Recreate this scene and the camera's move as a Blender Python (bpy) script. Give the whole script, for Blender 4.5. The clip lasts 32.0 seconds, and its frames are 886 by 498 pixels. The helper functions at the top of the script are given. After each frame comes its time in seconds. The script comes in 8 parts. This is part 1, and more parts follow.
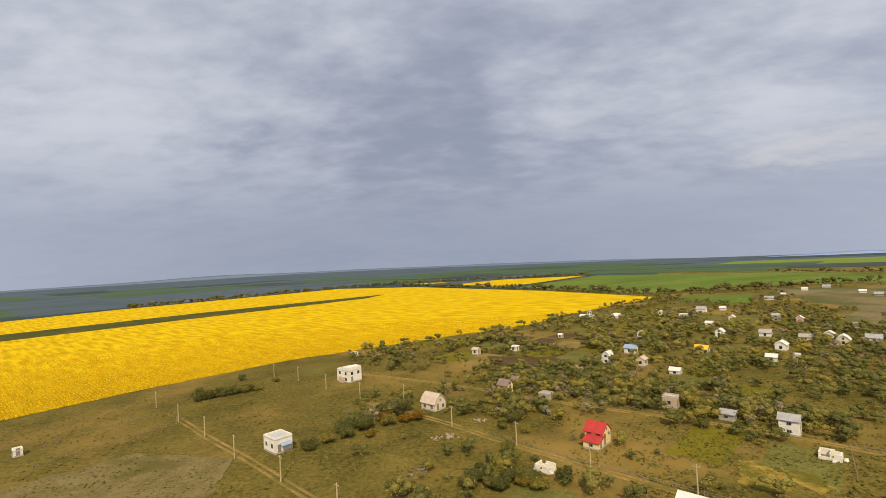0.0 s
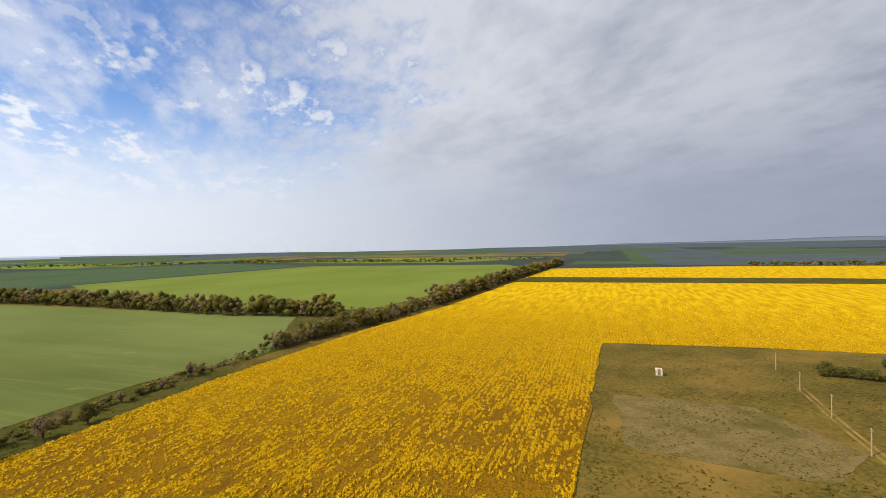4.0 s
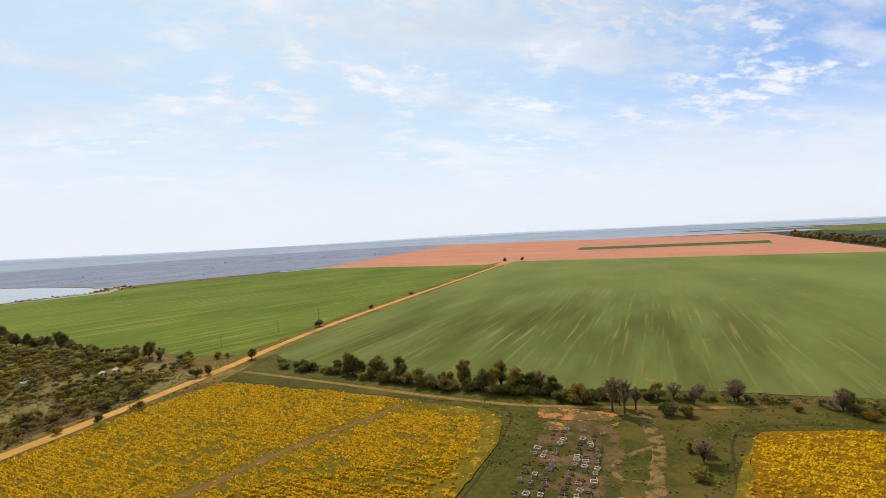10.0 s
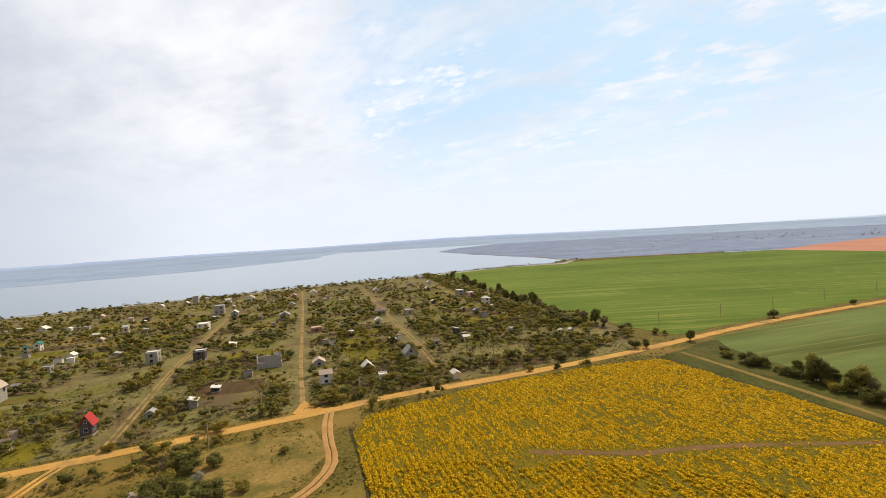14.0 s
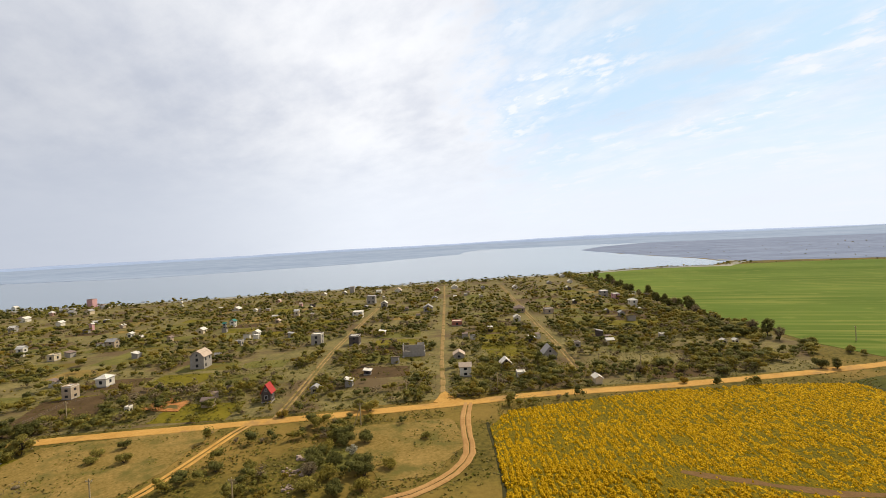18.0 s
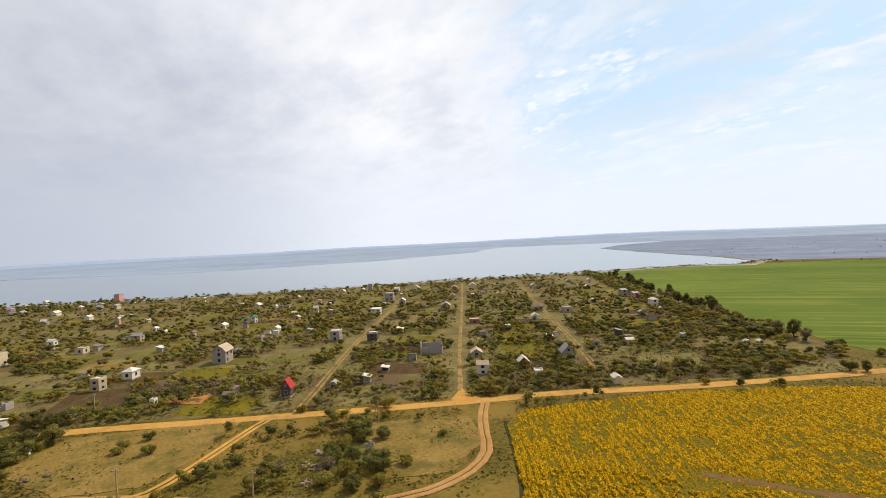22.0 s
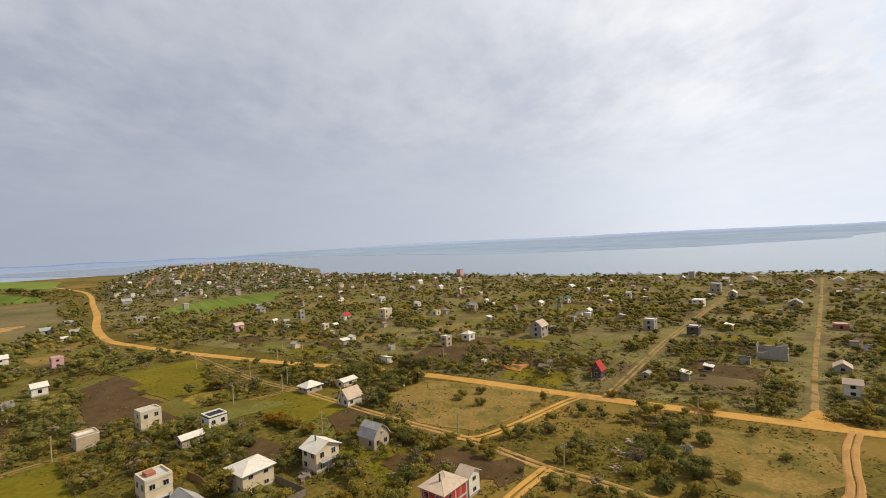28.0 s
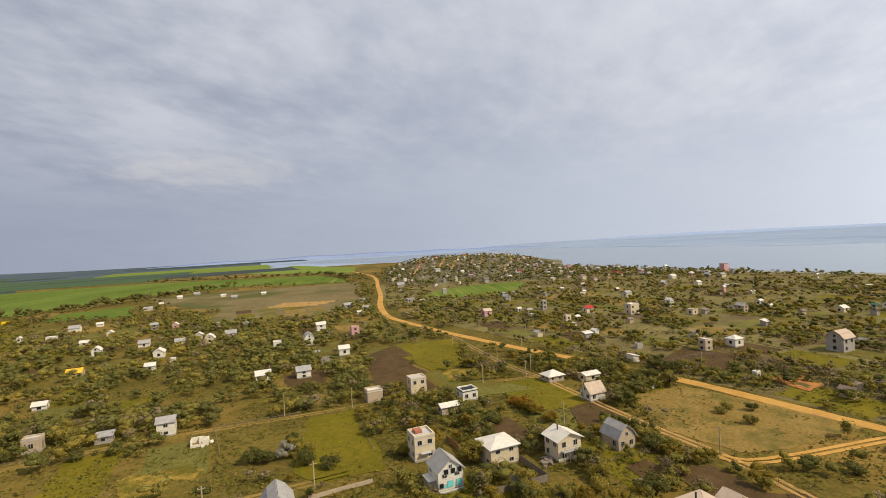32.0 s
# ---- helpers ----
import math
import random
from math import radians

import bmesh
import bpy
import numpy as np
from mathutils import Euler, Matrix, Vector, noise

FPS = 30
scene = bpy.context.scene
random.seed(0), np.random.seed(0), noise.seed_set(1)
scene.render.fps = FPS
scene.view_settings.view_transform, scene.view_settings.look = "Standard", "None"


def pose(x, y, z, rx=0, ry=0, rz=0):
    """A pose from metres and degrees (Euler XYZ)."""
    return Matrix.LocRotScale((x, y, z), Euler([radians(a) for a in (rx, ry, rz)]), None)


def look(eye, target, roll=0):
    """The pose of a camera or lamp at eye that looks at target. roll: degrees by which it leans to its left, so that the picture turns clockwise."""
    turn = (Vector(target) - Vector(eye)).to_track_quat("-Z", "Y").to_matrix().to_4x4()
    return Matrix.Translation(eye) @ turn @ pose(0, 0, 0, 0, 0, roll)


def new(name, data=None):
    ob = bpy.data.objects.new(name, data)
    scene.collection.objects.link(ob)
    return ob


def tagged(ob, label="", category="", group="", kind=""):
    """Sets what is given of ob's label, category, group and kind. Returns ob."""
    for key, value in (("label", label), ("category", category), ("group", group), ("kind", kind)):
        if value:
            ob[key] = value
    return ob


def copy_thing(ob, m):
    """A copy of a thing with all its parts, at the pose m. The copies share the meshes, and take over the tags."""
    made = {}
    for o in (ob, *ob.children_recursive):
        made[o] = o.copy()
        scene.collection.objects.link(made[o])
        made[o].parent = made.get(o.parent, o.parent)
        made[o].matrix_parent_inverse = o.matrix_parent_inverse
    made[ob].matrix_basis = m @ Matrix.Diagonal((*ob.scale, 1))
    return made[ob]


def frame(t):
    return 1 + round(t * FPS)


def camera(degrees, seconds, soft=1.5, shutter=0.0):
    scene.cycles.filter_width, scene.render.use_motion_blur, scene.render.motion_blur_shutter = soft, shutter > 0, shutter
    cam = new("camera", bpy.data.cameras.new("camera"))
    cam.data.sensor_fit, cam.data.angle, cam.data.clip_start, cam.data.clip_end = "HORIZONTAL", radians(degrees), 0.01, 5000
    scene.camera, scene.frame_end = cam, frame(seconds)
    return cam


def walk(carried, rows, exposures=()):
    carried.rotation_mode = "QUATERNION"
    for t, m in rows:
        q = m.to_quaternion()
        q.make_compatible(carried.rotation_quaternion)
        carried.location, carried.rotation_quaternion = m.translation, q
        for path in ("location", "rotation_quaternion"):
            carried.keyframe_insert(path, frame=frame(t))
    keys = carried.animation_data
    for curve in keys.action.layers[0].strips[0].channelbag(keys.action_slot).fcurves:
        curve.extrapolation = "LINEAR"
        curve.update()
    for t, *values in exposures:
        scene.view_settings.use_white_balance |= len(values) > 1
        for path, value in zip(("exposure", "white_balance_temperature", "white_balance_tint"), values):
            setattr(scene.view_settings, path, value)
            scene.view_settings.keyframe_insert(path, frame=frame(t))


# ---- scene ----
import mathutils


def aim(yaw, pitch, roll):
    """The camera hovers on one spot and only turns: yaw to its left from +y, pitch up, roll as look()."""
    a, b = radians(yaw), radians(pitch)
    ahead = Vector((-math.sin(a) * math.cos(b), math.cos(a) * math.cos(b), math.sin(b)))
    eye = Vector((0, 0, 50))
    return look(eye, eye + ahead, roll)


cam = camera(85.7, 32.0, soft=0.85)
PATH = [
    (0.0, aim(0.00, 1.53, -2.96)),
    (0.5, aim(6.14, 1.37, -2.53)),
    (1.0, aim(15.54, 1.30, -1.96)),
    (1.5, aim(24.73, 1.18, -1.36)),
    (2.0, aim(33.23, 0.96, -1.11)),
    (2.5, aim(41.14, 0.21, -0.31)),
    (4.5, aim(75.79, -1.08, -1.65)),
    (5.0, aim(86.01, -1.43, -1.90)),
    (5.5, aim(95.88, -1.63, -1.83)),
    (6.0, aim(104.17, -1.80, -1.96)),
    (6.5, aim(112.65, -1.97, -2.20)),
    (7.0, aim(120.66, -1.98, -2.25)),
    (7.5, aim(128.66, -1.97, -2.34)),
    (8.0, aim(136.62, -1.80, -2.49)),
    (8.5, aim(142.96, -1.89, -2.70)),
    (9.0, aim(149.16, -1.81, -2.91)),
    (9.5, aim(155.69, -1.77, -3.12)),
    (10.0, aim(161.00, -1.72, -3.25)),
    (10.5, aim(166.74, -1.70, -3.46)),
    (11.0, aim(173.27, -1.77, -3.46)),
    (11.5, aim(181.69, -1.73, -3.33)),
    (12.0, aim(189.76, -1.81, -3.47)),
    (12.5, aim(197.11, -1.59, -3.53)),
    (13.0, aim(204.43, -1.50, -3.51)),
    (13.5, aim(210.93, -1.53, -3.46)),
    (14.0, aim(210.50, -1.35, -3.39)),
    (14.5, aim(213.92, -1.12, -3.33)),
    (15.0, aim(218.79, -1.10, -3.28)),
    (15.5, aim(223.15, -0.96, -3.21)),
    (17.5, aim(226.08, -0.81, -2.83)),
    (18.0, aim(227.14, -0.78, -2.85)),
    (18.5, aim(226.94, -0.96, -2.85)),
    (19.0, aim(227.73, -0.98, -2.84)),
    (19.5, aim(226.84, -0.87, -2.95)),
    (20.0, aim(227.16, -0.69, -2.68)),
    (20.5, aim(228.31, -0.83, -2.48)),
    (21.0, aim(228.86, -0.94, -2.40)),
    (21.5, aim(228.64, -0.98, -2.52)),
    (22.0, aim(229.29, -0.96, -2.66)),
    (22.5, aim(229.44, -0.85, -2.61)),
    (23.0, aim(229.50, -0.86, -2.49)),
    (23.5, aim(229.74, -1.08, -2.33)),
    (24.0, aim(228.58, -1.03, -2.22)),
    (24.5, aim(227.65, -0.95, -2.32)),
    (26.5, aim(239.36, -0.95, -2.60)),
    (27.0, aim(252.03, -0.99, -2.77)),
    (27.5, aim(263.30, -1.07, -2.60)),
    (28.0, aim(265.58, -1.24, -2.51)),
    (28.5, aim(270.86, -1.10, -2.56)),
    (29.0, aim(285.79, -1.21, -2.49)),
    (29.5, aim(294.82, -1.23, -2.63)),
    (30.0, aim(295.66, -1.22, -2.66)),
    (30.5, aim(295.71, -1.34, -2.53)),
    (31.0, aim(296.19, -1.13, -2.53)),
    (31.5, aim(295.57, -1.05, -2.60)),
    (32.0, aim(294.04, -0.88, -3.01)),
]
walk(cam, PATH, exposures=[(0.0, -0.05), (3.0, -0.10), (6.0, -0.14), (9.0, -0.18), (13.0, -0.10), (22.0, -0.10), (27.0, -0.22), (29.0, -0.17), (32.0, -0.12)])

# ---- light ----
SUN_YAW, SUN_UP = 182.0, 45.0          # the sun stands to the south, half way up
sun_way = Vector((-math.sin(radians(SUN_YAW)) * math.cos(radians(SUN_UP)),
                  math.cos(radians(SUN_YAW)) * math.cos(radians(SUN_UP)), math.sin(radians(SUN_UP))))
sun = new("sun", bpy.data.lights.new("sun", "SUN"))
sun.data.energy, sun.data.angle, sun.data.color = 4.5, radians(0.6), (1.0, 0.89, 0.70)
sun.matrix_world = look(sun_way * 500, (0, 0, 0))

world = bpy.data.worlds.new("sky")
scene.world = world
world.use_nodes = True
wn, wl = world.node_tree.nodes, world.node_tree.links
wn.clear()


def wnode(kind, **values):
    n = wn.new(kind)
    for key, value in values.items():
        n.inputs[key].default_value = value
    return n


def wmath(op, a, b=None, c=None):
    n = wn.new("ShaderNodeMath")
    n.operation = op
    for i, v in enumerate((a, b, c)):
        if v is None:
            continue
        if isinstance(v, (int, float)):
            n.inputs[i].default_value = v
        else:
            wl.new(v, n.inputs[i])
    return n.outputs[0]


def wramp(x, lo, hi, smooth=True):
    n = wn.new("ShaderNodeMapRange")
    n.interpolation_type = "SMOOTHSTEP" if smooth else "LINEAR"
    wl.new(x, n.inputs[0])
    n.inputs[1].default_value, n.inputs[2].default_value = lo, hi
    return n.outputs[0]


def wmix(fac, a, b):
    n = wn.new("ShaderNodeMix")
    n.data_type = "RGBA"
    if isinstance(fac, (int, float)):
        n.inputs[0].default_value = fac
    else:
        wl.new(fac, n.inputs[0])
    for i, v in ((6, a), (7, b)):
        if isinstance(v, tuple):
            n.inputs[i].default_value = (*v, 1)
        else:
            wl.new(v, n.inputs[i])
    return n.outputs[2]


sky = wn.new("ShaderNodeTexSky")
sky.sky_type, sky.sun_disc = "NISHITA", False
sky.sun_elevation, sky.sun_rotation = radians(SUN_UP), radians(360 - SUN_YAW)
sky.air_density, sky.dust_density, sky.ozone_density = 1.0, 0.5, 2.0
coord = wn.new("ShaderNodeTexCoord")
split = wn.new("ShaderNodeSeparateXYZ")
wl.new(coord.outputs["Generated"], split.inputs[0])
DX, DY, DZ = split.outputs
# clouds lie on a flat layer: the direction is divided by its height
up = wmath("MAXIMUM", DZ, 0.0)
over = wmath("ADD", up, 0.22)
flat = wn.new("ShaderNodeCombineXYZ")
wl.new(wmath("DIVIDE", DX, over), flat.inputs[0])
wl.new(wmath("DIVIDE", DY, over), flat.inputs[1])


def wnoise(scale, detail, rough, offset=0.0, stretch=None):
    n = wn.new("ShaderNodeTexNoise")
    m = wn.new("ShaderNodeMapping")
    m.inputs["Location"].default_value = (offset, offset * 0.7, 0)
    if stretch:
        m.inputs["Rotation"].default_value = (0, 0, stretch[0])
        m.inputs["Scale"].default_value = (stretch[1], stretch[2], 1)
    wl.new(flat.outputs[0], m.inputs[0])
    wl.new(m.outputs[0], n.inputs["Vector"])
    n.inputs["Scale"].default_value, n.inputs["Detail"].default_value, n.inputs["Roughness"].default_value = scale, detail, rough
    return n.outputs[0]


# the overcast deck covers the north and east; the south-west lies open
def toward(yaw):
    a = radians(yaw)
    return wmath("ADD", wmath("MULTIPLY", DX, -math.sin(a)), wmath("MULTIPLY", DY, math.cos(a)))


open_side = toward(146)
sunny = toward(SUN_YAW)
big = wnoise(0.8, 4, 0.5, 3.1)
soft = wnoise(2.0, 3, 0.5, 6.4, (0.5, 1.0, 1.3))
puffs = wnoise(5.5, 7, 0.6, 1.7, (0.9, 1.0, 1.5))
fine = wnoise(13.0, 4, 0.5, 8.2, (0.4, 1.0, 1.7))
deck = wramp(wmath("ADD", open_side, wmath("MULTIPLY", wmath("SUBTRACT", wmath("MULTIPLY_ADD", puffs, 0.35, wmath("MULTIPLY", big, 0.65)), 0.5), 1.5)), 0.50, 0.20)
bank = wramp(soft, 0.40, 0.58)
wisps = wmath("MULTIPLY", wramp(wmath("ADD", wmath("MULTIPLY", puffs, 0.7), wmath("MULTIPLY", fine, 0.3)), 0.46, 0.60), bank)
low = wmath("MULTIPLY", wramp(up, 0.28, 0.05), 0.90)
streaks = wmath("MULTIPLY", wramp(wmath("ADD", wmath("MULTIPLY", wnoise(1.5, 6, 0.6, 11.0, (0.3, 1.0, 2.4)), 0.75), wmath("MULTIPLY", puffs, 0.25)), 0.42, 0.62), 0.62)
# a field of small rounded cloudlets high up, in loose patches
cloudlets = wmath("MULTIPLY", wmath("MULTIPLY", wramp(fine, 0.44, 0.60), wramp(wnoise(1.1, 3, 0.5, 15.3), 0.42, 0.60)), wramp(up, 0.24, 0.40))
cover = wmath("MAXIMUM", wmath("MAXIMUM", deck, streaks), wmath("MAXIMUM", wmath("MULTIPLY", wisps, 0.85), wmath("MULTIPLY", cloudlets, 0.9)))
glow = wramp(sunny, -1.12, 0.42)
shade = wramp(wmath("ADD", wmath("MULTIPLY", big, 0.48), wmath("ADD", wmath("MULTIPLY", soft, 0.28), wmath("MULTIPLY", puffs, 0.24))), 0.36, 0.62)
grey = wmix(shade, (0.29, 0.325, 0.43), (0.56, 0.59, 0.675))
white = wmix(shade, (0.75, 0.79, 0.89), (1.08, 1.09, 1.12))
cloud = wmix(glow, grey, white)
hazy = wmix(glow, (0.31, 0.35, 0.455), (0.94, 0.99, 1.08))
clear = wn.new("ShaderNodeVectorMath")
clear.operation = "MULTIPLY"
wl.new(sky.outputs[0], clear.inputs[0])
clear.inputs[1].default_value = (0.105, 0.130, 0.172)
veil = wmath("MULTIPLY", wramp(wmath("MULTIPLY_ADD", DZ, 0.45, sunny), 0.40, 1.10), 0.80)
thin = wmix(veil, clear.outputs[0], (0.74, 0.92, 1.0))
tone = wmix(low, wmix(cover, thin, cloud), hazy)
# one sunlit streak of cloud low in the north-east
aside = wmath("MULTIPLY", toward(49.5), 6.0)
above = wmath("MULTIPLY", wmath("SUBTRACT", DZ, 0.155), 30.0)
near_it = wmath("SUBTRACT", 1.0, wmath("ADD", wmath("MULTIPLY", aside, aside), wmath("MULTIPLY", above, above)))
streak = wmath("MULTIPLY", wmath("MULTIPLY", wramp(wmath("ADD", near_it, wmath("MULTIPLY", wmath("SUBTRACT", puffs, 0.5), 4.0)), -0.6, 1.6), wramp(toward(-40.5), 0.5, 0.8)), 0.36)
tone = wmix(streak, tone, (0.78, 0.74, 0.68))
east = wmath("MULTIPLY", wramp(toward(-80), 0.68, 1.0), 0.50)
tone = wmix(east, tone, (0.35, 0.395, 0.50))
back = wnode("ShaderNodeBackground", Strength=1.0)
wl.new(tone, back.inputs["Color"])
out = wn.new("ShaderNodeOutputWorld")
wl.new(back.outputs[0], out.inputs[0])

# ---- materials ----
def material(name, dark, light, scale=1.0, rough=0.85, bump=0.15, fine=8.0, extra=None, space="world", metal=0.0, spec=0.06, amount=0.5):
    """Two tones over a coarse noise, with a finer grain and relief. extra: a third tone with its own patches."""
    m = bpy.data.materials.new(name)
    m.use_nodes = True
    n, l = m.node_tree.nodes, m.node_tree.links
    b = n["Principled BSDF"]
    b.inputs["Roughness"].default_value, b.inputs["Metallic"].default_value = rough, metal
    b.inputs["Specular IOR Level"].default_value = spec
    if space == "world":
        place = n.new("ShaderNodeNewGeometry").outputs["Position"]
    else:
        place = n.new("ShaderNodeTexCoord").outputs["Object"]

    def noise_at(size, detail, offset):
        t = n.new("ShaderNodeTexNoise")
        mp = n.new("ShaderNodeMapping")
        mp.inputs["Location"].default_value = (offset, offset, offset)
        l.new(place, mp.inputs[0])
        l.new(mp.outputs[0], t.inputs["Vector"])
        t.inputs["Scale"].default_value, t.inputs["Detail"].default_value, t.inputs["Roughness"].default_value = size, detail, 0.6
        return t.outputs[0]

    def ramp(x, lo, hi):
        r = n.new("ShaderNodeMapRange")
        r.inputs[1].default_value, r.inputs[2].default_value = lo, hi
        l.new(x, r.inputs[0])
        return r.outputs[0]

    def mix(f, a, c):
        k = n.new("ShaderNodeMix")
        k.data_type = "RGBA"
        if isinstance(f, float):
            k.inputs[0].default_value = f
        else:
            l.new(f, k.inputs[0])
        for i, v in ((6, a), (7, c)):
            if isinstance(v, tuple):
                k.inputs[i].default_value = (*v, 1)
            else:
                l.new(v, k.inputs[i])
        return k.outputs[2]

    coarse, grain = noise_at(scale, 5, 2.0), noise_at(scale * fine, 6, 9.0)
    both = n.new("ShaderNodeMath")
    both.operation = "MULTIPLY_ADD"
    l.new(grain, both.inputs[0])
    both.inputs[1].default_value = amount
    half = n.new("ShaderNodeMath")
    half.operation = "MULTIPLY"
    half.inputs[1].default_value = 1 - amount
    l.new(coarse, half.inputs[0])
    l.new(half.outputs[0], both.inputs[2])
    colour = mix(ramp(both.outputs[0], 0.36, 0.64), dark, light)
    if extra:
        tone, size, lo, hi = extra
        colour = mix(ramp(noise_at(size, 4, 31.0), lo, hi), colour, tone)
    l.new(colour, b.inputs["Base Color"])
    if bump:
        k = n.new("ShaderNodeBump")
        k.inputs["Strength"].default_value, k.inputs["Distance"].default_value = min(1.0, bump), max(0.02, 0.2 / scale / fine)
        l.new(grain, k.inputs["Height"])
        l.new(k.outputs[0], b.inputs["Normal"])
    m["tools"] = 0
    return m


def varied(name, dark, light, rough=0.8, spec=0.05, leafy=0.0):
    """Each object, and each loose piece of a joined mesh, gets its own tone between two."""
    m = bpy.data.materials.new(name)
    m.use_nodes = True
    n, l = m.node_tree.nodes, m.node_tree.links
    b = n["Principled BSDF"]
    b.inputs["Roughness"].default_value = rough
    b.inputs["Specular IOR Level"].default_value = spec
    one, two = n.new("ShaderNodeObjectInfo"), n.new("ShaderNodeNewGeometry")
    add = n.new("ShaderNodeMath")
    add.operation = "MULTIPLY_ADD"
    l.new(one.outputs["Random"], add.inputs[0])
    add.inputs[1].default_value = 0.55
    part_of = n.new("ShaderNodeMath")
    part_of.operation = "MULTIPLY"
    part_of.inputs[1].default_value = 0.45
    l.new(two.outputs["Random Per Island"], part_of.inputs[0])
    l.new(part_of.outputs[0], add.inputs[2])
    k = n.new("ShaderNodeMix")
    k.data_type = "RGBA"
    l.new(add.outputs[0], k.inputs[0])
    k.inputs[6].default_value, k.inputs[7].default_value = (*dark, 1), (*light, 1)
    l.new(k.outputs[2], b.inputs["Base Color"])
    if leafy:
        # sprays of leaves: a fine grain of lighter and darker foliage
        grain = n.new("ShaderNodeTexNoise")
        grain.inputs["Scale"].default_value, grain.inputs["Detail"].default_value = 3.2, 3
        l.new(two.outputs["Position"], grain.inputs["Vector"])
        span = n.new("ShaderNodeMapRange")
        l.new(grain.outputs[0], span.inputs[0])
        for i, v in enumerate((0.34, 0.66, 0.52, 1.45)):
            span.inputs[i + 1].default_value = v
        tint = n.new("ShaderNodeVectorMath")
        tint.operation = "SCALE"
        l.new(k.outputs[2], tint.inputs[0])
        l.new(span.outputs[0], tint.inputs["Scale"])
        l.new(tint.outputs[0], b.inputs["Base Color"])
        rough_skin = n.new("ShaderNodeBump")
        rough_skin.inputs["Strength"].default_value, rough_skin.inputs["Distance"].default_value = 1.0, 0.35
        l.new(grain.outputs[0], rough_skin.inputs["Height"])
        l.new(rough_skin.outputs[0], b.inputs["Normal"])
        thin = n.new("ShaderNodeBsdfTranslucent")
        l.new(tint.outputs[0], thin.inputs["Color"])
        blend = n.new("ShaderNodeMixShader")
        blend.inputs[0].default_value = leafy
        l.new(b.outputs[0], blend.inputs[1])
        l.new(thin.outputs[0], blend.inputs[2])
        l.new(blend.outputs[0], n["Material Output"].inputs["Surface"])
    return m


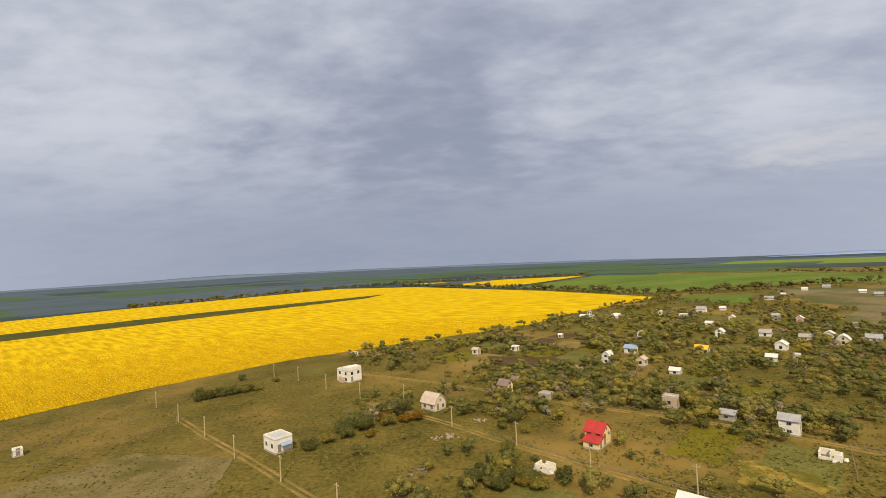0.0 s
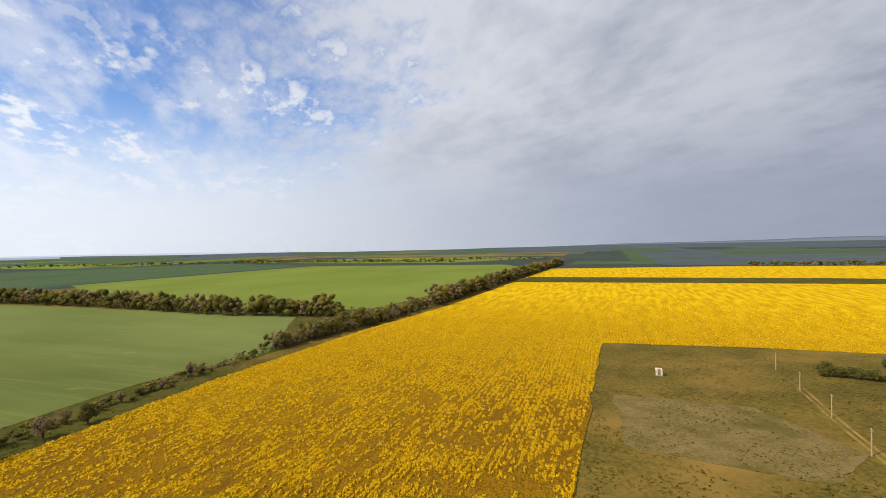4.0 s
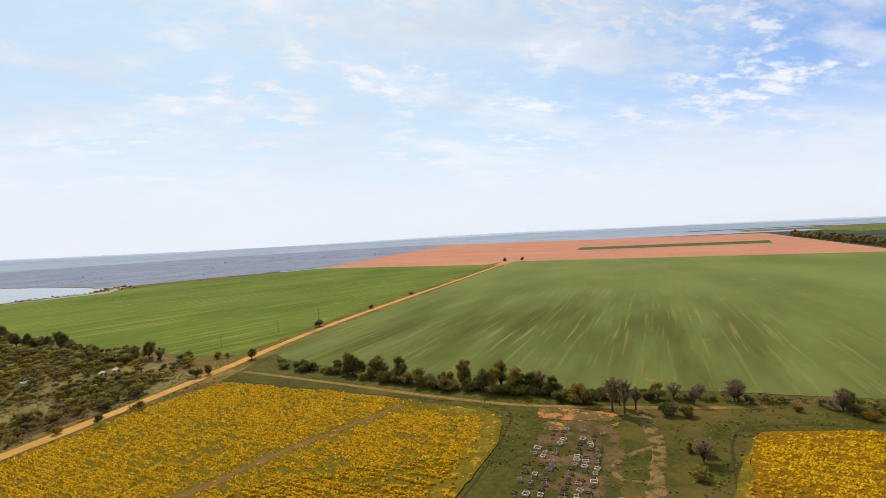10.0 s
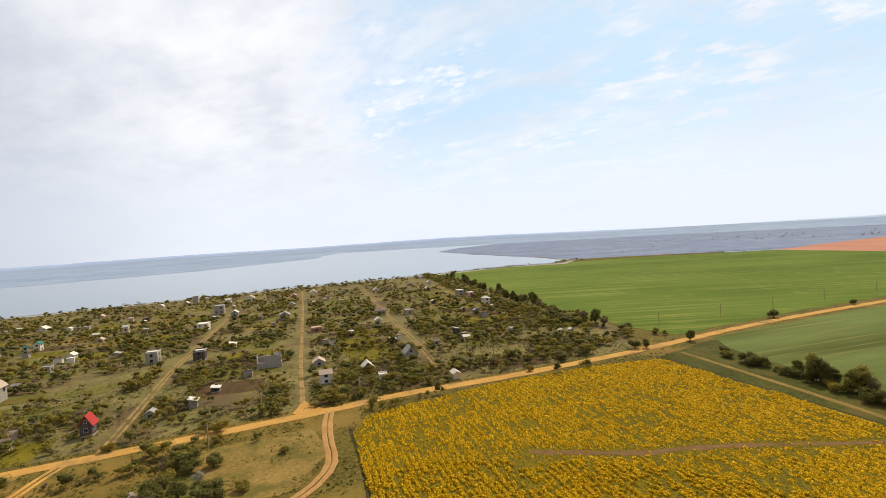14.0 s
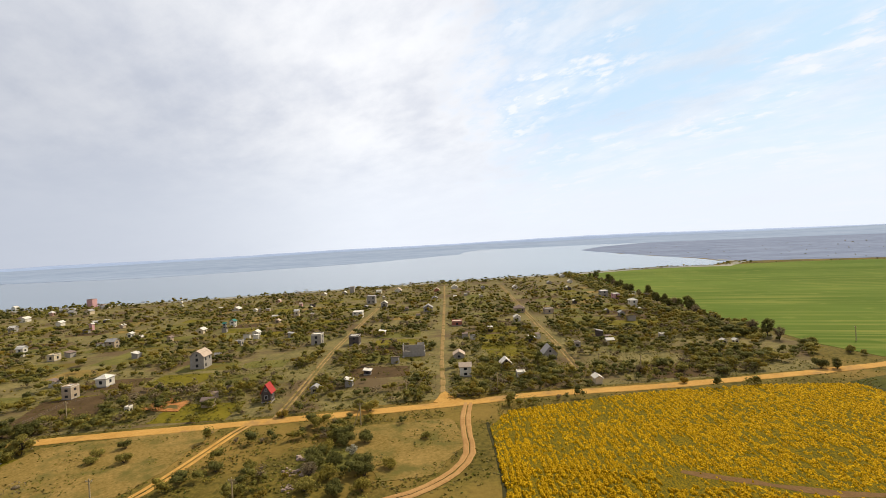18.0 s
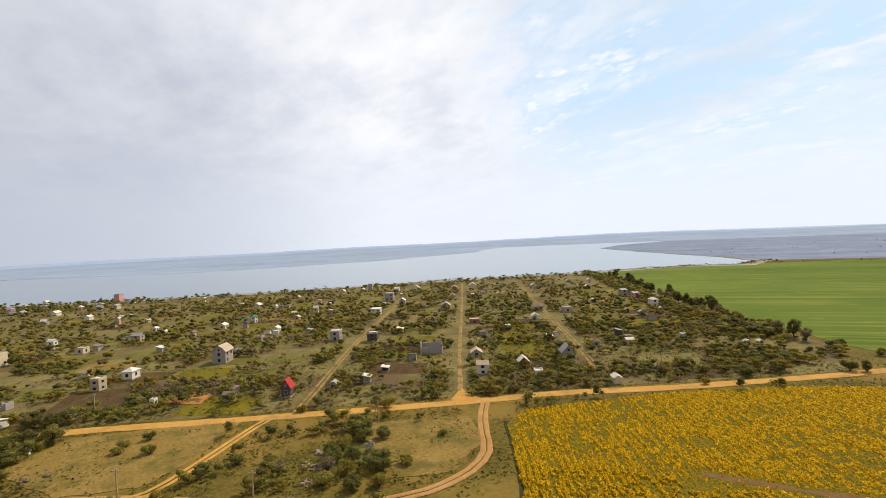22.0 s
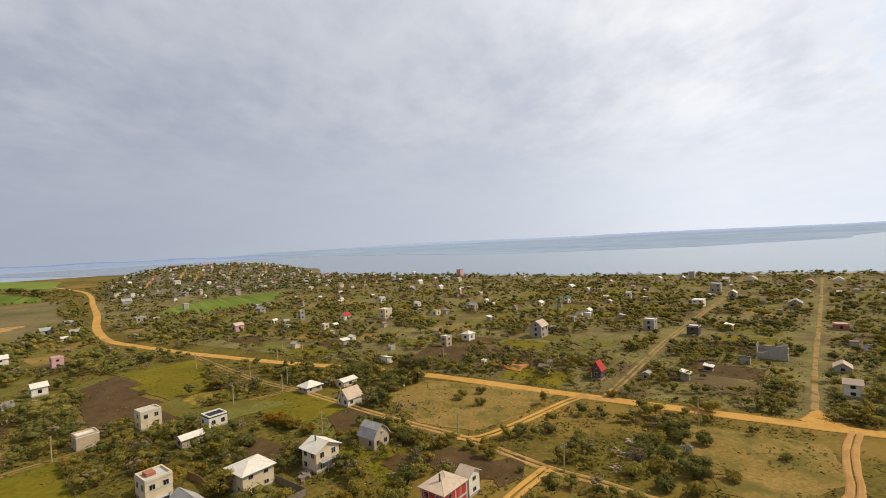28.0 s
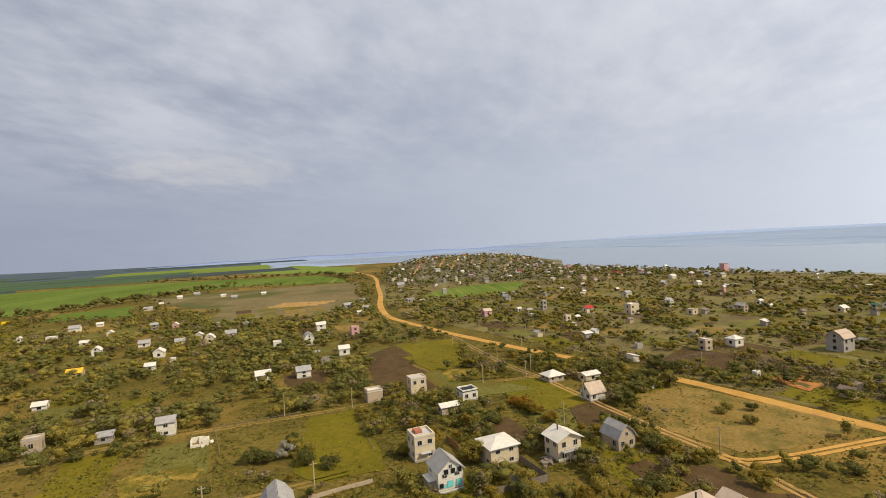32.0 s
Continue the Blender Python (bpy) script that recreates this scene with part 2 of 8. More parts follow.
def rows_field(name, soil, crop, bright, angle, spacing, thin=0.45, speck=0.9, length=14.0, gap=0.62, strong=1.0, thick=None, thin_at=None):
    """A sown field: stripes along the rows, broken by noise at two scales."""
    m = bpy.data.materials.new(name)
    m.use_nodes = True
    n, l = m.node_tree.nodes, m.node_tree.links
    b = n["Principled BSDF"]
    b.inputs["Roughness"].default_value, b.inputs["Specular IOR Level"].default_value = 0.95, 0.02
    place = n.new("ShaderNodeNewGeometry").outputs["Position"]

    def noise_at(size, detail, loc, stretch=1.0):
        t, mp = n.new("ShaderNodeTexNoise"), n.new("ShaderNodeMapping")
        mp.vector_type = "TEXTURE"
        mp.inputs["Rotation"].default_value = (0, 0, angle)
        mp.inputs["Location"].default_value = (loc, loc, 0)
        mp.inputs["Scale"].default_value = (stretch, 1, 1)
        l.new(place, mp.inputs[0])
        l.new(mp.outputs[0], t.inputs["Vector"])
        t.inputs["Scale"].default_value, t.inputs["Detail"].default_value = size, detail
        return t.outputs[0]

    def ramp(x, lo, hi):
        r = n.new("ShaderNodeMapRange")
        r.inputs[1].default_value, r.inputs[2].default_value = lo, hi
        l.new(x, r.inputs[0])
        return r.outputs[0]

    def mix(f, a, c):
        k = n.new("ShaderNodeMix")
        k.data_type = "RGBA"
        l.new(f, k.inputs[0])
        for i, v in ((6, a), (7, c)):
            if isinstance(v, tuple):
                k.inputs[i].default_value = (*v, 1)
            else:
                l.new(v, k.inputs[i])
        return k.outputs[2]

    streak = noise_at(1 / spacing, 3, 5.0, length)
    patch = noise_at(0.012, 5, 1.0, 2.0)
    grain = noise_at(speck, 5, 3.0, 1.6)
    base = mix(ramp(patch, 0.35, 0.68), crop, bright)
    colour = mix(ramp(grain, thin, thin + 0.22), soil, base)
    where = n.new("ShaderNodeMath")
    where.operation = "MULTIPLY"
    l.new(ramp(streak, gap, gap + 0.18), where.inputs[0])
    some = n.new("ShaderNodeMath")
    some.operation = "MULTIPLY"
    some.inputs[1].default_value = strong
    l.new(ramp(noise_at(0.009, 3, 8.0), 0.34, 0.56), some.inputs[0])
    l.new(some.outputs[0], where.inputs[1])
    sown = where.outputs[0]
    if thin_at:
        # drill marks and a darker olive tone, strongest around a set point
        (cx, cy), near, far = thin_at
        off = n.new("ShaderNodeVectorMath")
        off.operation = "DISTANCE"
        l.new(place, off.inputs[0])
        off.inputs[1].default_value = (cx, cy, 0)
        young = n.new("ShaderNodeMath")
        young.operation = "MULTIPLY"
        l.new(sown, young.inputs[0])
        l.new(ramp(off.outputs["Value"], far, near), young.inputs[1])
        sown = young.outputs[0]
        weak = n.new("ShaderNodeMath")
        weak.operation = "MULTIPLY"
        l.new(ramp(off.outputs["Value"], far, near), weak.inputs[0])
        l.new(ramp(noise_at(0.05, 5, 21.0, 6.0), 0.30, 0.62), weak.inputs[1])
        colour = mix(weak.outputs[0], colour, (0.072, 0.080, 0.018))
    colour = mix(sown, colour, soil)
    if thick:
        # soil turns to closed yellow with distance: the flatter view put into colour
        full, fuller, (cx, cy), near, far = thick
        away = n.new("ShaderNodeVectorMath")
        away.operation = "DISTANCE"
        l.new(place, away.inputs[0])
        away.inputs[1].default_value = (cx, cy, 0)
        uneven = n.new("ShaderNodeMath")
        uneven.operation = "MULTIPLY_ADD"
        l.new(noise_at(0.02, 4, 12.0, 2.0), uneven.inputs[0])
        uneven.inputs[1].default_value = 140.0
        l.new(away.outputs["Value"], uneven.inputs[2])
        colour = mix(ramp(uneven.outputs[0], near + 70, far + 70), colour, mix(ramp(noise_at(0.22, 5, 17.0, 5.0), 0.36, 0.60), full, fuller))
    l.new(colour, b.inputs["Base Color"])
    k = n.new("ShaderNodeBump")
    k.inputs["Strength"].default_value, k.inputs["Distance"].default_value = 0.5, 0.4
    l.new(grain, k.inputs["Height"])
    l.new(k.outputs[0], b.inputs["Normal"])
    return m


GRID = radians(-43.0)                     # plots, streets and rows all follow one grid
D1 = Vector((math.cos(GRID), math.sin(GRID), 0))
D2 = Vector((-math.sin(GRID), math.cos(GRID), 0))

M_meadow = material("meadow", (0.052, 0.044, 0.008), (0.175, 0.124, 0.024), 0.055, 0.95, 0.4, 14, ((0.225, 0.138, 0.032), 0.02, 0.50, 0.68), amount=0.6)
# this dark green also holds the cloud shadow over the northern plain
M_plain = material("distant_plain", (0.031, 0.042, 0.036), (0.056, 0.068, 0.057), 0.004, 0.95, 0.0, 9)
# the next two are bluish: distance haze is put into their base colour
M_haze_land = material("hazy_far_land", (0.205, 0.255, 0.335), (0.295, 0.345, 0.425), 0.002, 1.0, 0.0, 6)
M_hazy_plain = material("hazy_outer_plain", (0.052, 0.068, 0.076), (0.084, 0.102, 0.110), 0.003, 1.0, 0.0, 6)
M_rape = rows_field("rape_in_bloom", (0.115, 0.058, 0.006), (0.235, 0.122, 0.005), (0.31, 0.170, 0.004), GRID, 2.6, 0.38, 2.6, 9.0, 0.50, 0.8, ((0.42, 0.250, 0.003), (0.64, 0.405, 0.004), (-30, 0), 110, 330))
M_rape_poor = rows_field("thin_rape", (0.066, 0.060, 0.010), (0.150, 0.108, 0.008), (0.225, 0.140, 0.007), GRID, 2.2, 0.38, 2.8)
# some of the blue in these two wheat greens stands in for haze
M_wheat = rows_field("young_wheat", (0.235, 0.205, 0.066), (0.110, 0.136, 0.038), (0.164, 0.190, 0.056), GRID + math.pi / 2, 2.3, 0.16, 0.15, 30.0, 0.55, 0.9, thin_at=((-85, -185), 50, 300))
M_wheat_bright = rows_field("bright_wheat", (0.190, 0.196, 0.040), (0.074, 0.112, 0.016), (0.118, 0.156, 0.026), radians(30.0), 4.5, 0.20, 0.10, 60.0, 0.48, 0.8)
M_wheat_pale = rows_field("pale_wheat", (0.150, 0.170, 0.034), (0.132, 0.172, 0.028), (0.165, 0.202, 0.038), GRID, 9.0, 0.2, 0.10)
M_wheat_dark = rows_field("dark_wheat", (0.058, 0.082, 0.040), (0.056, 0.090, 0.042), (0.072, 0.104, 0.050), GRID, 9.0, 0.2, 0.10)
M_tilled = rows_field("tilled_red_soil", (0.32, 0.140, 0.085), (0.39, 0.180, 0.115), (0.46, 0.220, 0.14), GRID, 8.0, 0.25, 0.12)
M_plough = material("ploughed_soil", (0.055, 0.034, 0.014), (0.110, 0.066, 0.028), 0.25, 0.95, 0.5, 10)
M_drygrass = material("dry_grass", (0.140, 0.094, 0.018), (0.290, 0.182, 0.054), 0.10, 0.95, 0.5, 12, ((0.120, 0.096, 0.022), 0.11, 0.50, 0.66), amount=0.6)
M_steppe = material("steppe_grass", (0.120, 0.090, 0.036), (0.200, 0.150, 0.066), 0.02, 0.95, 0.3, 14, ((0.085, 0.082, 0.022), 0.012, 0.48, 0.62))
M_lane = material("sandy_lane", (0.29, 0.165, 0.052), (0.43, 0.26, 0.09), 0.2, 0.95, 0.3, 10, ((0.15, 0.10, 0.025), 0.25, 0.54, 0.66))
M_lawn = material("green_meadow", (0.096, 0.082, 0.006), (0.175, 0.132, 0.011), 0.06, 0.95, 0.4, 12)
M_garden = material("garden_grass", (0.084, 0.078, 0.016), (0.170, 0.146, 0.034), 0.10, 0.95, 0.4, 10, ((0.125, 0.088, 0.016), 0.06, 0.5, 0.65))
M_sand = material("sand_road", (0.38, 0.195, 0.042), (0.52, 0.29, 0.076), 0.15, 0.95, 0.3, 10, ((0.25, 0.15, 0.06), 0.09, 0.56, 0.70))
M_track = material("worn_track", (0.22, 0.135, 0.045), (0.33, 0.215, 0.085), 0.2, 0.95, 0.3, 10, ((0.12, 0.09, 0.02), 0.25, 0.50, 0.64))
M_clay = material("bare_clay", (0.28, 0.105, 0.026), (0.46, 0.205, 0.068), 0.5, 0.95, 0.4, 8, ((0.105, 0.082, 0.026), 0.3, 0.48, 0.56))
M_faint = material("faint_track", (0.13, 0.085, 0.030), (0.23, 0.150, 0.058), 0.3, 0.95, 0.3, 8, ((0.058, 0.052, 0.010), 0.45, 0.46, 0.58))
M_thin = material("thin_crop_edge", (0.075, 0.062, 0.007), (0.19, 0.128, 0.008), 0.35, 0.95, 0.4, 7, ((0.34, 0.21, 0.005), 0.5, 0.56, 0.66))
M_verge = material("verge_grass", (0.034, 0.038, 0.006), (0.088, 0.080, 0.013), 0.07, 0.95, 0.5, 12, ((0.105, 0.078, 0.020), 0.05, 0.52, 0.68), amount=0.6)
M_ditch = material("ditch_soil", (0.030, 0.028, 0.010), (0.062, 0.052, 0.018), 0.4, 0.95, 0.3, 8)
M_yard = material("garden_ground", (0.098, 0.084, 0.028), (0.225, 0.172, 0.060), 0.07, 0.95, 0.5, 12, ((0.118, 0.078, 0.036), 0.035, 0.48, 0.62), amount=0.6)
M_straw = material("straw_heap", (0.17, 0.115, 0.018), (0.33, 0.215, 0.04), 0.2, 0.95, 0.5, 8, ((0.115, 0.092, 0.012), 0.22, 0.44, 0.56))
M_beach = material("shore_sand", (0.22, 0.20, 0.15), (0.33, 0.30, 0.23), 0.03, 0.9, 0.2, 12)


def water_material():
    m = bpy.data.materials.new("lake_water")
    m.use_nodes = True
    n, l = m.node_tree.nodes, m.node_tree.links
    b = n["Principled BSDF"]
    b.inputs["Base Color"].default_value = (0.14, 0.18, 0.21, 1)
    b.inputs["Roughness"].default_value = 0.16
    b.inputs["IOR"].default_value = 1.33
    t = n.new("ShaderNodeTexNoise")
    t.inputs["Scale"].default_value, t.inputs["Detail"].default_value = 0.35, 4
    l.new(n.new("ShaderNodeNewGeometry").outputs["Position"], t.inputs["Vector"])
    k = n.new("ShaderNodeBump")
    k.inputs["Strength"].default_value, k.inputs["Distance"].default_value = 0.05, 0.25
    l.new(t.outputs[0], k.inputs["Height"])
    l.new(k.outputs[0], b.inputs["Normal"])
    return m


M_water = water_material()
M_leaf = [varied("leaves_a", (0.200, 0.176, 0.036), (0.390, 0.318, 0.074), 0.7, leafy=0.52),
          varied("leaves_b", (0.235, 0.190, 0.034), (0.430, 0.330, 0.064), 0.7, leafy=0.52),
          varied("leaves_c", (0.098, 0.094, 0.024), (0.205, 0.184, 0.046), 0.7, leafy=0.4),
          varied("leaves_d", (0.215, 0.150, 0.020), (0.370, 0.250, 0.038), 0.7, leafy=0.52),
          varied("bare_twigs", (0.190, 0.138, 0.070), (0.330, 0.245, 0.130), 0.9, leafy=0.3),
          varied("rust_leaves", (0.20, 0.100, 0.012), (0.34, 0.170, 0.020), 0.7, leafy=0.4),
          varied("blossom", (0.34, 0.31, 0.20), (0.55, 0.50, 0.36), 0.7, leafy=0.4)]
M_bark = material("bark", (0.05, 0.04, 0.03), (0.11, 0.09, 0.07), 2.0, 0.95, 0.4, 6, space="object")
WALLS = {
    "white": material("white_render", (0.56, 0.49, 0.37), (0.76, 0.68, 0.54), 0.6, 0.9, 0.1, 6),
    "cream": material("cream_render", (0.50, 0.39, 0.24), (0.68, 0.545, 0.35), 0.6, 0.9, 0.1, 6),
    "shell": material("shell_limestone", (0.36, 0.265, 0.165), (0.50, 0.38, 0.25), 0.9, 0.95, 0.3, 8),
    "grey": material("grey_block", (0.27, 0.235, 0.185), (0.40, 0.350, 0.285), 0.9, 0.95, 0.3, 8),
    "brick": material("red_brick", (0.30, 0.10, 0.06), (0.42, 0.17, 0.11), 1.2, 0.95, 0.3, 9),
    "pink": material("pink_render", (0.50, 0.26, 0.24), (0.62, 0.36, 0.32), 0.6, 0.9, 0.1, 6),
    "yellow": material("yellow_render", (0.60, 0.43, 0.16), (0.74, 0.56, 0.24), 0.6, 0.9, 0.1, 6),
    "dark": material("dark_timber", (0.07, 0.055, 0.045), (0.14, 0.11, 0.09), 1.0, 0.9, 0.2, 6),
    "rust": material("rusty_sheet", (0.30, 0.10, 0.05), (0.42, 0.17, 0.08), 0.8, 0.8, 0.1, 6),
}
ROOFS = {
    "slate": material("asbestos_slate", (0.25, 0.225, 0.20), (0.38, 0.35, 0.31), 0.7, 0.9, 0.3, 8),
    "pale": material("pale_sheet_roof", (0.50, 0.445, 0.355), (0.70, 0.63, 0.52), 0.5, 0.7, 0.1, 8),
    "red": material("red_metal_roof", (0.32, 0.030, 0.024), (0.46, 0.052, 0.040), 0.8, 0.5, 0.1, 8),
    "pinkish": material("faded_tile_roof", (0.40, 0.295, 0.205), (0.54, 0.41, 0.295), 0.8, 0.8, 0.2, 8),
    "brown": material("brown_roof", (0.16, 0.11, 0.08), (0.25, 0.18, 0.14), 0.8, 0.8, 0.2, 8),
    "tar": material("tar_roof", (0.025, 0.028, 0.034), (0.05, 0.052, 0.06), 0.8, 0.8, 0.1, 8),
    "orange": material("orange_roof", (0.70, 0.34, 0.03), (0.85, 0.46, 0.05), 0.8, 0.6, 0.1, 8),
    "blue": material("blue_grey_roof", (0.20, 0.25, 0.32), (0.30, 0.36, 0.44), 0.8, 0.6, 0.1, 8),
    "green": material("green_roof", (0.03, 0.14, 0.11), (0.05, 0.20, 0.16), 0.8, 0.6, 0.1, 8),
    "concrete": material("concrete_slab", (0.36, 0.33, 0.30), (0.50, 0.47, 0.42), 0.6, 0.95, 0.2, 8),
}
M_glass = material("window_glass", (0.012, 0.012, 0.013), (0.022, 0.022, 0.024), 1.0, 0.35, 0, 4, spec=0.25)
M_trim = material("pale_trim", (0.38, 0.35, 0.30), (0.52, 0.48, 0.42), 1.0, 0.6, 0, 4)
M_teal = material("turquoise_shutter", (0.12, 0.52, 0.50), (0.18, 0.62, 0.58), 1.0, 0.5, 0, 4)
M_plank = material("weathered_plank", (0.16, 0.12, 0.09), (0.28, 0.22, 0.16), 1.5, 0.9, 0.2, 6)
M_board = material("new_plank", (0.24, 0.125, 0.05), (0.38, 0.21, 0.09), 1.5, 0.9, 0.2, 6)
M_pole = material("concrete_pole", (0.32, 0.235, 0.115), (0.45, 0.345, 0.185), 1.5, 0.9, 0.1, 6)
M_wire = material("wire", (0.05, 0.05, 0.05), (0.08, 0.08, 0.08), 1.0, 0.6, 0, 4)
M_stone = material("pale_rubble", (0.22, 0.15, 0.11), (0.42, 0.31, 0.24), 0.8, 0.95, 0.4, 8)


# ---- mesh helpers ----
def mesh_of(name, verts, faces, mats=(), smooth=False, index=None):
    me = bpy.data.meshes.new(name)
    me.from_pydata([tuple(v) for v in verts], [], faces)
    for m in mats:
        me.materials.append(m)
    if index is not None:
        me.polygons.foreach_set("material_index", index)
    if smooth:
        me.polygons.foreach_set("use_smooth", [True] * len(me.polygons))
    me.update()
    return me


def part(name, bm, mat, parent, label=""):
    """Links a bmesh as ONE mesh object under a thing or a part."""
    me = bpy.data.meshes.new(name)
    bm.to_mesh(me)
    bm.free()
    me.materials.append(mat)
    ob = new(name, me)
    ob.parent = parent
    return tagged(ob, label)


def block(bm, x0, x1, y0, y1, z0, z1, bevel=0.0):
    v = [bm.verts.new(p) for p in ((x0, y0, z0), (x1, y0, z0), (x1, y1, z0), (x0, y1, z0), (x0, y0, z1), (x1, y0, z1), (x1, y1, z1), (x0, y1, z1))]
    fs = [bm.faces.new([v[i] for i in q]) for q in ((3, 2, 1, 0), (4, 5, 6, 7), (0, 1, 5, 4), (1, 2, 6, 5), (2, 3, 7, 6), (3, 0, 4, 7))]
    if bevel:
        bmesh.ops.bevel(bm, geom=list({e for f in fs for e in f.edges}), offset=bevel, segments=1, affect="EDGES")
    return bm


def boxed(*sizes, bevel=0.0):
    return block(bmesh.new(), *sizes, bevel=bevel)


def tube(bm, a, b, r0, r1, sides=6):
    a, b = Vector(a), Vector(b)
    q = (b - a).to_track_quat("Z", "Y")
    rings = []
    for p, r in ((a, r0), (b, r1)):
        rings.append([bm.verts.new(p + q @ Vector((r * math.cos(2 * math.pi * i / sides), r * math.sin(2 * math.pi * i / sides), 0))) for i in range(sides)])
    for i in range(sides):
        bm.faces.new((rings[0][i], rings[0][(i + 1) % sides], rings[1][(i + 1) % sides], rings[1][i]))
    bm.faces.new(rings[1])
    bm.faces.new(rings[0][::-1])
    return bm


def inside(p, poly):
    x, y, hit = p[0], p[1], False
    for (x0, y0), (x1, y1) in zip(poly, poly[1:] + poly[:1]):
        if (y0 > y) != (y1 > y) and x < (x1 - x0) * (y - y0) / (y1 - y0) + x0:
            hit = not hit
    return hit


def off_line(p, line):
    best = 1e9
    for (x0, y0), (x1, y1) in zip(line, line[1:]):
        dx, dy = x1 - x0, y1 - y0
        f = max(0, min(1, ((p[0] - x0) * dx + (p[1] - y0) * dy) / (dx * dx + dy * dy + 1e-9)))
        best = min(best, math.hypot(p[0] - x0 - f * dx, p[1] - y0 - f * dy))
    return best


def soft_edge(poly, step, jitter, seed):
    """The polygon's outline with more points, a little uneven."""
    rnd, out = random.Random(seed), []
    for (x0, y0), (x1, y1) in zip(poly, poly[1:] + poly[:1]):
        k = max(1, int(math.hypot(x1 - x0, y1 - y0) / step))
        for i in range(k):
            f = i / k
            out.append((x0 + (x1 - x0) * f + rnd.uniform(-jitter, jitter), y0 + (y1 - y0) * f + rnd.uniform(-jitter, jitter)))
    return out


def sheet(name, poly, z, mat, label, category="field", thick=0.3, step=12, jitter=0.8):
    """A field or a patch of ground: a thin slab with an uneven edge, lying on the ground."""
    line = soft_edge(poly, step, jitter, len(name) + int(abs(poly[0][0])))
    bm = bmesh.new()
    vs = [bm.verts.new((x, y, z)) for x, y in line]
    count = len(line)
    tiles = mathutils.geometry.delaunay_2d_cdt([Vector(p) for p in line], [(i, (i + 1) % count) for i in range(count)], [], 1, 1e-5)
    place = [vs[o[0]] if o and o[0] < count else bm.verts.new((p.x, p.y, z)) for p, o in zip(tiles[0], tiles[3])]
    for q in tiles[2]:
        f = bm.faces.new([place[i] for i in q])
        f.normal_update()
        if f.normal.z < 0:
            f.normal_flip()
    low = [bm.verts.new((v.co.x, v.co.y, z - thick)) for v in vs]
    k = len(vs)
    for i in range(k):
        bm.faces.new((vs[i], vs[(i + 1) % k], low[(i + 1) % k], low[i]))
    me = bpy.data.meshes.new(name)
    bm.to_mesh(me)
    bm.free()
    me.materials.append(mat)
    return tagged(new(name, me), label, category, kind="structure")


def hill(x, y):
    """Height of the rise that carries the far hamlet, between the road and the lake."""
    r, side = math.hypot(x, y), (math.degrees(math.atan2(-x, y)) + 69.5) / 10.5
    if abs(side) >= 1 or not 560 < r < 1050:
        return 0.0
    a, b = min(1, (r - 560) / 320), max(0, (r - 930) / 120)
    return 21.0 * (1 - (side ** 4 if side > 0 else side * side)) * a * a * (3 - 2 * a) * (1 - b * b * (3 - 2 * b))


def smooth_line(line, step=4.0):
    """Catmull-Rom through the points."""
    pts = [Vector((*p, 0)) for p in line]
    pts = [2 * pts[0] - pts[1]] + pts + [2 * pts[-1] - pts[-2]]
    out = []
    for a, b, c, d in zip(pts, pts[1:], pts[2:], pts[3:]):
        k = max(2, int((c - b).length / step))
        for i in range(k):
            t = i / k
            out.append(0.5 * (2 * b + (c - a) * t + (2 * a - 5 * b + 4 * c - d) * t * t + (3 * b - a - 3 * c + d) * t ** 3))
    return out + [pts[-2]]


def ribbon(name, line, width, z, mat, label, category="road", offset=0.0, seed=1, wobble=0.12, parent=None):
    pts, rnd = smooth_line(line), random.Random(seed)
    verts, faces = [], []
    for i, p in enumerate(pts):
        t = (pts[min(i + 1, len(pts) - 1)] - pts[max(i - 1, 0)]).normalized()
        s = Vector((-t.y, t.x, 0))
        w = width / 2 * (1 + rnd.uniform(-wobble, wobble))
        c = p + s * (offset + rnd.uniform(-wobble, wobble) * width * 0.2)
        for e, h in ((-w - 0.3, z - 0.12), (-w, z), (w, z), (w + 0.3, z - 0.12)):
            verts.append((c.x + s.x * e, c.y + s.y * e, h + hill(c.x, c.y)))
    for i in range(len(pts) - 1):
        for j in range(3):
            a = i * 4 + j
            faces.append((a, a + 4, a + 5, a + 1)[::-1])
    ob = new(name, mesh_of(name, verts, faces, [mat]))
    if parent:
        ob.parent = parent
        return ob
    return tagged(ob, label, category, kind="structure")


# ---- ground, lake, fields ----
def horizon(yaw):
    """Height of the land at the horizon, by the way one looks."""
    table = ((-180, 22), (-158, 26), (-132, 20), (-109, 2), (-94, -4), (-70, -32), (-49, -42), (-30, -34), (0, -2), (23, 10), (45, -14), (70, -36), (104, -14), (121, -2), (149, 20), (180, 22))
    for (a, p), (b, q) in zip(table, table[1:]):
        if a <= yaw <= b:
            return p + (q - p) * (yaw - a) / (b - a)
    return 0.0


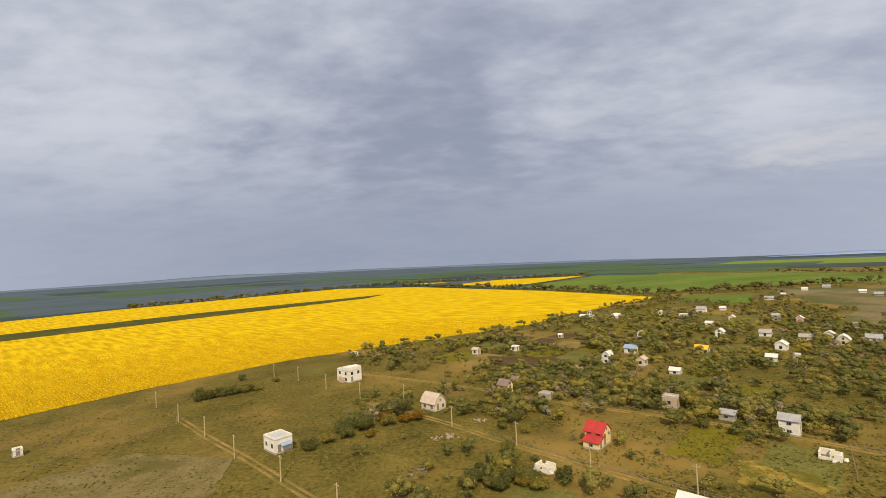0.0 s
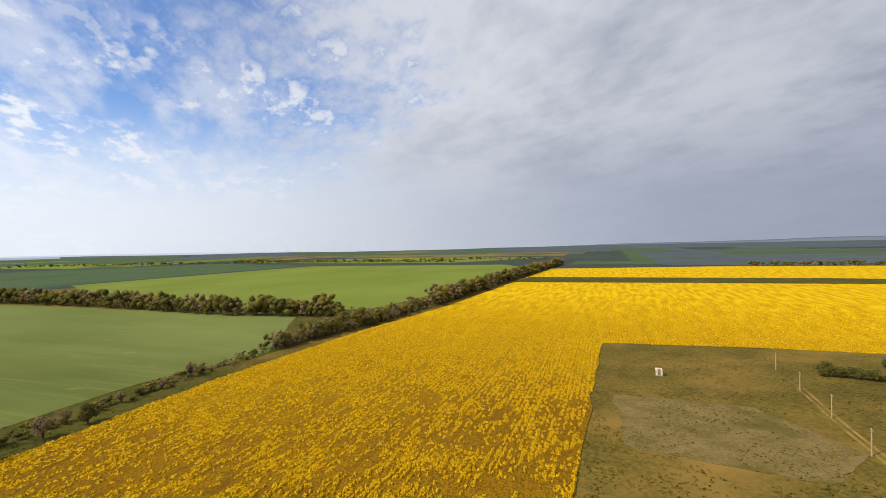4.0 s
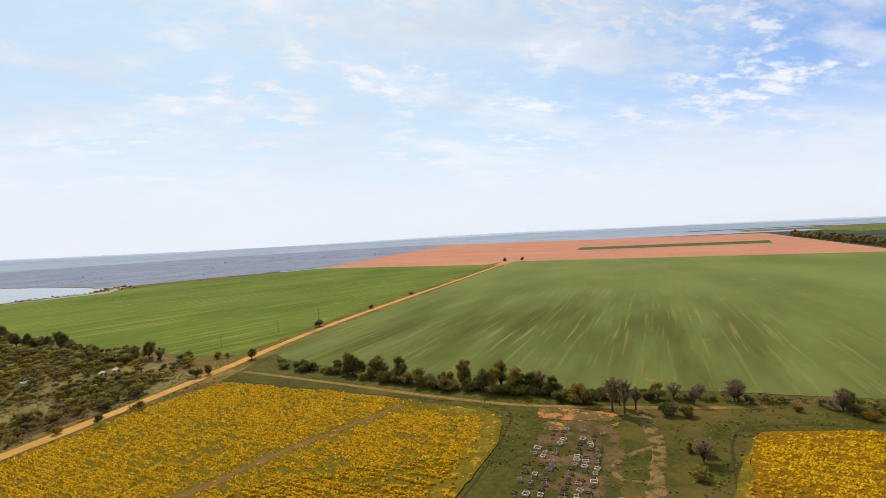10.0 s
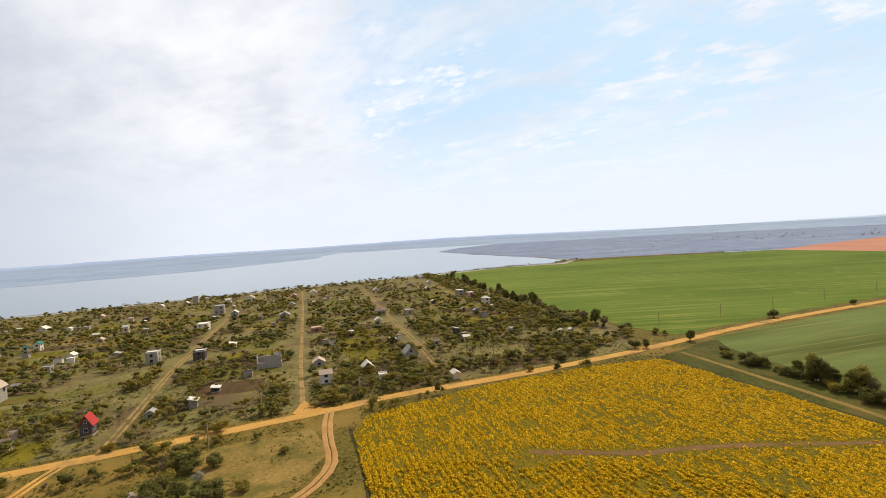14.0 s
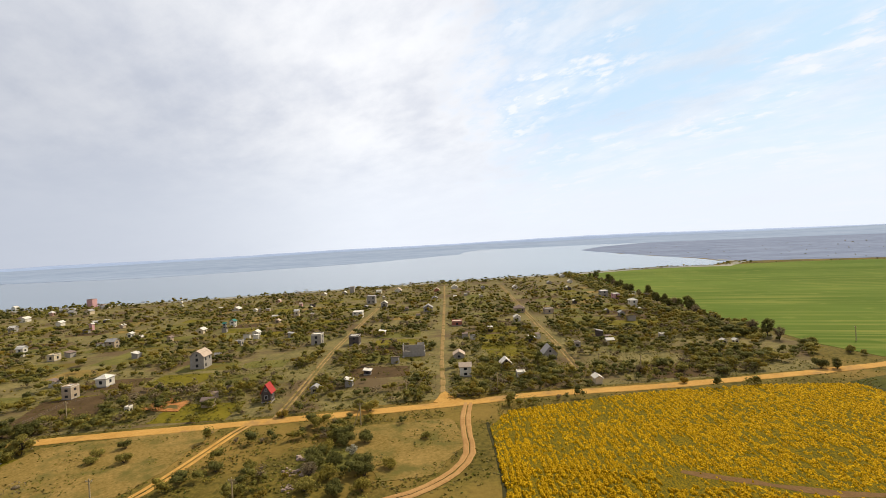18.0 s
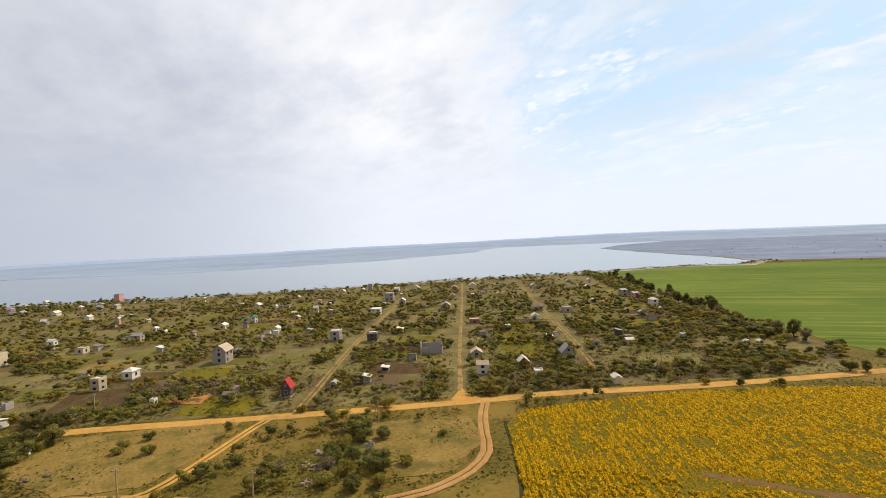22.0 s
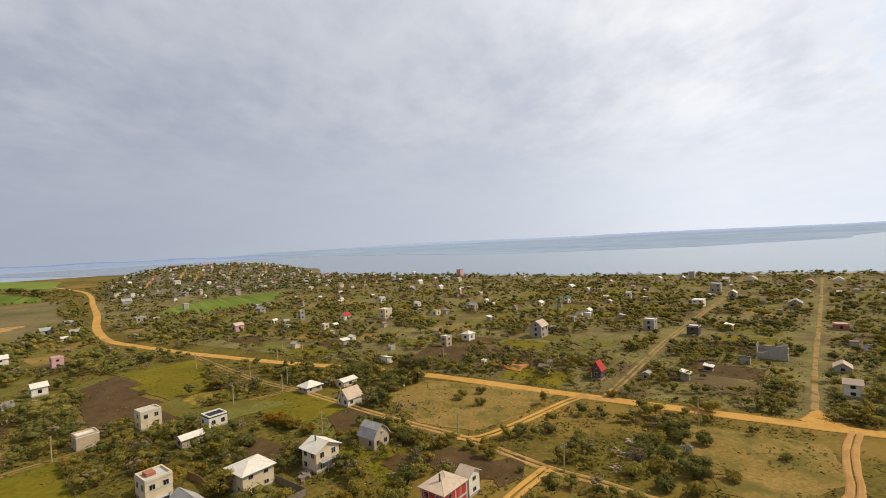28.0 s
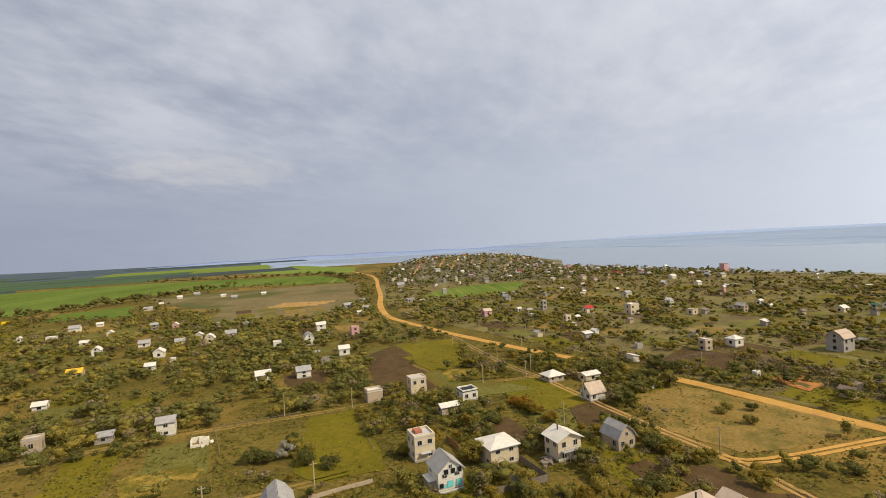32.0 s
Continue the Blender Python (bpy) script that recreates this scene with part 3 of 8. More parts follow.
def ground_sheet():
    verts, faces, rings, turns = [(0, 0, 0)], [], 60, 120
    for i in range(rings):
        r = 8 * (4850 / 8) ** (i / (rings - 1))
        for j in range(turns):
            a = 2 * math.pi * j / turns
            x, y = r * math.cos(a), r * math.sin(a)
            far = max(0.0, (r - 2600) / 2250)
            z = (horizon(math.degrees(math.atan2(-x, y))) + 9 * noise.noise((x / 700, y / 700, 0.3))) * far
            verts.append((x, y, z))
    for j in range(turns):
        faces.append((0, 1 + j, 1 + (j + 1) % turns))
    for i in range(rings - 1):
        for j in range(turns):
            a, b = 1 + i * turns + j, 1 + i * turns + (j + 1) % turns
            faces.append((a, a + turns, b + turns, b))
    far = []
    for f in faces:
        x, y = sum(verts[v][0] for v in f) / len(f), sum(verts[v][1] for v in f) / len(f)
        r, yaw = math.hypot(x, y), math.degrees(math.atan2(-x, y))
        # tone by distance and bearing; the farther rings carry haze in their colour
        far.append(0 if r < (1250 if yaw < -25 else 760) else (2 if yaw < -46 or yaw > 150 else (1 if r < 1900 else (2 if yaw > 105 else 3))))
    return tagged(new("ground", mesh_of("ground", verts, faces, [M_meadow, M_plain, M_haze_land, M_hazy_plain], True, far)), "grassy plain of meadows and rough plots", "ground", kind="structure")


def hill_sheet():
    verts, faces, rows, turns = [], [], 40, 36
    for i in range(rows + 1):
        for j in range(turns + 1):
            r, a = 555 + 500 * i / rows, radians(-80.2 + 21.4 * j / turns)
            x, y = -math.sin(a) * r, math.cos(a) * r
            z = hill(x, y) + 0.25 * noise.noise((x / 40, y / 40, 2.0))
            verts.append((x, y, z - (0.8 if i in (0, rows) or j in (0, turns) else 0.0)))
    for i in range(rows):
        for j in range(turns):
            b = i * (turns + 1) + j
            faces.append((b, b + 1, b + turns + 2, b + turns + 1)[::-1])
    m = material("hillside_grass", (0.088, 0.080, 0.040), (0.170, 0.145, 0.082), 0.03, 0.95, 0.2, 12, ((0.21, 0.165, 0.10), 0.02, 0.5, 0.66))
    return tagged(new("ground", mesh_of("hillside", verts, faces, [m], True)), "low hill of garden plots above the lake", "ground", kind="structure")


ground_sheet()
hill_sheet()
# bluish headland tone, with the haze over the bay mixed into the colour
M_haze_headland = material("headland", (0.135, 0.160, 0.225), (0.225, 0.255, 0.325), 0.008, 1.0, 0.0, 6)
FIELD_A = [(-178, 160), (-135, 215), (-90, 264), (0, 320), (63, 357), (90, 392), (154, 452), (228, 515), (140, 700), (-60, 995), (-243, 1095), (-521, 765), (-670, 495),
           (-332, 146), (-270, 70), (-196, -8), (-144, -52), (-123, -70), (-109, -78), (-103, -80), (-98, -79), (-92, -75), (-74, -60), (-45, -33), (-13, 0), (-40, 27), (-72, 57), (-101, 85)]
FIELD_B = [(86, -94), (90, -106), (67, -146), (42, -175), (22, -192), (-12, -163), (-43, -132), (-51, -125), (-54, -119), (-53, -113), (-45.5, -102), (-35, -91), (-13, -68), (6, -47), (24, -28), (44, -51), (63, -72)]
STRIP_A = [(-485, 305), (-300, 525), (-120, 730), (-102, 805), (-322, 612), (-538, 362)]
FIELD_C = [(-107, 1172), (329, 1117), (117, 850), (60, 900)]
FIELD_D = [(120, 810), (352, 1105), (592, 865), (700, 560), (610, 440), (547, 395), (520, 560), (434, 592), (388, 599), (295, 572), (245, 560)]
FIELD_D2 = [(226, 468), (262, 520), (317, 491), (262, 412)]
WHEAT_1 = [(-362, -697), (-698, -350), (-350, 40), (-236, 14), (-205, -32), (-150, -80), (-108, -111), (-82, -126), (-64, -139), (-38, -166), (-20, -189), (0, -216), (6, -234), (-42, -300)]
WHEAT_2 = [(339, -555), (249, -705), (150, -800), (-67, -915), (-300, -672), (-345, -706), (-30, -310), (20, -236), (40, -248), (97, -301), (180, -385)]
WHEAT_3 = [(-350, 90), (-500, -100), (-790, -200), (-1100, 160), (-849, 511), (-650, 470)]
WHEAT_4 = [(-640, -290), (-797, -355), (-1300, -600), (-1463, -32), (-1130, 150), (-800, -215)]
WHEAT_5 = [(-1012, 463), (-1150, 300), (-1500, 0), (-1500, 500), (-1100, 800)]
TILLED = [(-67, -924), (-303, -655), (-700, -355), (-1382, -1039), (-1000, -1700), (-757, -2096)]
TILLED_STRIP = [(-610, -885), (-872, -642), (-965, -718), (-690, -982)]
LAKE = [(960, 330), (860, 220), (744, 80), (640, -60), (558, -188), (500, -300), (444, -414), (390, -500), (345, -570), (290, -680), (231, -722), (235, -800), (300, -880), (396, -970),
        (560, -1120), (760, -1320), (876, -1448), (1000, -1800), (1033, -2363), (1100, -3300), (2300, -3300), (2021, -2284), (1500, -1500), (1322, -1321), (1192, -757), (1250, -450), (1317, -256), (1744, 112), (2050, 420), (1960, 640), (1850, 830), (1697, 980), (1544, 1207), (1348, 1193), (1261, 985), (1135, 700), (1060, 520)]
VILLAGE_FIELD = [(387, 199), (447, 206), (486, 190), (510, 166), (527, 143), (491, 126), (446, 124), (407, 144), (385, 163)]

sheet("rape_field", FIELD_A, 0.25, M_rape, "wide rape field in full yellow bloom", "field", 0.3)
sheet("rape_field", FIELD_B, 0.25, M_rape_poor, "thinly grown yellow rape field with bare patches", "field", 0.3)
sheet("grass_strip", STRIP_A, 0.32, M_verge, "dark green unsown strip across the yellow field", "field", 0.1)
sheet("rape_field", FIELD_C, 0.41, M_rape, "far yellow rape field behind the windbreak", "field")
sheet("wheat_field", FIELD_D, 0.08, M_wheat_bright, "bright green wheat field beside the far plots", "field")
sheet("wheat_field", FIELD_D2, 0.10, M_wheat_bright, "small bright green field by the cottages", "field")
sheet("wheat_field", WHEAT_1, 0.12, M_wheat, "large green wheat field with pale streaks", "field")
sheet("wheat_field", WHEAT_2, 0.09, M_wheat_bright, "fresh green wheat field above the lake", "field")
sheet("wheat_field", WHEAT_3, 0.15, M_wheat_pale, "pale green wheat field between windbreaks", "field")
sheet("wheat_field", WHEAT_4, 0.10, M_wheat_dark, "dark green far wheat field", "field")
sheet("wheat_field", WHEAT_5, 0.07, M_wheat_pale, "pale far wheat field", "field")
sheet("tilled_field", TILLED, 0.06, M_tilled, "bare tilled field of reddish soil", "field")
sheet("grass_strip", TILLED_STRIP, 0.12, M_wheat_dark, "narrow green strip in the tilled field", "field", 0.1)
sheet("lake", LAKE, 0.35, M_water, "wide calm lake under a bright sky", "lake", 0.3, 15, 2.5)
sheet("shore", [(970, 318), (880, 215), (760, 70), (655, -64), (572, -190), (512, -300), (452, -410), (398, -498), (352, -566), (300, -672), (240, -712), (222, -722), (225, -800), (290, -890),
                (210, -800), (205, -710), (280, -662), (330, -556), (378, -490), (430, -402), (488, -294), (545, -180), (628, -50), (730, 92), (850, 235), (945, 340)],
      0.2, M_beach, "pale sandy shore along the lake", "shore", 0.25, 14, 2.0)
sheet("far_field", VILLAGE_FIELD, 0.3, M_wheat_bright, "small green field among the cottages", "field")
sheet("far_field", [(788, 832), (1148, 1018), (936, 639), (759, 531)], 0.3, M_wheat_pale, "pale green far slope", "field")
sheet("far_field", [(700, 1000), (1100, 1500), (1250, 1250), (1120, 1060)], 0.3, M_wheat_pale, "pale green far field", "field")
sheet("far_field", [(587, 1104), (892, 1678), (1330, 1300), (1180, 1140), (899, 868)], 0.29, M_wheat_pale, "pale green slope above the arm of the lake", "field")
sheet("far_field", [(-900, 900), (-300, 1400), (-600, 2100), (-1500, 1500)], 0.3, M_wheat_dark, "dark green far field", "field")
sheet("far_field", [(-1700, 300), (-1500, 900), (-2600, 1500), (-2900, 300)], 0.3, M_wheat_dark, "dark green field near the horizon", "field")
sheet("far_field", [(-1700, -300), (-1600, -900), (-2900, -1300), (-3000, -200)], 0.3, M_wheat_dark, "dark green far field", "field")
sheet("far_field", [(300, 1300), (900, 1700), (600, 2600), (-200, 2000)], 0.3, M_wheat_dark, "dark far field towards the hills", "field")
sheet("far_field", [(-60, -940), (-300, -1400), (300, -1500), (250, -860)], 0.25, M_haze_headland, "steppe on the headland in blue haze tones", "field")

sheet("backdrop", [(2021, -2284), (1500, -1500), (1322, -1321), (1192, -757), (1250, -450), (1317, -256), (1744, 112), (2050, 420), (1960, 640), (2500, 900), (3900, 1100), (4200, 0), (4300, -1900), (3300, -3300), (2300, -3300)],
      0.5, M_haze_land, "low hazy land on the far side of the lake", "shore", 0.4, 60, 12)
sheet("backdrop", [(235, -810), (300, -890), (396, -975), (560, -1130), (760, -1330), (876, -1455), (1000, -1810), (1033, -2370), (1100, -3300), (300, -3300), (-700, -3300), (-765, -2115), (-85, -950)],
      0.13, M_haze_headland, "headland beyond the bay in blue haze tones", "shore", 0.15, 40, 8)

# strip fields of the outer plain, on the same grid
def strip_fields():
    rnd = random.Random(15)
    kinds = [(M_wheat_pale, "pale green far strip field"), (M_wheat_dark, "dark green far strip field"), (M_wheat_bright, "bright green far strip field"), (M_steppe, "dry grass far strip field"), (M_hazy_plain, "far strip field in hazy grey-blue")]
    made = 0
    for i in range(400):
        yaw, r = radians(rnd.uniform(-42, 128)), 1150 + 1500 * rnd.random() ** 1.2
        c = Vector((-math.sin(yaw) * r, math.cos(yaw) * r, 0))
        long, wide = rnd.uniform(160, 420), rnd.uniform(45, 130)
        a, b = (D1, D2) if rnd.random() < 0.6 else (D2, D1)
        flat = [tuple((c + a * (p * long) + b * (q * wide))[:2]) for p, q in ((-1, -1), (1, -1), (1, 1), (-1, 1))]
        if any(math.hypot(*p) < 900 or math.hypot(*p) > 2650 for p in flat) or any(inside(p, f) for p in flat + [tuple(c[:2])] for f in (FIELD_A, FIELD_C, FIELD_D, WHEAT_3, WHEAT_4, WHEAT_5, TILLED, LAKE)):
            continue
        # northern strips get only dark tones: cloud shadow put into their colour
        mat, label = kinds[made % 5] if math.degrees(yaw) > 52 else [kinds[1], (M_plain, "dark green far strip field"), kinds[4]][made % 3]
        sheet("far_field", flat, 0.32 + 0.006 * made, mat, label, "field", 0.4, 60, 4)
        made += 1
        if made == 60:
            break


# patches of the plots
sheet("straw_patch", [(66, 113), (70, 112), (72, 105), (69, 99), (64, 97), (60, 102)], 0.16, M_straw, "patch of yellow straw on the grass", "straw", 0.2, 0.9, 0.5)
sheet("straw_patch", [(73, 108), (77, 104), (77, 98), (72, 96), (71, 101)], 0.15, M_straw, "smaller patch of yellow straw", "straw", 0.2, 0.9, 0.5)
sheet("dry_patch", [(113, 126), (122, 116), (124, 121)], 0.12, M_straw, "patch of yellow dry grass", "grass", 0.15, 2, 0.6)
sheet("meadow", [(111, 96), (121, 86), (98, 63), (90, 57), (80, 68), (82, 76)], 0.12, M_lawn, "mown green meadow plot", "meadow", 0.15, 3, 0.4)
sheet("meadow", [(154, 52), (167, 41), (149, 19), (139, 25), (133, 37)], 0.12, M_lawn, "fenced green meadow plot", "meadow", 0.15, 3, 0.4)
sheet("vegetable_plot", [(139, 25), (147, 18), (135, 9), (126, 20)], 0.15, M_plough, "dark dug vegetable plot", "plot", 0.2, 3, 0.3)
sheet("meadow", [(204, 118), (225, 97), (196, 80), (181, 95)], 0.12, M_lawn, "bright green meadow plot", "meadow", 0.15, 3, 0.4)
sheet("vegetable_plot", [(184, 123), (203, 119), (179, 92), (159, 100)], 0.15, M_plough, "large dark dug vegetable plot", "plot", 0.2, 3, 0.3)
sheet("dry_meadow", [(155, 9), (169, -6), (146, -45), (127, -26), (121, -15), (130, -1)], 0.1, M_drygrass, "dry meadow between the tracks", "meadow", 0.12, 3, 0.5)
sheet("vegetable_plot", [(109, 1), (110, -9), (100, -14), (101, -5)], 0.15, M_plough, "dark dug vegetable plot behind a house", "plot", 0.2, 3, 0.3)
sheet("vegetable_plot", [(104, -16), (106, -25), (96, -22), (93, -16)], 0.15, M_plough, "dark dug vegetable plot by the track", "plot", 0.2, 3, 0.3)
sheet("vegetable_plot", [(223, -9), (215, -27), (189, -20), (200, 1)], 0.15, M_plough, "wide dark dug plot beyond the road", "plot", 0.2, 3, 0.3)
sheet("sand_pit", [(184, -31), (192, -41), (179, -45), (171, -39)], 0.25, M_clay, "heap of orange clay by a building site", "sand", 0.3, 2, 0.6)
sheet("clay_scar", [(313, 313), (349, 322), (366, 276), (333, 272)], 0.15, M_lane, "scar of bare sandy clay", "clay", 0.2, 6, 2.5)
sheet("vegetable_plot", [(20, 248), (52, 237), (57, 221), (38, 216), (20, 228)], 0.15, M_plough, "dark dug plot near the yellow field", "plot", 0.2, 3, 0.4)
sheet("dry_meadow", [(-118, 110), (-90, 138), (-60, 130), (-55, 108), (-87, 85)], 0.1, material("bleached_grass", (0.105, 0.078, 0.022), (0.215, 0.155, 0.060), 0.16, 0.95, 0.4, 10, ((0.105, 0.082, 0.020), 0.06, 0.50, 0.64), amount=0.6), "pale dry meadow beside the field", "meadow", 0.12, 3, 0.9)
sheet("dry_meadow", [(118, -66), (99, -92), (84, -83), (78, -67), (84, -57)], 0.1, M_drygrass, "dry meadow inside the bend of the track", "meadow", 0.12, 3, 0.8)
sheet("verge", [(-10, 4), (-45, -32), (-74, -59), (-91, -73), (-98, -77), (-108, -76), (-123, -66), (-144, -48), (-196, -4), (-228, 6), (-205, -32), (-150, -80), (-105, -113), (-62, -172), (-14, -224), (6, -230), (24, -194), (-10, -164),
                (-42, -134), (-52, -124), (-52, -114), (-45, -103), (-35, -92), (-13, -69), (7, -47), (26, -26), (8, 6)], 0.045, M_verge, "dark green verge between the fields and the hedge", "grass", 0.07, 9, 0.5)
sheet("worn_earth", [(-63, -108), (-70, -105), (-76, -99), (-74, -93), (-66, -83), (-56, -72), (-50, -68), (-42, -76), (-44, -84), (-53, -97)], 0.07, material("worn_earth", (0.085, 0.052, 0.022), (0.165, 0.098, 0.044), 0.3, 0.95, 0.4, 8, ((0.055, 0.052, 0.010), 0.2, 0.44, 0.56)), "worn earth between the graves", "ground", 0.12, 1.6, 0.8)
for scar in ([(-66, -117), (-73, -113), (-80, -107), (-82, -103), (-77, -101), (-72, -104), (-66, -107), (-63, -111)], [(-63, -108), (-66, -106), (-64, -102), (-60, -103)], [(-74, -100), (-79, -99), (-77, -97)], [(-56, -72), (-59, -71), (-58, -69), (-55, -70)]):
    sheet("dug_clay", scar, 0.10, M_clay, "ragged patch of dug orange clay beside the graves", "clay", 0.2, 1.3, 0.7)
sheet("thin_crop", [(-53, -119), (-52, -113), (-45, -102), (-35, -91), (-22, -78), (-20, -81), (-32, -97), (-40, -106), (-44, -114), (-43, -124), (-38, -133), (-46, -128)], 0.27, M_thin, "thinly grown green edge of the yellow field", "field", 0.1, 2.0, 0.8)
sheet("thin_crop", [(-102, -79), (-98, -78), (-92, -74), (-74, -59), (-62, -48), (-62, -51), (-74, -63), (-88, -73), (-95, -75)][::-1], 0.275, M_thin, "thinly grown green edge of the great field", "field", 0.1, 2.0, 0.4)
BARE_STRIP = [(40, -101), (25, -107), (16, -111), (6, -118), (-9, -126), (-22, -132), (-31, -137)]
ribbon("bare_strip", BARE_STRIP, 1.9, 0.275, material("bare_crop_soil", (0.115, 0.062, 0.022), (0.205, 0.112, 0.042), 0.3, 0.95, 0.3, 8), "bare brown strip across the thin yellow field", "field", wobble=0.5)
sheet("verge", [(-226, 7), (-240, 20), (-266, 50), (-335, 125), (-360, 100), (-352, 40), (-236, 10)], 0.05, M_verge, "dark grass under the windbreak", "grass", 0.07, 9, 0.5)
for line in ([(20, -194), (-18, -159), (-43, -137), (-54, -129), (-57.5, -122), (-56.5, -115), (-52, -109), (-40, -94), (-16, -70), (4, -49)], [(-66, -55), (-80, -67.5), (-89, -76), (-95, -80.5), (-102, -83.5), (-113, -80), (-125, -72), (-145, -55)],
             [(89, -96), (66, -75), (46, -53), (28, -33)]):
    ribbon("ditch", line, 0.55, 0.08, M_ditch, "narrow dark ditch round the field", "ditch", wobble=0.3)
sheet("garden_ground", [(96, -127), (70, -158), (34, -206), (45, -246), (105, -303), (180, -384), (330, -545), (372, -492), (426, -402), (484, -294), (540, -180), (624, -50), (726, 92), (780, 170), (640, 405), (482, 300), (400, 247), (330, 195), (290, 158), (236, 76), (193, 8), (176, -12), (155, -42), (134, -71), (111, -105)],
      0.02, M_yard, "grassy ground of the lakeside gardens", "ground", 0.05, 14, 0.6)

sheet("steppe", [(222, 290), (250, 262), (292, 232), (330, 226), (395, 268), (470, 318), (560, 385), (540, 392), (452, 505), (380, 560), (330, 470), (298, 345)], 0.028, M_steppe, "dry open steppe round the clay scar", "grass", 0.06, 10, 3.0)
sheet("meadow", [(174, 92), (178, 88), (161, 65), (153, 66)], 0.12, M_lawn, "mown strip of meadow between dug plots", "meadow", 0.15, 3, 0.4)
sheet("vegetable_plot", [(173, 96), (167, 86), (152, 69), (147, 74), (163, 92)], 0.14, M_plough, "dark dug strip behind a stone house", "plot", 0.2, 3, 0.4)
sheet("vegetable_plot", [(110, -2), (113, -9), (104, -17), (104, -24), (96, -19), (97, -11), (102, -5)], 0.17, M_plough, "dark dug plot behind the panelled house", "plot", 0.2, 3, 0.3)
sheet("vegetable_plot", [(107, 8), (112, 4), (105, -3), (100, 2)], 0.15, M_plough, "small dug vegetable plot", "plot", 0.2, 2, 0.3)
sheet("vegetable_plot", [(121, 47), (128, 40), (119, 31), (112, 38)], 0.15, M_plough, "dug garden plot behind the white roofs", "plot", 0.2, 3, 0.3)

OPEN_PLOTS = [[(183, 104), (196, 90), (182, 69), (164, 79)], [(174, 115), (185, 109), (164, 85), (159, 88), (142, 62), (137, 67), (147, 84), (134, 88)], [(159, 85), (167, 79), (154, 68), (161, 57), (154, 38), (139, 58)], [(167, 79), (174, 66), (162, 58), (155, 68)]]
for plot, z, mat, label, category in zip(OPEN_PLOTS, (0.16, 0.18, 0.165, 0.175), (M_lawn, M_plough, M_garden, M_straw), ("bright grass plot beside the dug strips", "long dark dug strips above a stone house", "green strip plot below the road", "patch of dry straw on a plot"), ("meadow", "plot", "meadow", "straw")):
    sheet({"meadow": "meadow", "plot": "vegetable_plot", "straw": "straw_patch"}[category], plot, z, mat, label, category, 0.2, 3, 0.5)
strip_fields()

# roads and tracks
ROAD = [(-357, -702), (-200, -506), (-36, -303), (24, -215), (35, -198), (67, -154), (92, -124), (106, -102), (129, -69), (150, -40), (172, -10), (189, 18), (209, 57), (226, 86), (242, 112), (271, 154), (289, 174.5), (320, 198), (352, 219), (410, 254), (495, 310), (594, 374), (680, 440), (800, 560)]
STREET_1 = [(112, -98), (119, -107), (154, -139), (211, -193), (300, -277), (406, -376)]
STREET_2 = [(137, -56), (160, -76), (201, -111), (241, -148), (337, -239)]
STREET_3 = [(93, -152), (130, -190), (173, -232), (250, -309), (339, -398)]
BEND = [(104, -104), (96, -94.5), (87, -86), (79.5, -79), (75.5, -70), (75.5, -58), (80, -47), (91, -37), (99, -28)]
CUT = [(142, -54), (138, -46), (123, -26), (117, -16), (118, -11)]
LANE = [(230, 100), (205, 78), (182, 57), (166, 38), (135, 7), (117, -13), (99, -28), (91, -37), (80, -47)]
SPUR = [(99, -28), (89, -18), (76, -8)]
LANE_NORTH = [(-40, 222), (0, 196), (30, 170), (75, 137), (91, 122), (121, 90), (152, 61), (169, 41)]
TRACK_WEST = [(-95, 168), (-72, 145), (-56, 130), (-30, 104), (-12, 87)]
TRACK_MID = [(-30, 176), (-3, 151), (13, 133), (32, 114), (48, 98), (69, 79), (86, 64)]
GRAVE_TRACK = [(-92, -106), (-87, -100), (-84, -95), (-80, -88), (-73, -80), (-67, -74), (-56, -63)]
ribbon("dirt_road", ROAD, 4.2, 0.20, M_sand, "straight sandy dirt road along the plots", wobble=0.1)


def two_ruts(name, line, z, label, gauge=1.7, width=0.8, seed=1, mat=None):
    track = tagged(new(name, None), label, "track", kind="structure")
    for s in (-1, 1):
        ribbon("rut", line, width, z, mat or M_sand, "", offset=s * gauge / 2, seed=seed + s, wobble=0.22, parent=track)
    return track


ribbon("dirt_street", STREET_1, 1.25, 0.17, M_track, "narrow sandy street down to the lake", wobble=0.3)
two_ruts("dirt_street", STREET_2, 0.17, "rutted lane between gardens", width=0.4, mat=M_track)
two_ruts("dirt_street", STREET_3, 0.17, "rutted grassy lane between gardens", width=0.35, mat=M_track)
M_red = material("reddish_track", (0.30, 0.155, 0.05), (0.42, 0.235, 0.085), 0.2, 0.95, 0.3, 8)
two_ruts("dirt_track", BEND[:7], 0.225, "winding reddish track round the field's corner", gauge=1.6, width=0.75, seed=3, mat=M_red)
sheet("road_mouth", [(108, -100), (106, -105), (112, -105), (118, -107.5), (117, -104.5), (113, -97)], 0.19, M_sand, "sandy mouth of the street at the road", "road", 0.25, 3, 0.3)
sheet("road_mouth", [(138, -60), (135, -59), (139, -53), (143, -50), (141, -56)], 0.185, M_sand, "sandy mouth of the lane at the road", "road", 0.25, 3, 0.3)
two_ruts("dirt_track", CUT, 0.24, "curved short cut to the road", width=0.5)
two_ruts("dirt_track", LANE[3:], 0.19, "rutted sandy lane past the houses", width=0.55, seed=4, mat=M_lane)
two_ruts("dirt_track", LANE[:4], 0.19, "faint upper end of the sandy lane", width=0.4, seed=5, mat=M_track)
two_ruts("dirt_track", SPUR, 0.26, "rutted spur of the lane", width=0.6, seed=6)
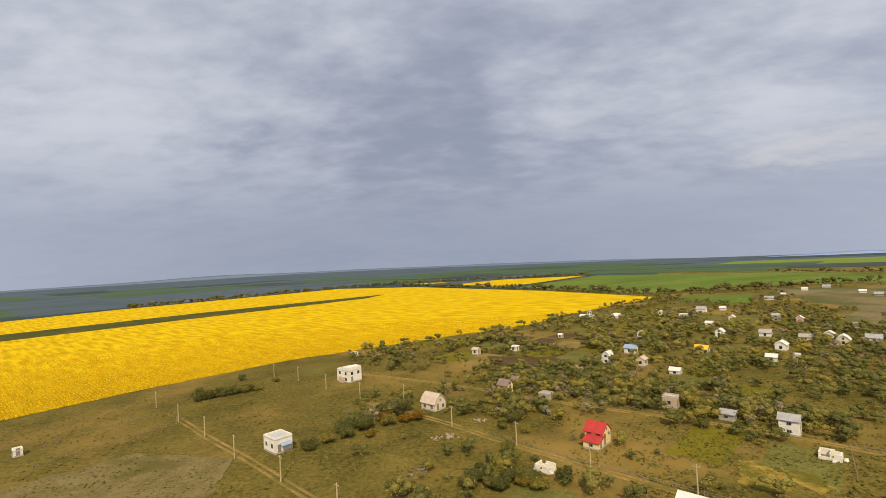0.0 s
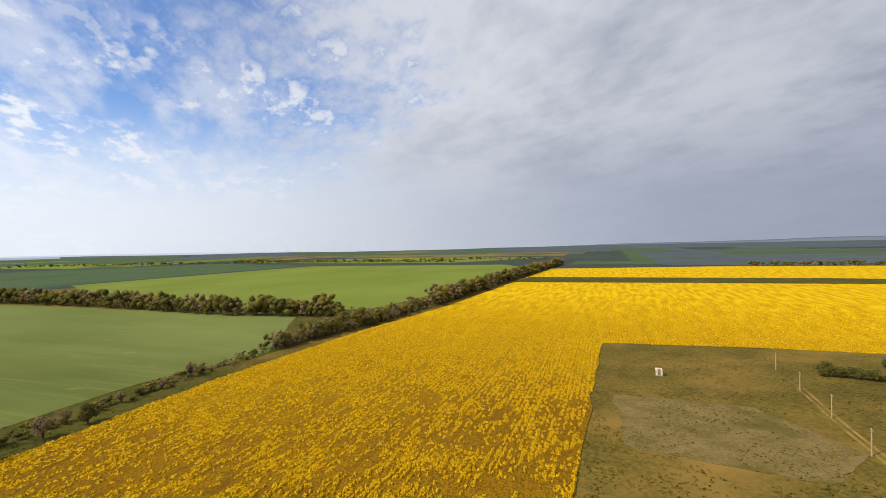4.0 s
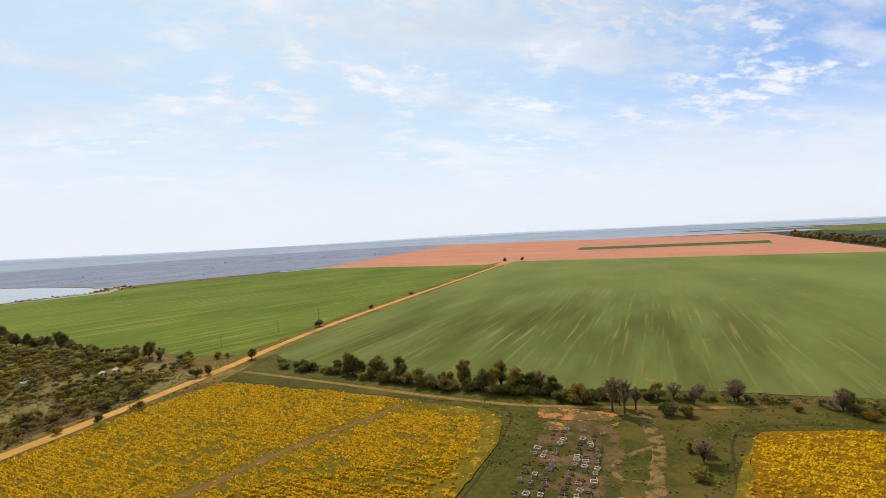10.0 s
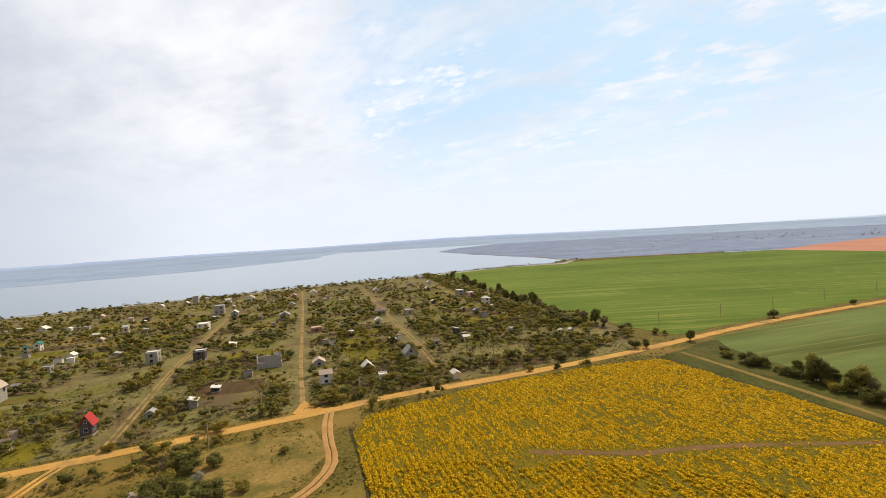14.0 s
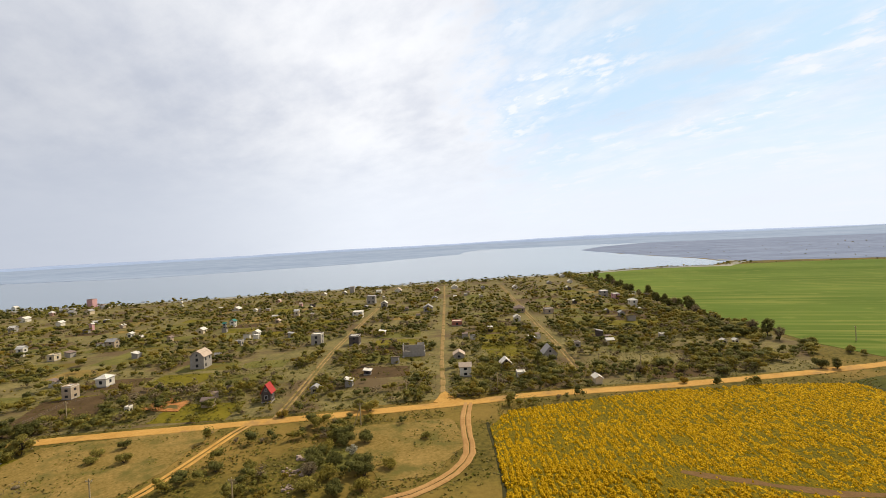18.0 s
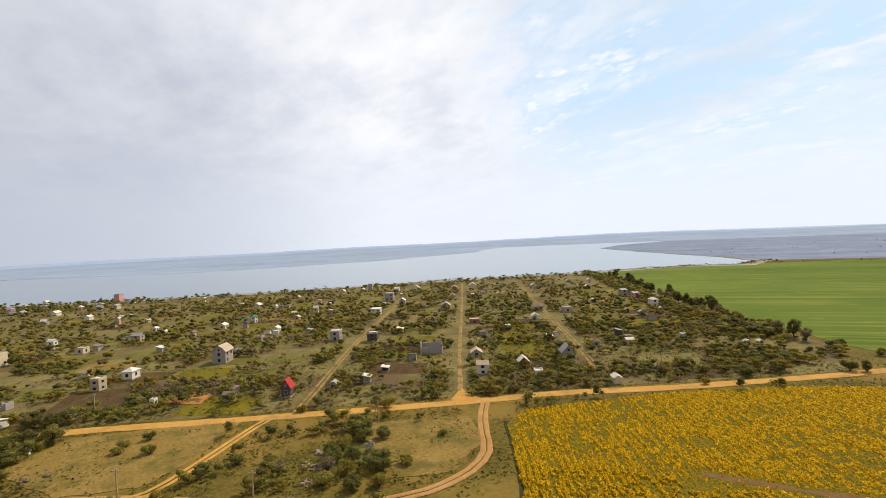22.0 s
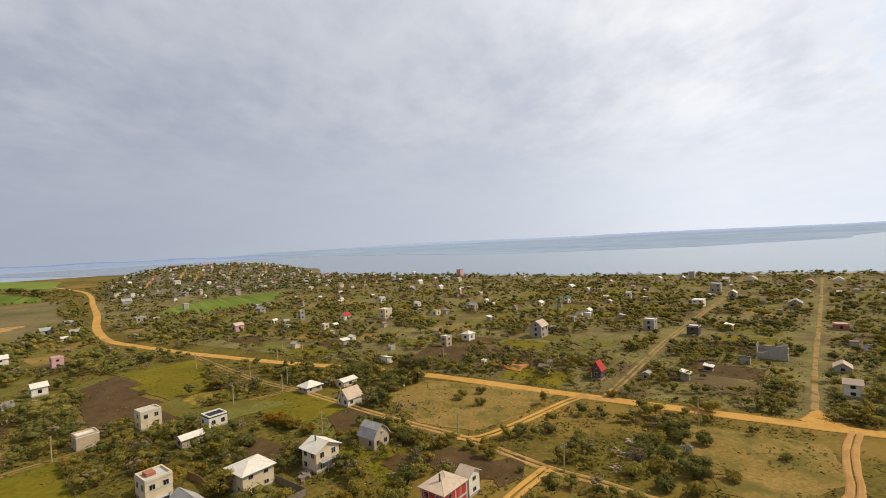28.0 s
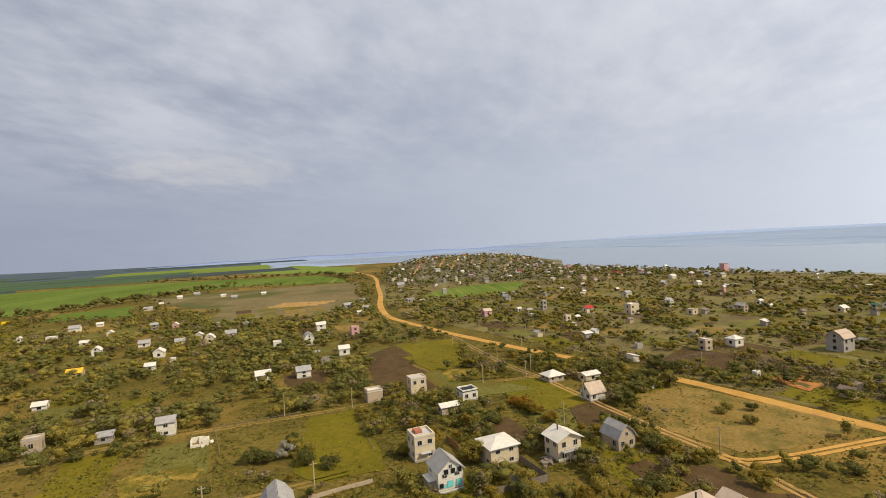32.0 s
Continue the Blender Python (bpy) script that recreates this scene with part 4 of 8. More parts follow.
two_ruts("dirt_track", LANE_NORTH, 0.12, "faint grassy lane between plots", width=0.45, seed=8, mat=M_drygrass)
two_ruts("dirt_track", TRACK_WEST, 0.12, "faint straight track by the white house", width=0.35, seed=10, mat=M_drygrass)
two_ruts("dirt_track", TRACK_MID, 0.12, "faint grassy track below the poles", width=0.45, seed=12, mat=M_drygrass)
ribbon("dirt_track", GRAVE_TRACK, 2.7, 0.13, M_faint, "worn sandy bed of the track to the graves", "track", wobble=0.35)
two_ruts("dirt_track", GRAVE_TRACK, 0.16, "sandy track to the graves", width=0.42, gauge=1.6, seed=14, mat=M_faint)
ribbon("dirt_track", [(-76, -85), (-68, -84), (-62, -81), (-61, -76), (-66, -73)], 0.7, 0.15, M_faint, "faint sandy loop of the track", "track", wobble=0.5)
ribbon("dirt_track", [(-118, -90), (-104, -97), (-84, -108), (-66, -119), (-55, -128), (-42, -141), (-26, -159), (-8, -179), (16, -205)], 1.6, 0.2, M_drygrass, "grassy headland track by the trees", "track", wobble=0.2)
for yaw, r0, r1 in ((-71.2, 700, 925), (-68.0, 700, 915), (-66.4, 690, 900), (-63.5, 660, 890), (-74.5, 700, 905)):
    a, b = radians(yaw), radians(yaw + 1.3)
    ribbon("dirt_street", [(-math.sin(b) * r0, math.cos(b) * r0), (-math.sin(b * 0.4 + a * 0.6) * (r0 + r1) / 2, math.cos(b * 0.4 + a * 0.6) * (r0 + r1) / 2), (-math.sin(a) * r1, math.cos(a) * r1)], 4.0, 0.7, M_lane, "pale dirt street up the hill of cottages", wobble=0.2)
ROADS = [(ROAD, 3.6), (STREET_1, 2.4), (STREET_2, 2.2), (STREET_3, 2.0), (BEND, 2.4), (CUT, 2.2), (LANE, 2.0), (SPUR, 1.9), (LANE_NORTH, 1.6), (TRACK_WEST, 1.8), (TRACK_MID, 1.6), (GRAVE_TRACK, 2.2)]
FIELDS = [FIELD_A, FIELD_B, FIELD_C, FIELD_D, FIELD_D2, WHEAT_1, WHEAT_2, WHEAT_3, WHEAT_4, WHEAT_5, TILLED, LAKE, VILLAGE_FIELD]


# garden plots: strips of unlike grass and soil on the plots' grid
def garden_plots():
    rnd, made = random.Random(9), 0
    for i in range(-26, 27):
        for j in range(-16, 17):
            c = D1 * (i * 19.0 + rnd.uniform(-2, 2)) + D2 * (j * 27.0 + rnd.uniform(-2, 2))
            w, d = rnd.uniform(12, 18), rnd.uniform(18, 26)
            kind = rnd.choice(["", "", "", "lawn", "lawn", "garden", "garden", "garden", "dry", "dug"])
            corners = [c + D1 * (s * w / 2) + D2 * (t * d / 2) for s, t in ((-1, -1), (1, -1), (1, 1), (-1, 1))]
            flat = [(p.x, p.y) for p in corners]
            spread = [tuple((c + D1 * (s * w / 8) + D2 * (t * d / 8))[:2]) for s in range(-4, 5) for t in range(-4, 5)] if kind else []
            r = math.hypot(c.x, c.y)
            yaw = math.degrees(math.atan2(-c.x, c.y))
            if (kind == "dug" and r < 175) or not kind or r < 75 or r > 480 or not -165 < yaw < 15 or (c.x < 10 and c.y < 230):
                continue
            if any(inside(p, f) for f in FIELDS for p in flat + [(c.x, c.y)]) or any(off_line(p, line) < half + 0.5 for p in spread for line, half in ROADS):
                continue
            mat, label = {"lawn": (M_lawn, "bright grass plot of a garden"), "garden": (M_garden, "green overgrown garden plot"), "dry": (M_drygrass, "dry grass plot of a garden"), "dug": (M_plough, "dark dug vegetable plot")}[kind]
            sheet("garden_plot", flat, 0.024 + 0.003 * (made % 9), mat, label, "plot", 0.05, 4, 0.6)
            made += 1


garden_plots()


# the far shore and hills, beyond the lake; each colour has haze painted in
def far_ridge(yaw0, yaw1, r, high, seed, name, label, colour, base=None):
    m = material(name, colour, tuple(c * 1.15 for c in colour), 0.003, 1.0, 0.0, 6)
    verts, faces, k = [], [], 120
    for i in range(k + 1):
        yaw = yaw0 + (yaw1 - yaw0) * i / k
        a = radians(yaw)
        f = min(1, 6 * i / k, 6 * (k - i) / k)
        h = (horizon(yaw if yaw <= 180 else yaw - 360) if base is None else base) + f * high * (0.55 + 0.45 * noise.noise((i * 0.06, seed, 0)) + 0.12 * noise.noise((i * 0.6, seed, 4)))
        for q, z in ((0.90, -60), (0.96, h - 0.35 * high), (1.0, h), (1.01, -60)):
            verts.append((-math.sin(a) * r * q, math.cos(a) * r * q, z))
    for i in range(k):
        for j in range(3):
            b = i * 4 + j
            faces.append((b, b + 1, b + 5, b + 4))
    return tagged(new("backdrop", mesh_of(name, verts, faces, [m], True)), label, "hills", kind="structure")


far_ridge(-180, -40, 4600, 34, 2.0, "hazy_far_shore", "low hills beyond the lake in haze blue", (0.275, 0.335, 0.455))
far_ridge(-79, -34, 2450, 19, 3.0, "hazy_ridge", "blue hazy ridge beyond the arm of the lake", (0.215, 0.262, 0.385), 1.0)
far_ridge(-30, 60, 4700, 28, 5.0, "hazy_hills", "low hills on the horizon in dark haze blue", (0.12, 0.148, 0.185))
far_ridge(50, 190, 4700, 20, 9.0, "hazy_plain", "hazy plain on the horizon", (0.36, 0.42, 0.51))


# ---- houses ----
def roof_mesh(kind, w, d, h, rise, over, thick=0.16):
    """The roof of a w x d house above its eaves h, the ridge along x; a slab with thickness."""
    bm = bmesh.new()
    if kind == "flat":
        over = 0.08
    x, y = w / 2 + over, d / 2 + over
    drop = rise * over / (d / 2)

    def slab(quad):
        n = (Vector(quad[1]) - Vector(quad[0])).cross(Vector(quad[2]) - Vector(quad[0])).normalized()
        top = [bm.verts.new(Vector(p) + n * thick) for p in quad]
        low = [bm.verts.new(p) for p in quad]
        k = len(quad)
        bm.faces.new(top)
        bm.faces.new(low[::-1])
        for i in range(k):
            bm.faces.new((low[i], low[(i + 1) % k], top[(i + 1) % k], top[i]))

    if kind == "gable":
        slab([(-x, -y, h - drop), (x, -y, h - drop), (x, 0, h + rise), (-x, 0, h + rise)])
        slab([(x, y, h - drop), (-x, y, h - drop), (-x, 0, h + rise), (x, 0, h + rise)])
    elif kind == "hip":
        r = max(0.3, w / 2 - d / 2)
        slab([(-x, -y, h - drop), (x, -y, h - drop), (r, 0, h + rise), (-r, 0, h + rise)])
        slab([(x, y, h - drop), (-x, y, h - drop), (-r, 0, h + rise), (r, 0, h + rise)])
        slab([(x, -y, h - drop), (x, y, h - drop), (r, 0, h + rise)])
        slab([(-x, y, h - drop), (-x, -y, h - drop), (-r, 0, h + rise)])
    elif kind == "gambrel":
        k, m = d * 0.30, h + rise * 0.62
        slab([(-x, -y, h - 0.1), (x, -y, h - 0.1), (x, -k, m), (-x, -k, m)])
        slab([(-x, -k, m), (x, -k, m), (x, 0, h + rise), (-x, 0, h + rise)])
        slab([(x, y, h - 0.1), (-x, y, h - 0.1), (-x, k, m), (x, k, m)])
        slab([(x, k, m), (-x, k, m), (-x, 0, h + rise), (x, 0, h + rise)])
    elif kind == "arch":
        steps = 8
        ring = [(-(d / 2 + 0.1) * math.cos(math.pi * i / steps), h * 0.35 + (h * 0.65 + rise) * math.sin(math.pi * i / steps)) for i in range(steps + 1)]
        for (a, p), (b, q) in zip(ring, ring[1:]):
            slab([(-x, a, p), (x, a, p), (x, b, q), (-x, b, q)])
    elif kind == "shed":
        slab([(-x, -y, h - 0.1), (x, -y, h - 0.1), (x, y, h + rise), (-x, y, h + rise)])
    else:
        block(bm, -x, x, -y, y, h, h + 0.25)
    return bm


def body_mesh(kind, w, d, h, rise):
    bm = bmesh.new()
    if kind in ("gable", "gambrel", "arch", "shed"):
        if kind == "gable":
            prof = [(-d / 2, 0), (d / 2, 0), (d / 2, h), (0, h + rise), (-d / 2, h)]
        elif kind == "shed":
            prof = [(-d / 2, 0), (d / 2, 0), (d / 2, h + rise), (-d / 2, h)]
        elif kind == "gambrel":
            k, m = d * 0.30, h + rise * 0.62
            prof = [(-d / 2, 0), (d / 2, 0), (d / 2, h), (k, m), (0, h + rise), (-k, m), (-d / 2, h)]
        else:
            prof = [(-d / 2, 0), (d / 2, 0)] + [((d / 2) * math.cos(math.pi * i / 8), h * 0.35 + (h * 0.65 + rise - 0.05) * math.sin(math.pi * i / 8)) for i in range(9)]
        ends = [[bm.verts.new((s * w / 2, y, z)) for y, z in prof] for s in (-1, 1)]
        k = len(prof)
        bm.faces.new(ends[1])
        bm.faces.new(ends[0][::-1])
        for i in range(k):
            bm.faces.new((ends[0][i], ends[0][(i + 1) % k], ends[1][(i + 1) % k], ends[1][i]))
        bmesh.ops.recalc_face_normals(bm, faces=bm.faces)
    else:
        block(bm, -w / 2, w / 2, -d / 2, d / 2, 0, h)
    return bm


SHARED = {}


def shared_part(name, key, make, mat, parent, place):
    """Alike pieces share one mesh."""
    key = (name, *key, mat.name)
    if key not in SHARED:
        me = bpy.data.meshes.new(name)
        bm = make()
        bm.to_mesh(me)
        bm.free()
        me.materials.append(mat)
        SHARED[key] = me
    ob = new(name, SHARED[key])
    ob.parent, ob.matrix_basis = parent, place
    return ob


def window_frame(w, h):
    bm = bmesh.new()
    t = 0.08
    for x0, x1, z0, z1 in ((-w / 2, w / 2, -h / 2, -h / 2 + t), (-w / 2, w / 2, h / 2 - t, h / 2), (-w / 2, -w / 2 + t, -h / 2 + t, h / 2 - t),
                           (w / 2 - t, w / 2, -h / 2 + t, h / 2 - t), (-t / 3, t / 3, -h / 2 + t, h / 2 - t)):
        block(bm, x0, x1, -0.05, 0.06, z0, z1)
    return bm


def add_window(house_ob, side, along, z, w, h, half, detail, shutter=None):
    """side: the outward way in the house's own axes, 0 to 3 for -y, +x, +y, -x."""
    m = pose(0, 0, 0, 0, 0, (0, 90, 180, 270)[side]) @ pose(along, -half, z)
    if detail > 1:
        win = shared_part("window", (w, h), lambda: window_frame(w, h), M_trim, house_ob, m)
        shared_part("pane", (w, h), lambda: boxed(-w / 2 + 0.1, w / 2 - 0.1, -0.02, 0.04, -h / 2 + 0.1, h / 2 - 0.1), shutter or M_glass, win, Matrix())
    else:
        shared_part("window", (w, h, 0), lambda: boxed(-w / 2, w / 2, -0.04, 0.05, -h / 2, h / 2), shutter or M_glass, house_ob, m)


HOUSES = []


def house(x, y, w, d, h, roof="gable", rise=1.6, wall="white", top="slate", turn=0, label="small cottage", storeys=1, detail=1, chimney=False, over=0.35, teal=False, category="house", name="cottage", openings=True, base=True):
    """A cottage with its ridge along its own x, turned on the plots' grid by quarter turns (turn) or odd degrees."""
    ob = new(name, None)
    ob.matrix_world = pose(x, y, hill(x, y), 0, 0, math.degrees(GRID) + turn)
    tagged(ob, label, category)
    HOUSES.append((x, y, max(w, d) * 0.6))
    if name == "ruin":
        # bare walls with broken tops round an overgrown floor
        rnd = random.Random(int(x * 5 + y))
        for x0, x1, y0, y1 in ((-w / 2, w / 2, -d / 2, -d / 2 + 0.3), (-w / 2, w / 2, d / 2 - 0.3, d / 2), (-w / 2, -w / 2 + 0.3, -d / 2 + 0.3, d / 2 - 0.3), (w / 2 - 0.3, w / 2, -d / 2 + 0.3, d / 2 - 0.3), (-0.1, 0.15, -d / 2 + 0.3, d / 2 - 0.3)):
            bm = bmesh.new()
            for i in range(3):
                f, g = i / 3, (i + 1) / 3
                top = h * rnd.choice([0.45, 0.8, 1.0, 1.0])
                if x1 - x0 > y1 - y0:
                    block(bm, x0 + (x1 - x0) * f, x0 + (x1 - x0) * g, y0, y1, 0, top)
                else:
                    block(bm, x0, x1, y0 + (y1 - y0) * f, y0 + (y1 - y0) * g, 0, top)
            part("wall", bm, WALLS[wall], ob)
        part("earth_floor", boxed(-w / 2 + 0.3, w / 2 - 0.3, -d / 2 + 0.3, d / 2 - 0.3, 0, 0.12), M_track, ob)
        for i in range(7):
            q = rnd.uniform(0.2, 0.5)
            b = boxed(-q, q, -q * 0.7, q * 0.7, 0, q * 0.8, bevel=0.04)
            b.transform(pose(rnd.uniform(-0.7, 0.7) * w, rnd.uniform(-0.7, 0.7) * d, 0, rnd.uniform(-15, 15), 0, rnd.uniform(0, 90)))
            part("fallen_stone", b, WALLS[wall], ob)
        return ob
    part("wall", body_mesh(roof, w, d, h, rise), WALLS[wall], ob)
    part("roof", roof_mesh(roof, w, d, h + 0.003, rise, over), ROOFS[top], ob, ROOFS[top].name.replace("_", " "))
    if base and detail > 0:
        part("plinth", boxed(-w / 2 - 0.08, w / 2 + 0.08, -d / 2 - 0.08, d / 2 + 0.08, -0.05, 0.45), WALLS["grey"], ob)
    if chimney:
        part("chimney", boxed(w * 0.18, w * 0.18 + 0.55, 0.1, 0.65, h, h + rise + 0.9), WALLS["brick"], ob)
    if roof == "flat" and detail > 0:
        rim = bmesh.new()
        for q in ((-w / 2, w / 2, -d / 2, -d / 2 + 0.3), (-w / 2, w / 2, d / 2 - 0.3, d / 2), (-w / 2, -w / 2 + 0.3, -d / 2 + 0.3, d / 2 - 0.3), (w / 2 - 0.3, w / 2, -d / 2 + 0.3, d / 2 - 0.3)):
            block(rim, *q, h + 0.25, h + 0.62)
        part("parapet", rim, WALLS[wall], ob)
    if not openings:
        return ob
    level = h / storeys
    rnd = random.Random(int(x * 7 + y * 3))
    for side in range(4):
        length, half = ((w, d / 2) if side % 2 == 0 else (d, w / 2))
        k = max(1, int(length / (2.3 if detail > 1 else 3.2)))
        for s in range(storeys):
            z = level * (s + 0.56)
            for i in range(k):
                if rnd.random() < 0.16 and k > 1:
                    continue
                along = (i + 0.5) / k * length - length / 2
                if s == 0 and side == 1 and i == 0:
                    door = shared_part("door", (1,), lambda: boxed(-0.48, 0.48, -0.05, 0.06, -1.0, 1.0), M_plank, ob, pose(0, 0, 0, 0, 0, 90) @ pose(along, -half, 1.45 if detail else 1.05))
                    continue
                add_window(ob, side, along, z, 1.15, 1.3 if level > 2.3 else 0.9, half, detail, M_teal if teal and s == 0 else None)
        if roof in ("gable", "gambrel") and side % 2 == 1 and rise > 1.5:
            add_window(ob, side, 0, h + rise * 0.32, 0.8, 0.9, half, detail)
    return ob


tower = house(98.6, 52.2, 5.0, 5.2, 5.4, label="unfinished shell-stone tower house with a flat roof", roof='flat', rise=0.0, wall='cream', top='concrete', storeys=2, detail=2)
gabled = house(88.4, 41.5, 5.5, 5.5, 4.2, label="gabled house with pale walls and turquoise window panes", roof='gable', rise=2.2, wall='white', top='slate', turn=90, storeys=2, detail=2, teal=True)
square = house(102.0, 34.6, 6.7, 6.4, 4.4, label="square pale house under a low white roof", roof='hip', rise=1.0, wall='cream', top='pale', storeys=2, detail=2, over=0.55)
balconied = house(108.8, 21.3, 5.2, 6.2, 4.7, label="two-storey pale house with a white gabled roof", roof='gable', rise=1.4, wall='cream', top='pale', turn=90, storeys=2, detail=2, over=0.5)
house(117.9, 10.0, 5.5, 5.0, 2.7, label="pinkish house with a steep mansard roof", roof='gambrel', rise=2.9, wall='shell', top='slate', turn=90, storeys=1, detail=2)
panelled = house(87.1, -4.9, 6.7, 5.5, 4.9, label="two-storey house with red panels and a pale slab roof", roof='hip', rise=0.7, wall='brick', top='pinkish', storeys=2, detail=2)
house(92.2, -10.1, 2.9, 3.5, 4.2, label="red and white annexe with a pitched roof", roof='gable', rise=1.0, wall='white', top='pinkish', turn=90, storeys=2, detail=2)
house(139.3, 56.4, 5.2, 4.7, 3.0, label="white cottage with a flat black tar roof", roof='flat', rise=0.0, wall='white', top='tar', detail=2)
house(126.9, 57.6, 5.5, 3.5, 2.2, label="low shed with a pale sheet roof", roof='gable', rise=0.7, wall='shell', top='pale', detail=1, name='shed', category='shed')
house(130.5, 85.5, 5.0, 4.2, 3.2, label="small pale cottage with a flat roof", roof='flat', rise=0.0, wall='shell', top='pale', detail=2)
house(142.0, 75.7, 5.4, 4.5, 4.7, label="two-storey shell-stone house with a flat roof", roof='flat', rise=0.0, wall='cream', top='concrete', storeys=2, detail=2)
house(67.6, 66.9, 6.7, 5.4, 2.5, label="barn-like house with a grey mansard roof", roof='gambrel', rise=2.9, wall='shell', top='slate', turn=90, storeys=1, detail=2)
house(38.4, 127.9, 5.0, 4.6, 3.6, label="yellow house with a bright red metal roof", roof='gable', rise=2.0, wall='yellow', top='red', turn=0, storeys=2, detail=2)
house(36.2, 124.8, 4.2, 2.8, 1.9, label="yellow porch with a red lean-to roof", roof='shed', rise=0.9, wall='yellow', top='red', detail=2, name='porch', category='porch')
house(45.9, 90.7, 7.6, 4.2, 2.5, label="long white house with a pale sheet roof", roof='gable', rise=1.1, wall='white', top='pale', detail=2)
house(70.1, 153.8, 4.1, 3.4, 3.3, label="pinkish shell-stone walls of an unfinished cottage", roof='flat', rise=0.0, wall='shell', top='concrete', turn=0, storeys=1, detail=2, openings=True)
house(80.2, 140.4, 3.9, 3.2, 1.9, label="low shed with an open timber porch", roof='shed', rise=0.4, wall='grey', top='slate', turn=0, storeys=1, detail=2, openings=True, name='shed', category='shed')
house(89.1, 127.4, 4.5, 3.7, 4.0, label="white two-storey cottage with a slate roof", roof='gable', rise=1.2, wall='white', top='slate', turn=0, storeys=2, detail=2, openings=True)
house(87.1, 111.8, 4.3, 3.5, 1.6, label="roofless white walls of a small ruin", roof='flat', rise=0.0, wall='white', top='concrete', turn=0, storeys=1, detail=2, openings=True, name='ruin', category='ruin')
awninged = house(-48.9, 135.0, 6.4, 5.2, 3.7, label="white unfinished house with a flat roof and blue awning", roof='flat', rise=0.0, wall='white', top='concrete', turn=0, storeys=1, detail=2, openings=True)
unfinished = house(-44.1, 212.0, 8.6, 6.8, 4.9, label="white unfinished two-storey house with empty windows", roof='flat', rise=0.0, wall='white', top='concrete', turn=0, storeys=2, detail=1, openings=True)
house(-6.0, 165.0, 6.6, 5.2, 2.4, label="cream cottage with a tall tan mansard roof", roof='gambrel', rise=3.0, wall='cream', top='pinkish', turn=0, storeys=1, detail=2, openings=True)
house(20.5, 179.0, 4.4, 3.6, 3.4, label="narrow cream house with a tall gable and brown roof", roof='gable', rise=1.8, wall='yellow', top='brown', turn=0, storeys=2, detail=1, openings=True)
house(26.4, 192.5, 3.6, 2.9, 1.9, label="brown-roofed wing behind a cream house", roof='gable', rise=0.9, wall='cream', top='brown', turn=0, storeys=1, detail=1, openings=True)
house(33.8, 170.1, 4.2, 3.5, 1.6, label="low flat shed with a grey roof", roof='flat', rise=0.0, wall='shell', top='slate', turn=0, storeys=1, detail=1, openings=True, name='shed', category='shed')
house(21.3, 113.2, 3.8, 3.2, 1.6, label="low roofless foundation of pale stone", roof='flat', rise=0.0, wall='white', top='concrete', turn=0, storeys=1, detail=2, openings=True, name='ruin', category='ruin')
house(14.9, 255.0, 3.5, 2.9, 2.8, label="small cream cottage among bushes", roof='gable', rise=0.9, wall='cream', top='pinkish', turn=0, storeys=1, detail=1, openings=True)
house(35.9, 258.8, 3.6, 3.0, 2.4, label="white sheet-roofed shed with a pale sheet roof", roof='shed', rise=0.4, wall='white', top='pale', turn=0, storeys=1, detail=1, openings=True, name='shed', category='shed')
house(34.9, 309.8, 2.2, 1.8, 1.7, label="rusty shed by the yellow field", roof='flat', rise=0.0, wall='rust', top='brown', turn=0, storeys=1, detail=1, openings=True, name='shed', category='shed')
house(69.2, 293.6, 2.5, 2.1, 1.8, label="small pale shed with a pale sheet roof", roof='gable', rise=0.7, wall='white', top='pale', turn=0, storeys=1, detail=1, openings=True, name='shed', category='shed')
house(56.0, 209.3, 3.7, 3.1, 1.6, label="low pale wall of a started house", roof='flat', rise=0.0, wall='shell', top='concrete', turn=0, storeys=1, detail=1, openings=True, name='ruin', category='ruin')
house(-126.8, 140.4, 2.7, 2.2, 1.7, label="tiny white pump house in the meadow", roof='flat', rise=0.0, wall='white', top='concrete', turn=0, storeys=1, detail=1, openings=True, name='hut', category='hut')
house(-52.5, 268.5, 3.5, 2.9, 1.6, label="low white shed behind bushes", roof='flat', rise=0.0, wall='white', top='pale', turn=0, storeys=1, detail=1, openings=True, name='shed', category='shed')
house(105.1, 367.7, 4.9, 4.0, 2.9, label="pair of white cottages by the field", roof='gable', rise=1.3, wall='white', top='pale', turn=0, storeys=1, detail=0, openings=True)
house(113.8, 382.4, 3.0, 2.5, 4.3, label="narrow white cottage with a grey slate roof", roof='gable', rise=0.8, wall='white', top='slate', turn=90, storeys=2, detail=0, openings=True)
house(129.9, 369.2, 5.0, 4.2, 1.6, label="white cottage with a pale sheet roof", roof='gable', rise=1.3, wall='white', top='pale', turn=0, storeys=1, detail=0, openings=True)
house(113.6, 282.7, 3.4, 2.9, 2.4, label="white cottage with a steep gable", roof='gable', rise=0.9, wall='white', top='pale', turn=90, storeys=1, detail=1, openings=True)
house(72.6, 219.5, 4.3, 3.6, 4.5, label="white barn with a rounded roof", roof='arch', rise=0.9, wall='white', top='pale', turn=90, storeys=2, detail=1, openings=True)
house(90.5, 238.2, 5.2, 4.4, 2.8, label="white cottage with a blue-grey roof", roof='gable', rise=1.4, wall='white', top='blue', turn=0, storeys=1, detail=1, openings=True)
house(84.6, 210.8, 4.0, 3.4, 3.1, label="cream cottage with a beige gabled roof", roof='gable', rise=1.1, wall='cream', top='pinkish', turn=90, storeys=1, detail=1, openings=True)
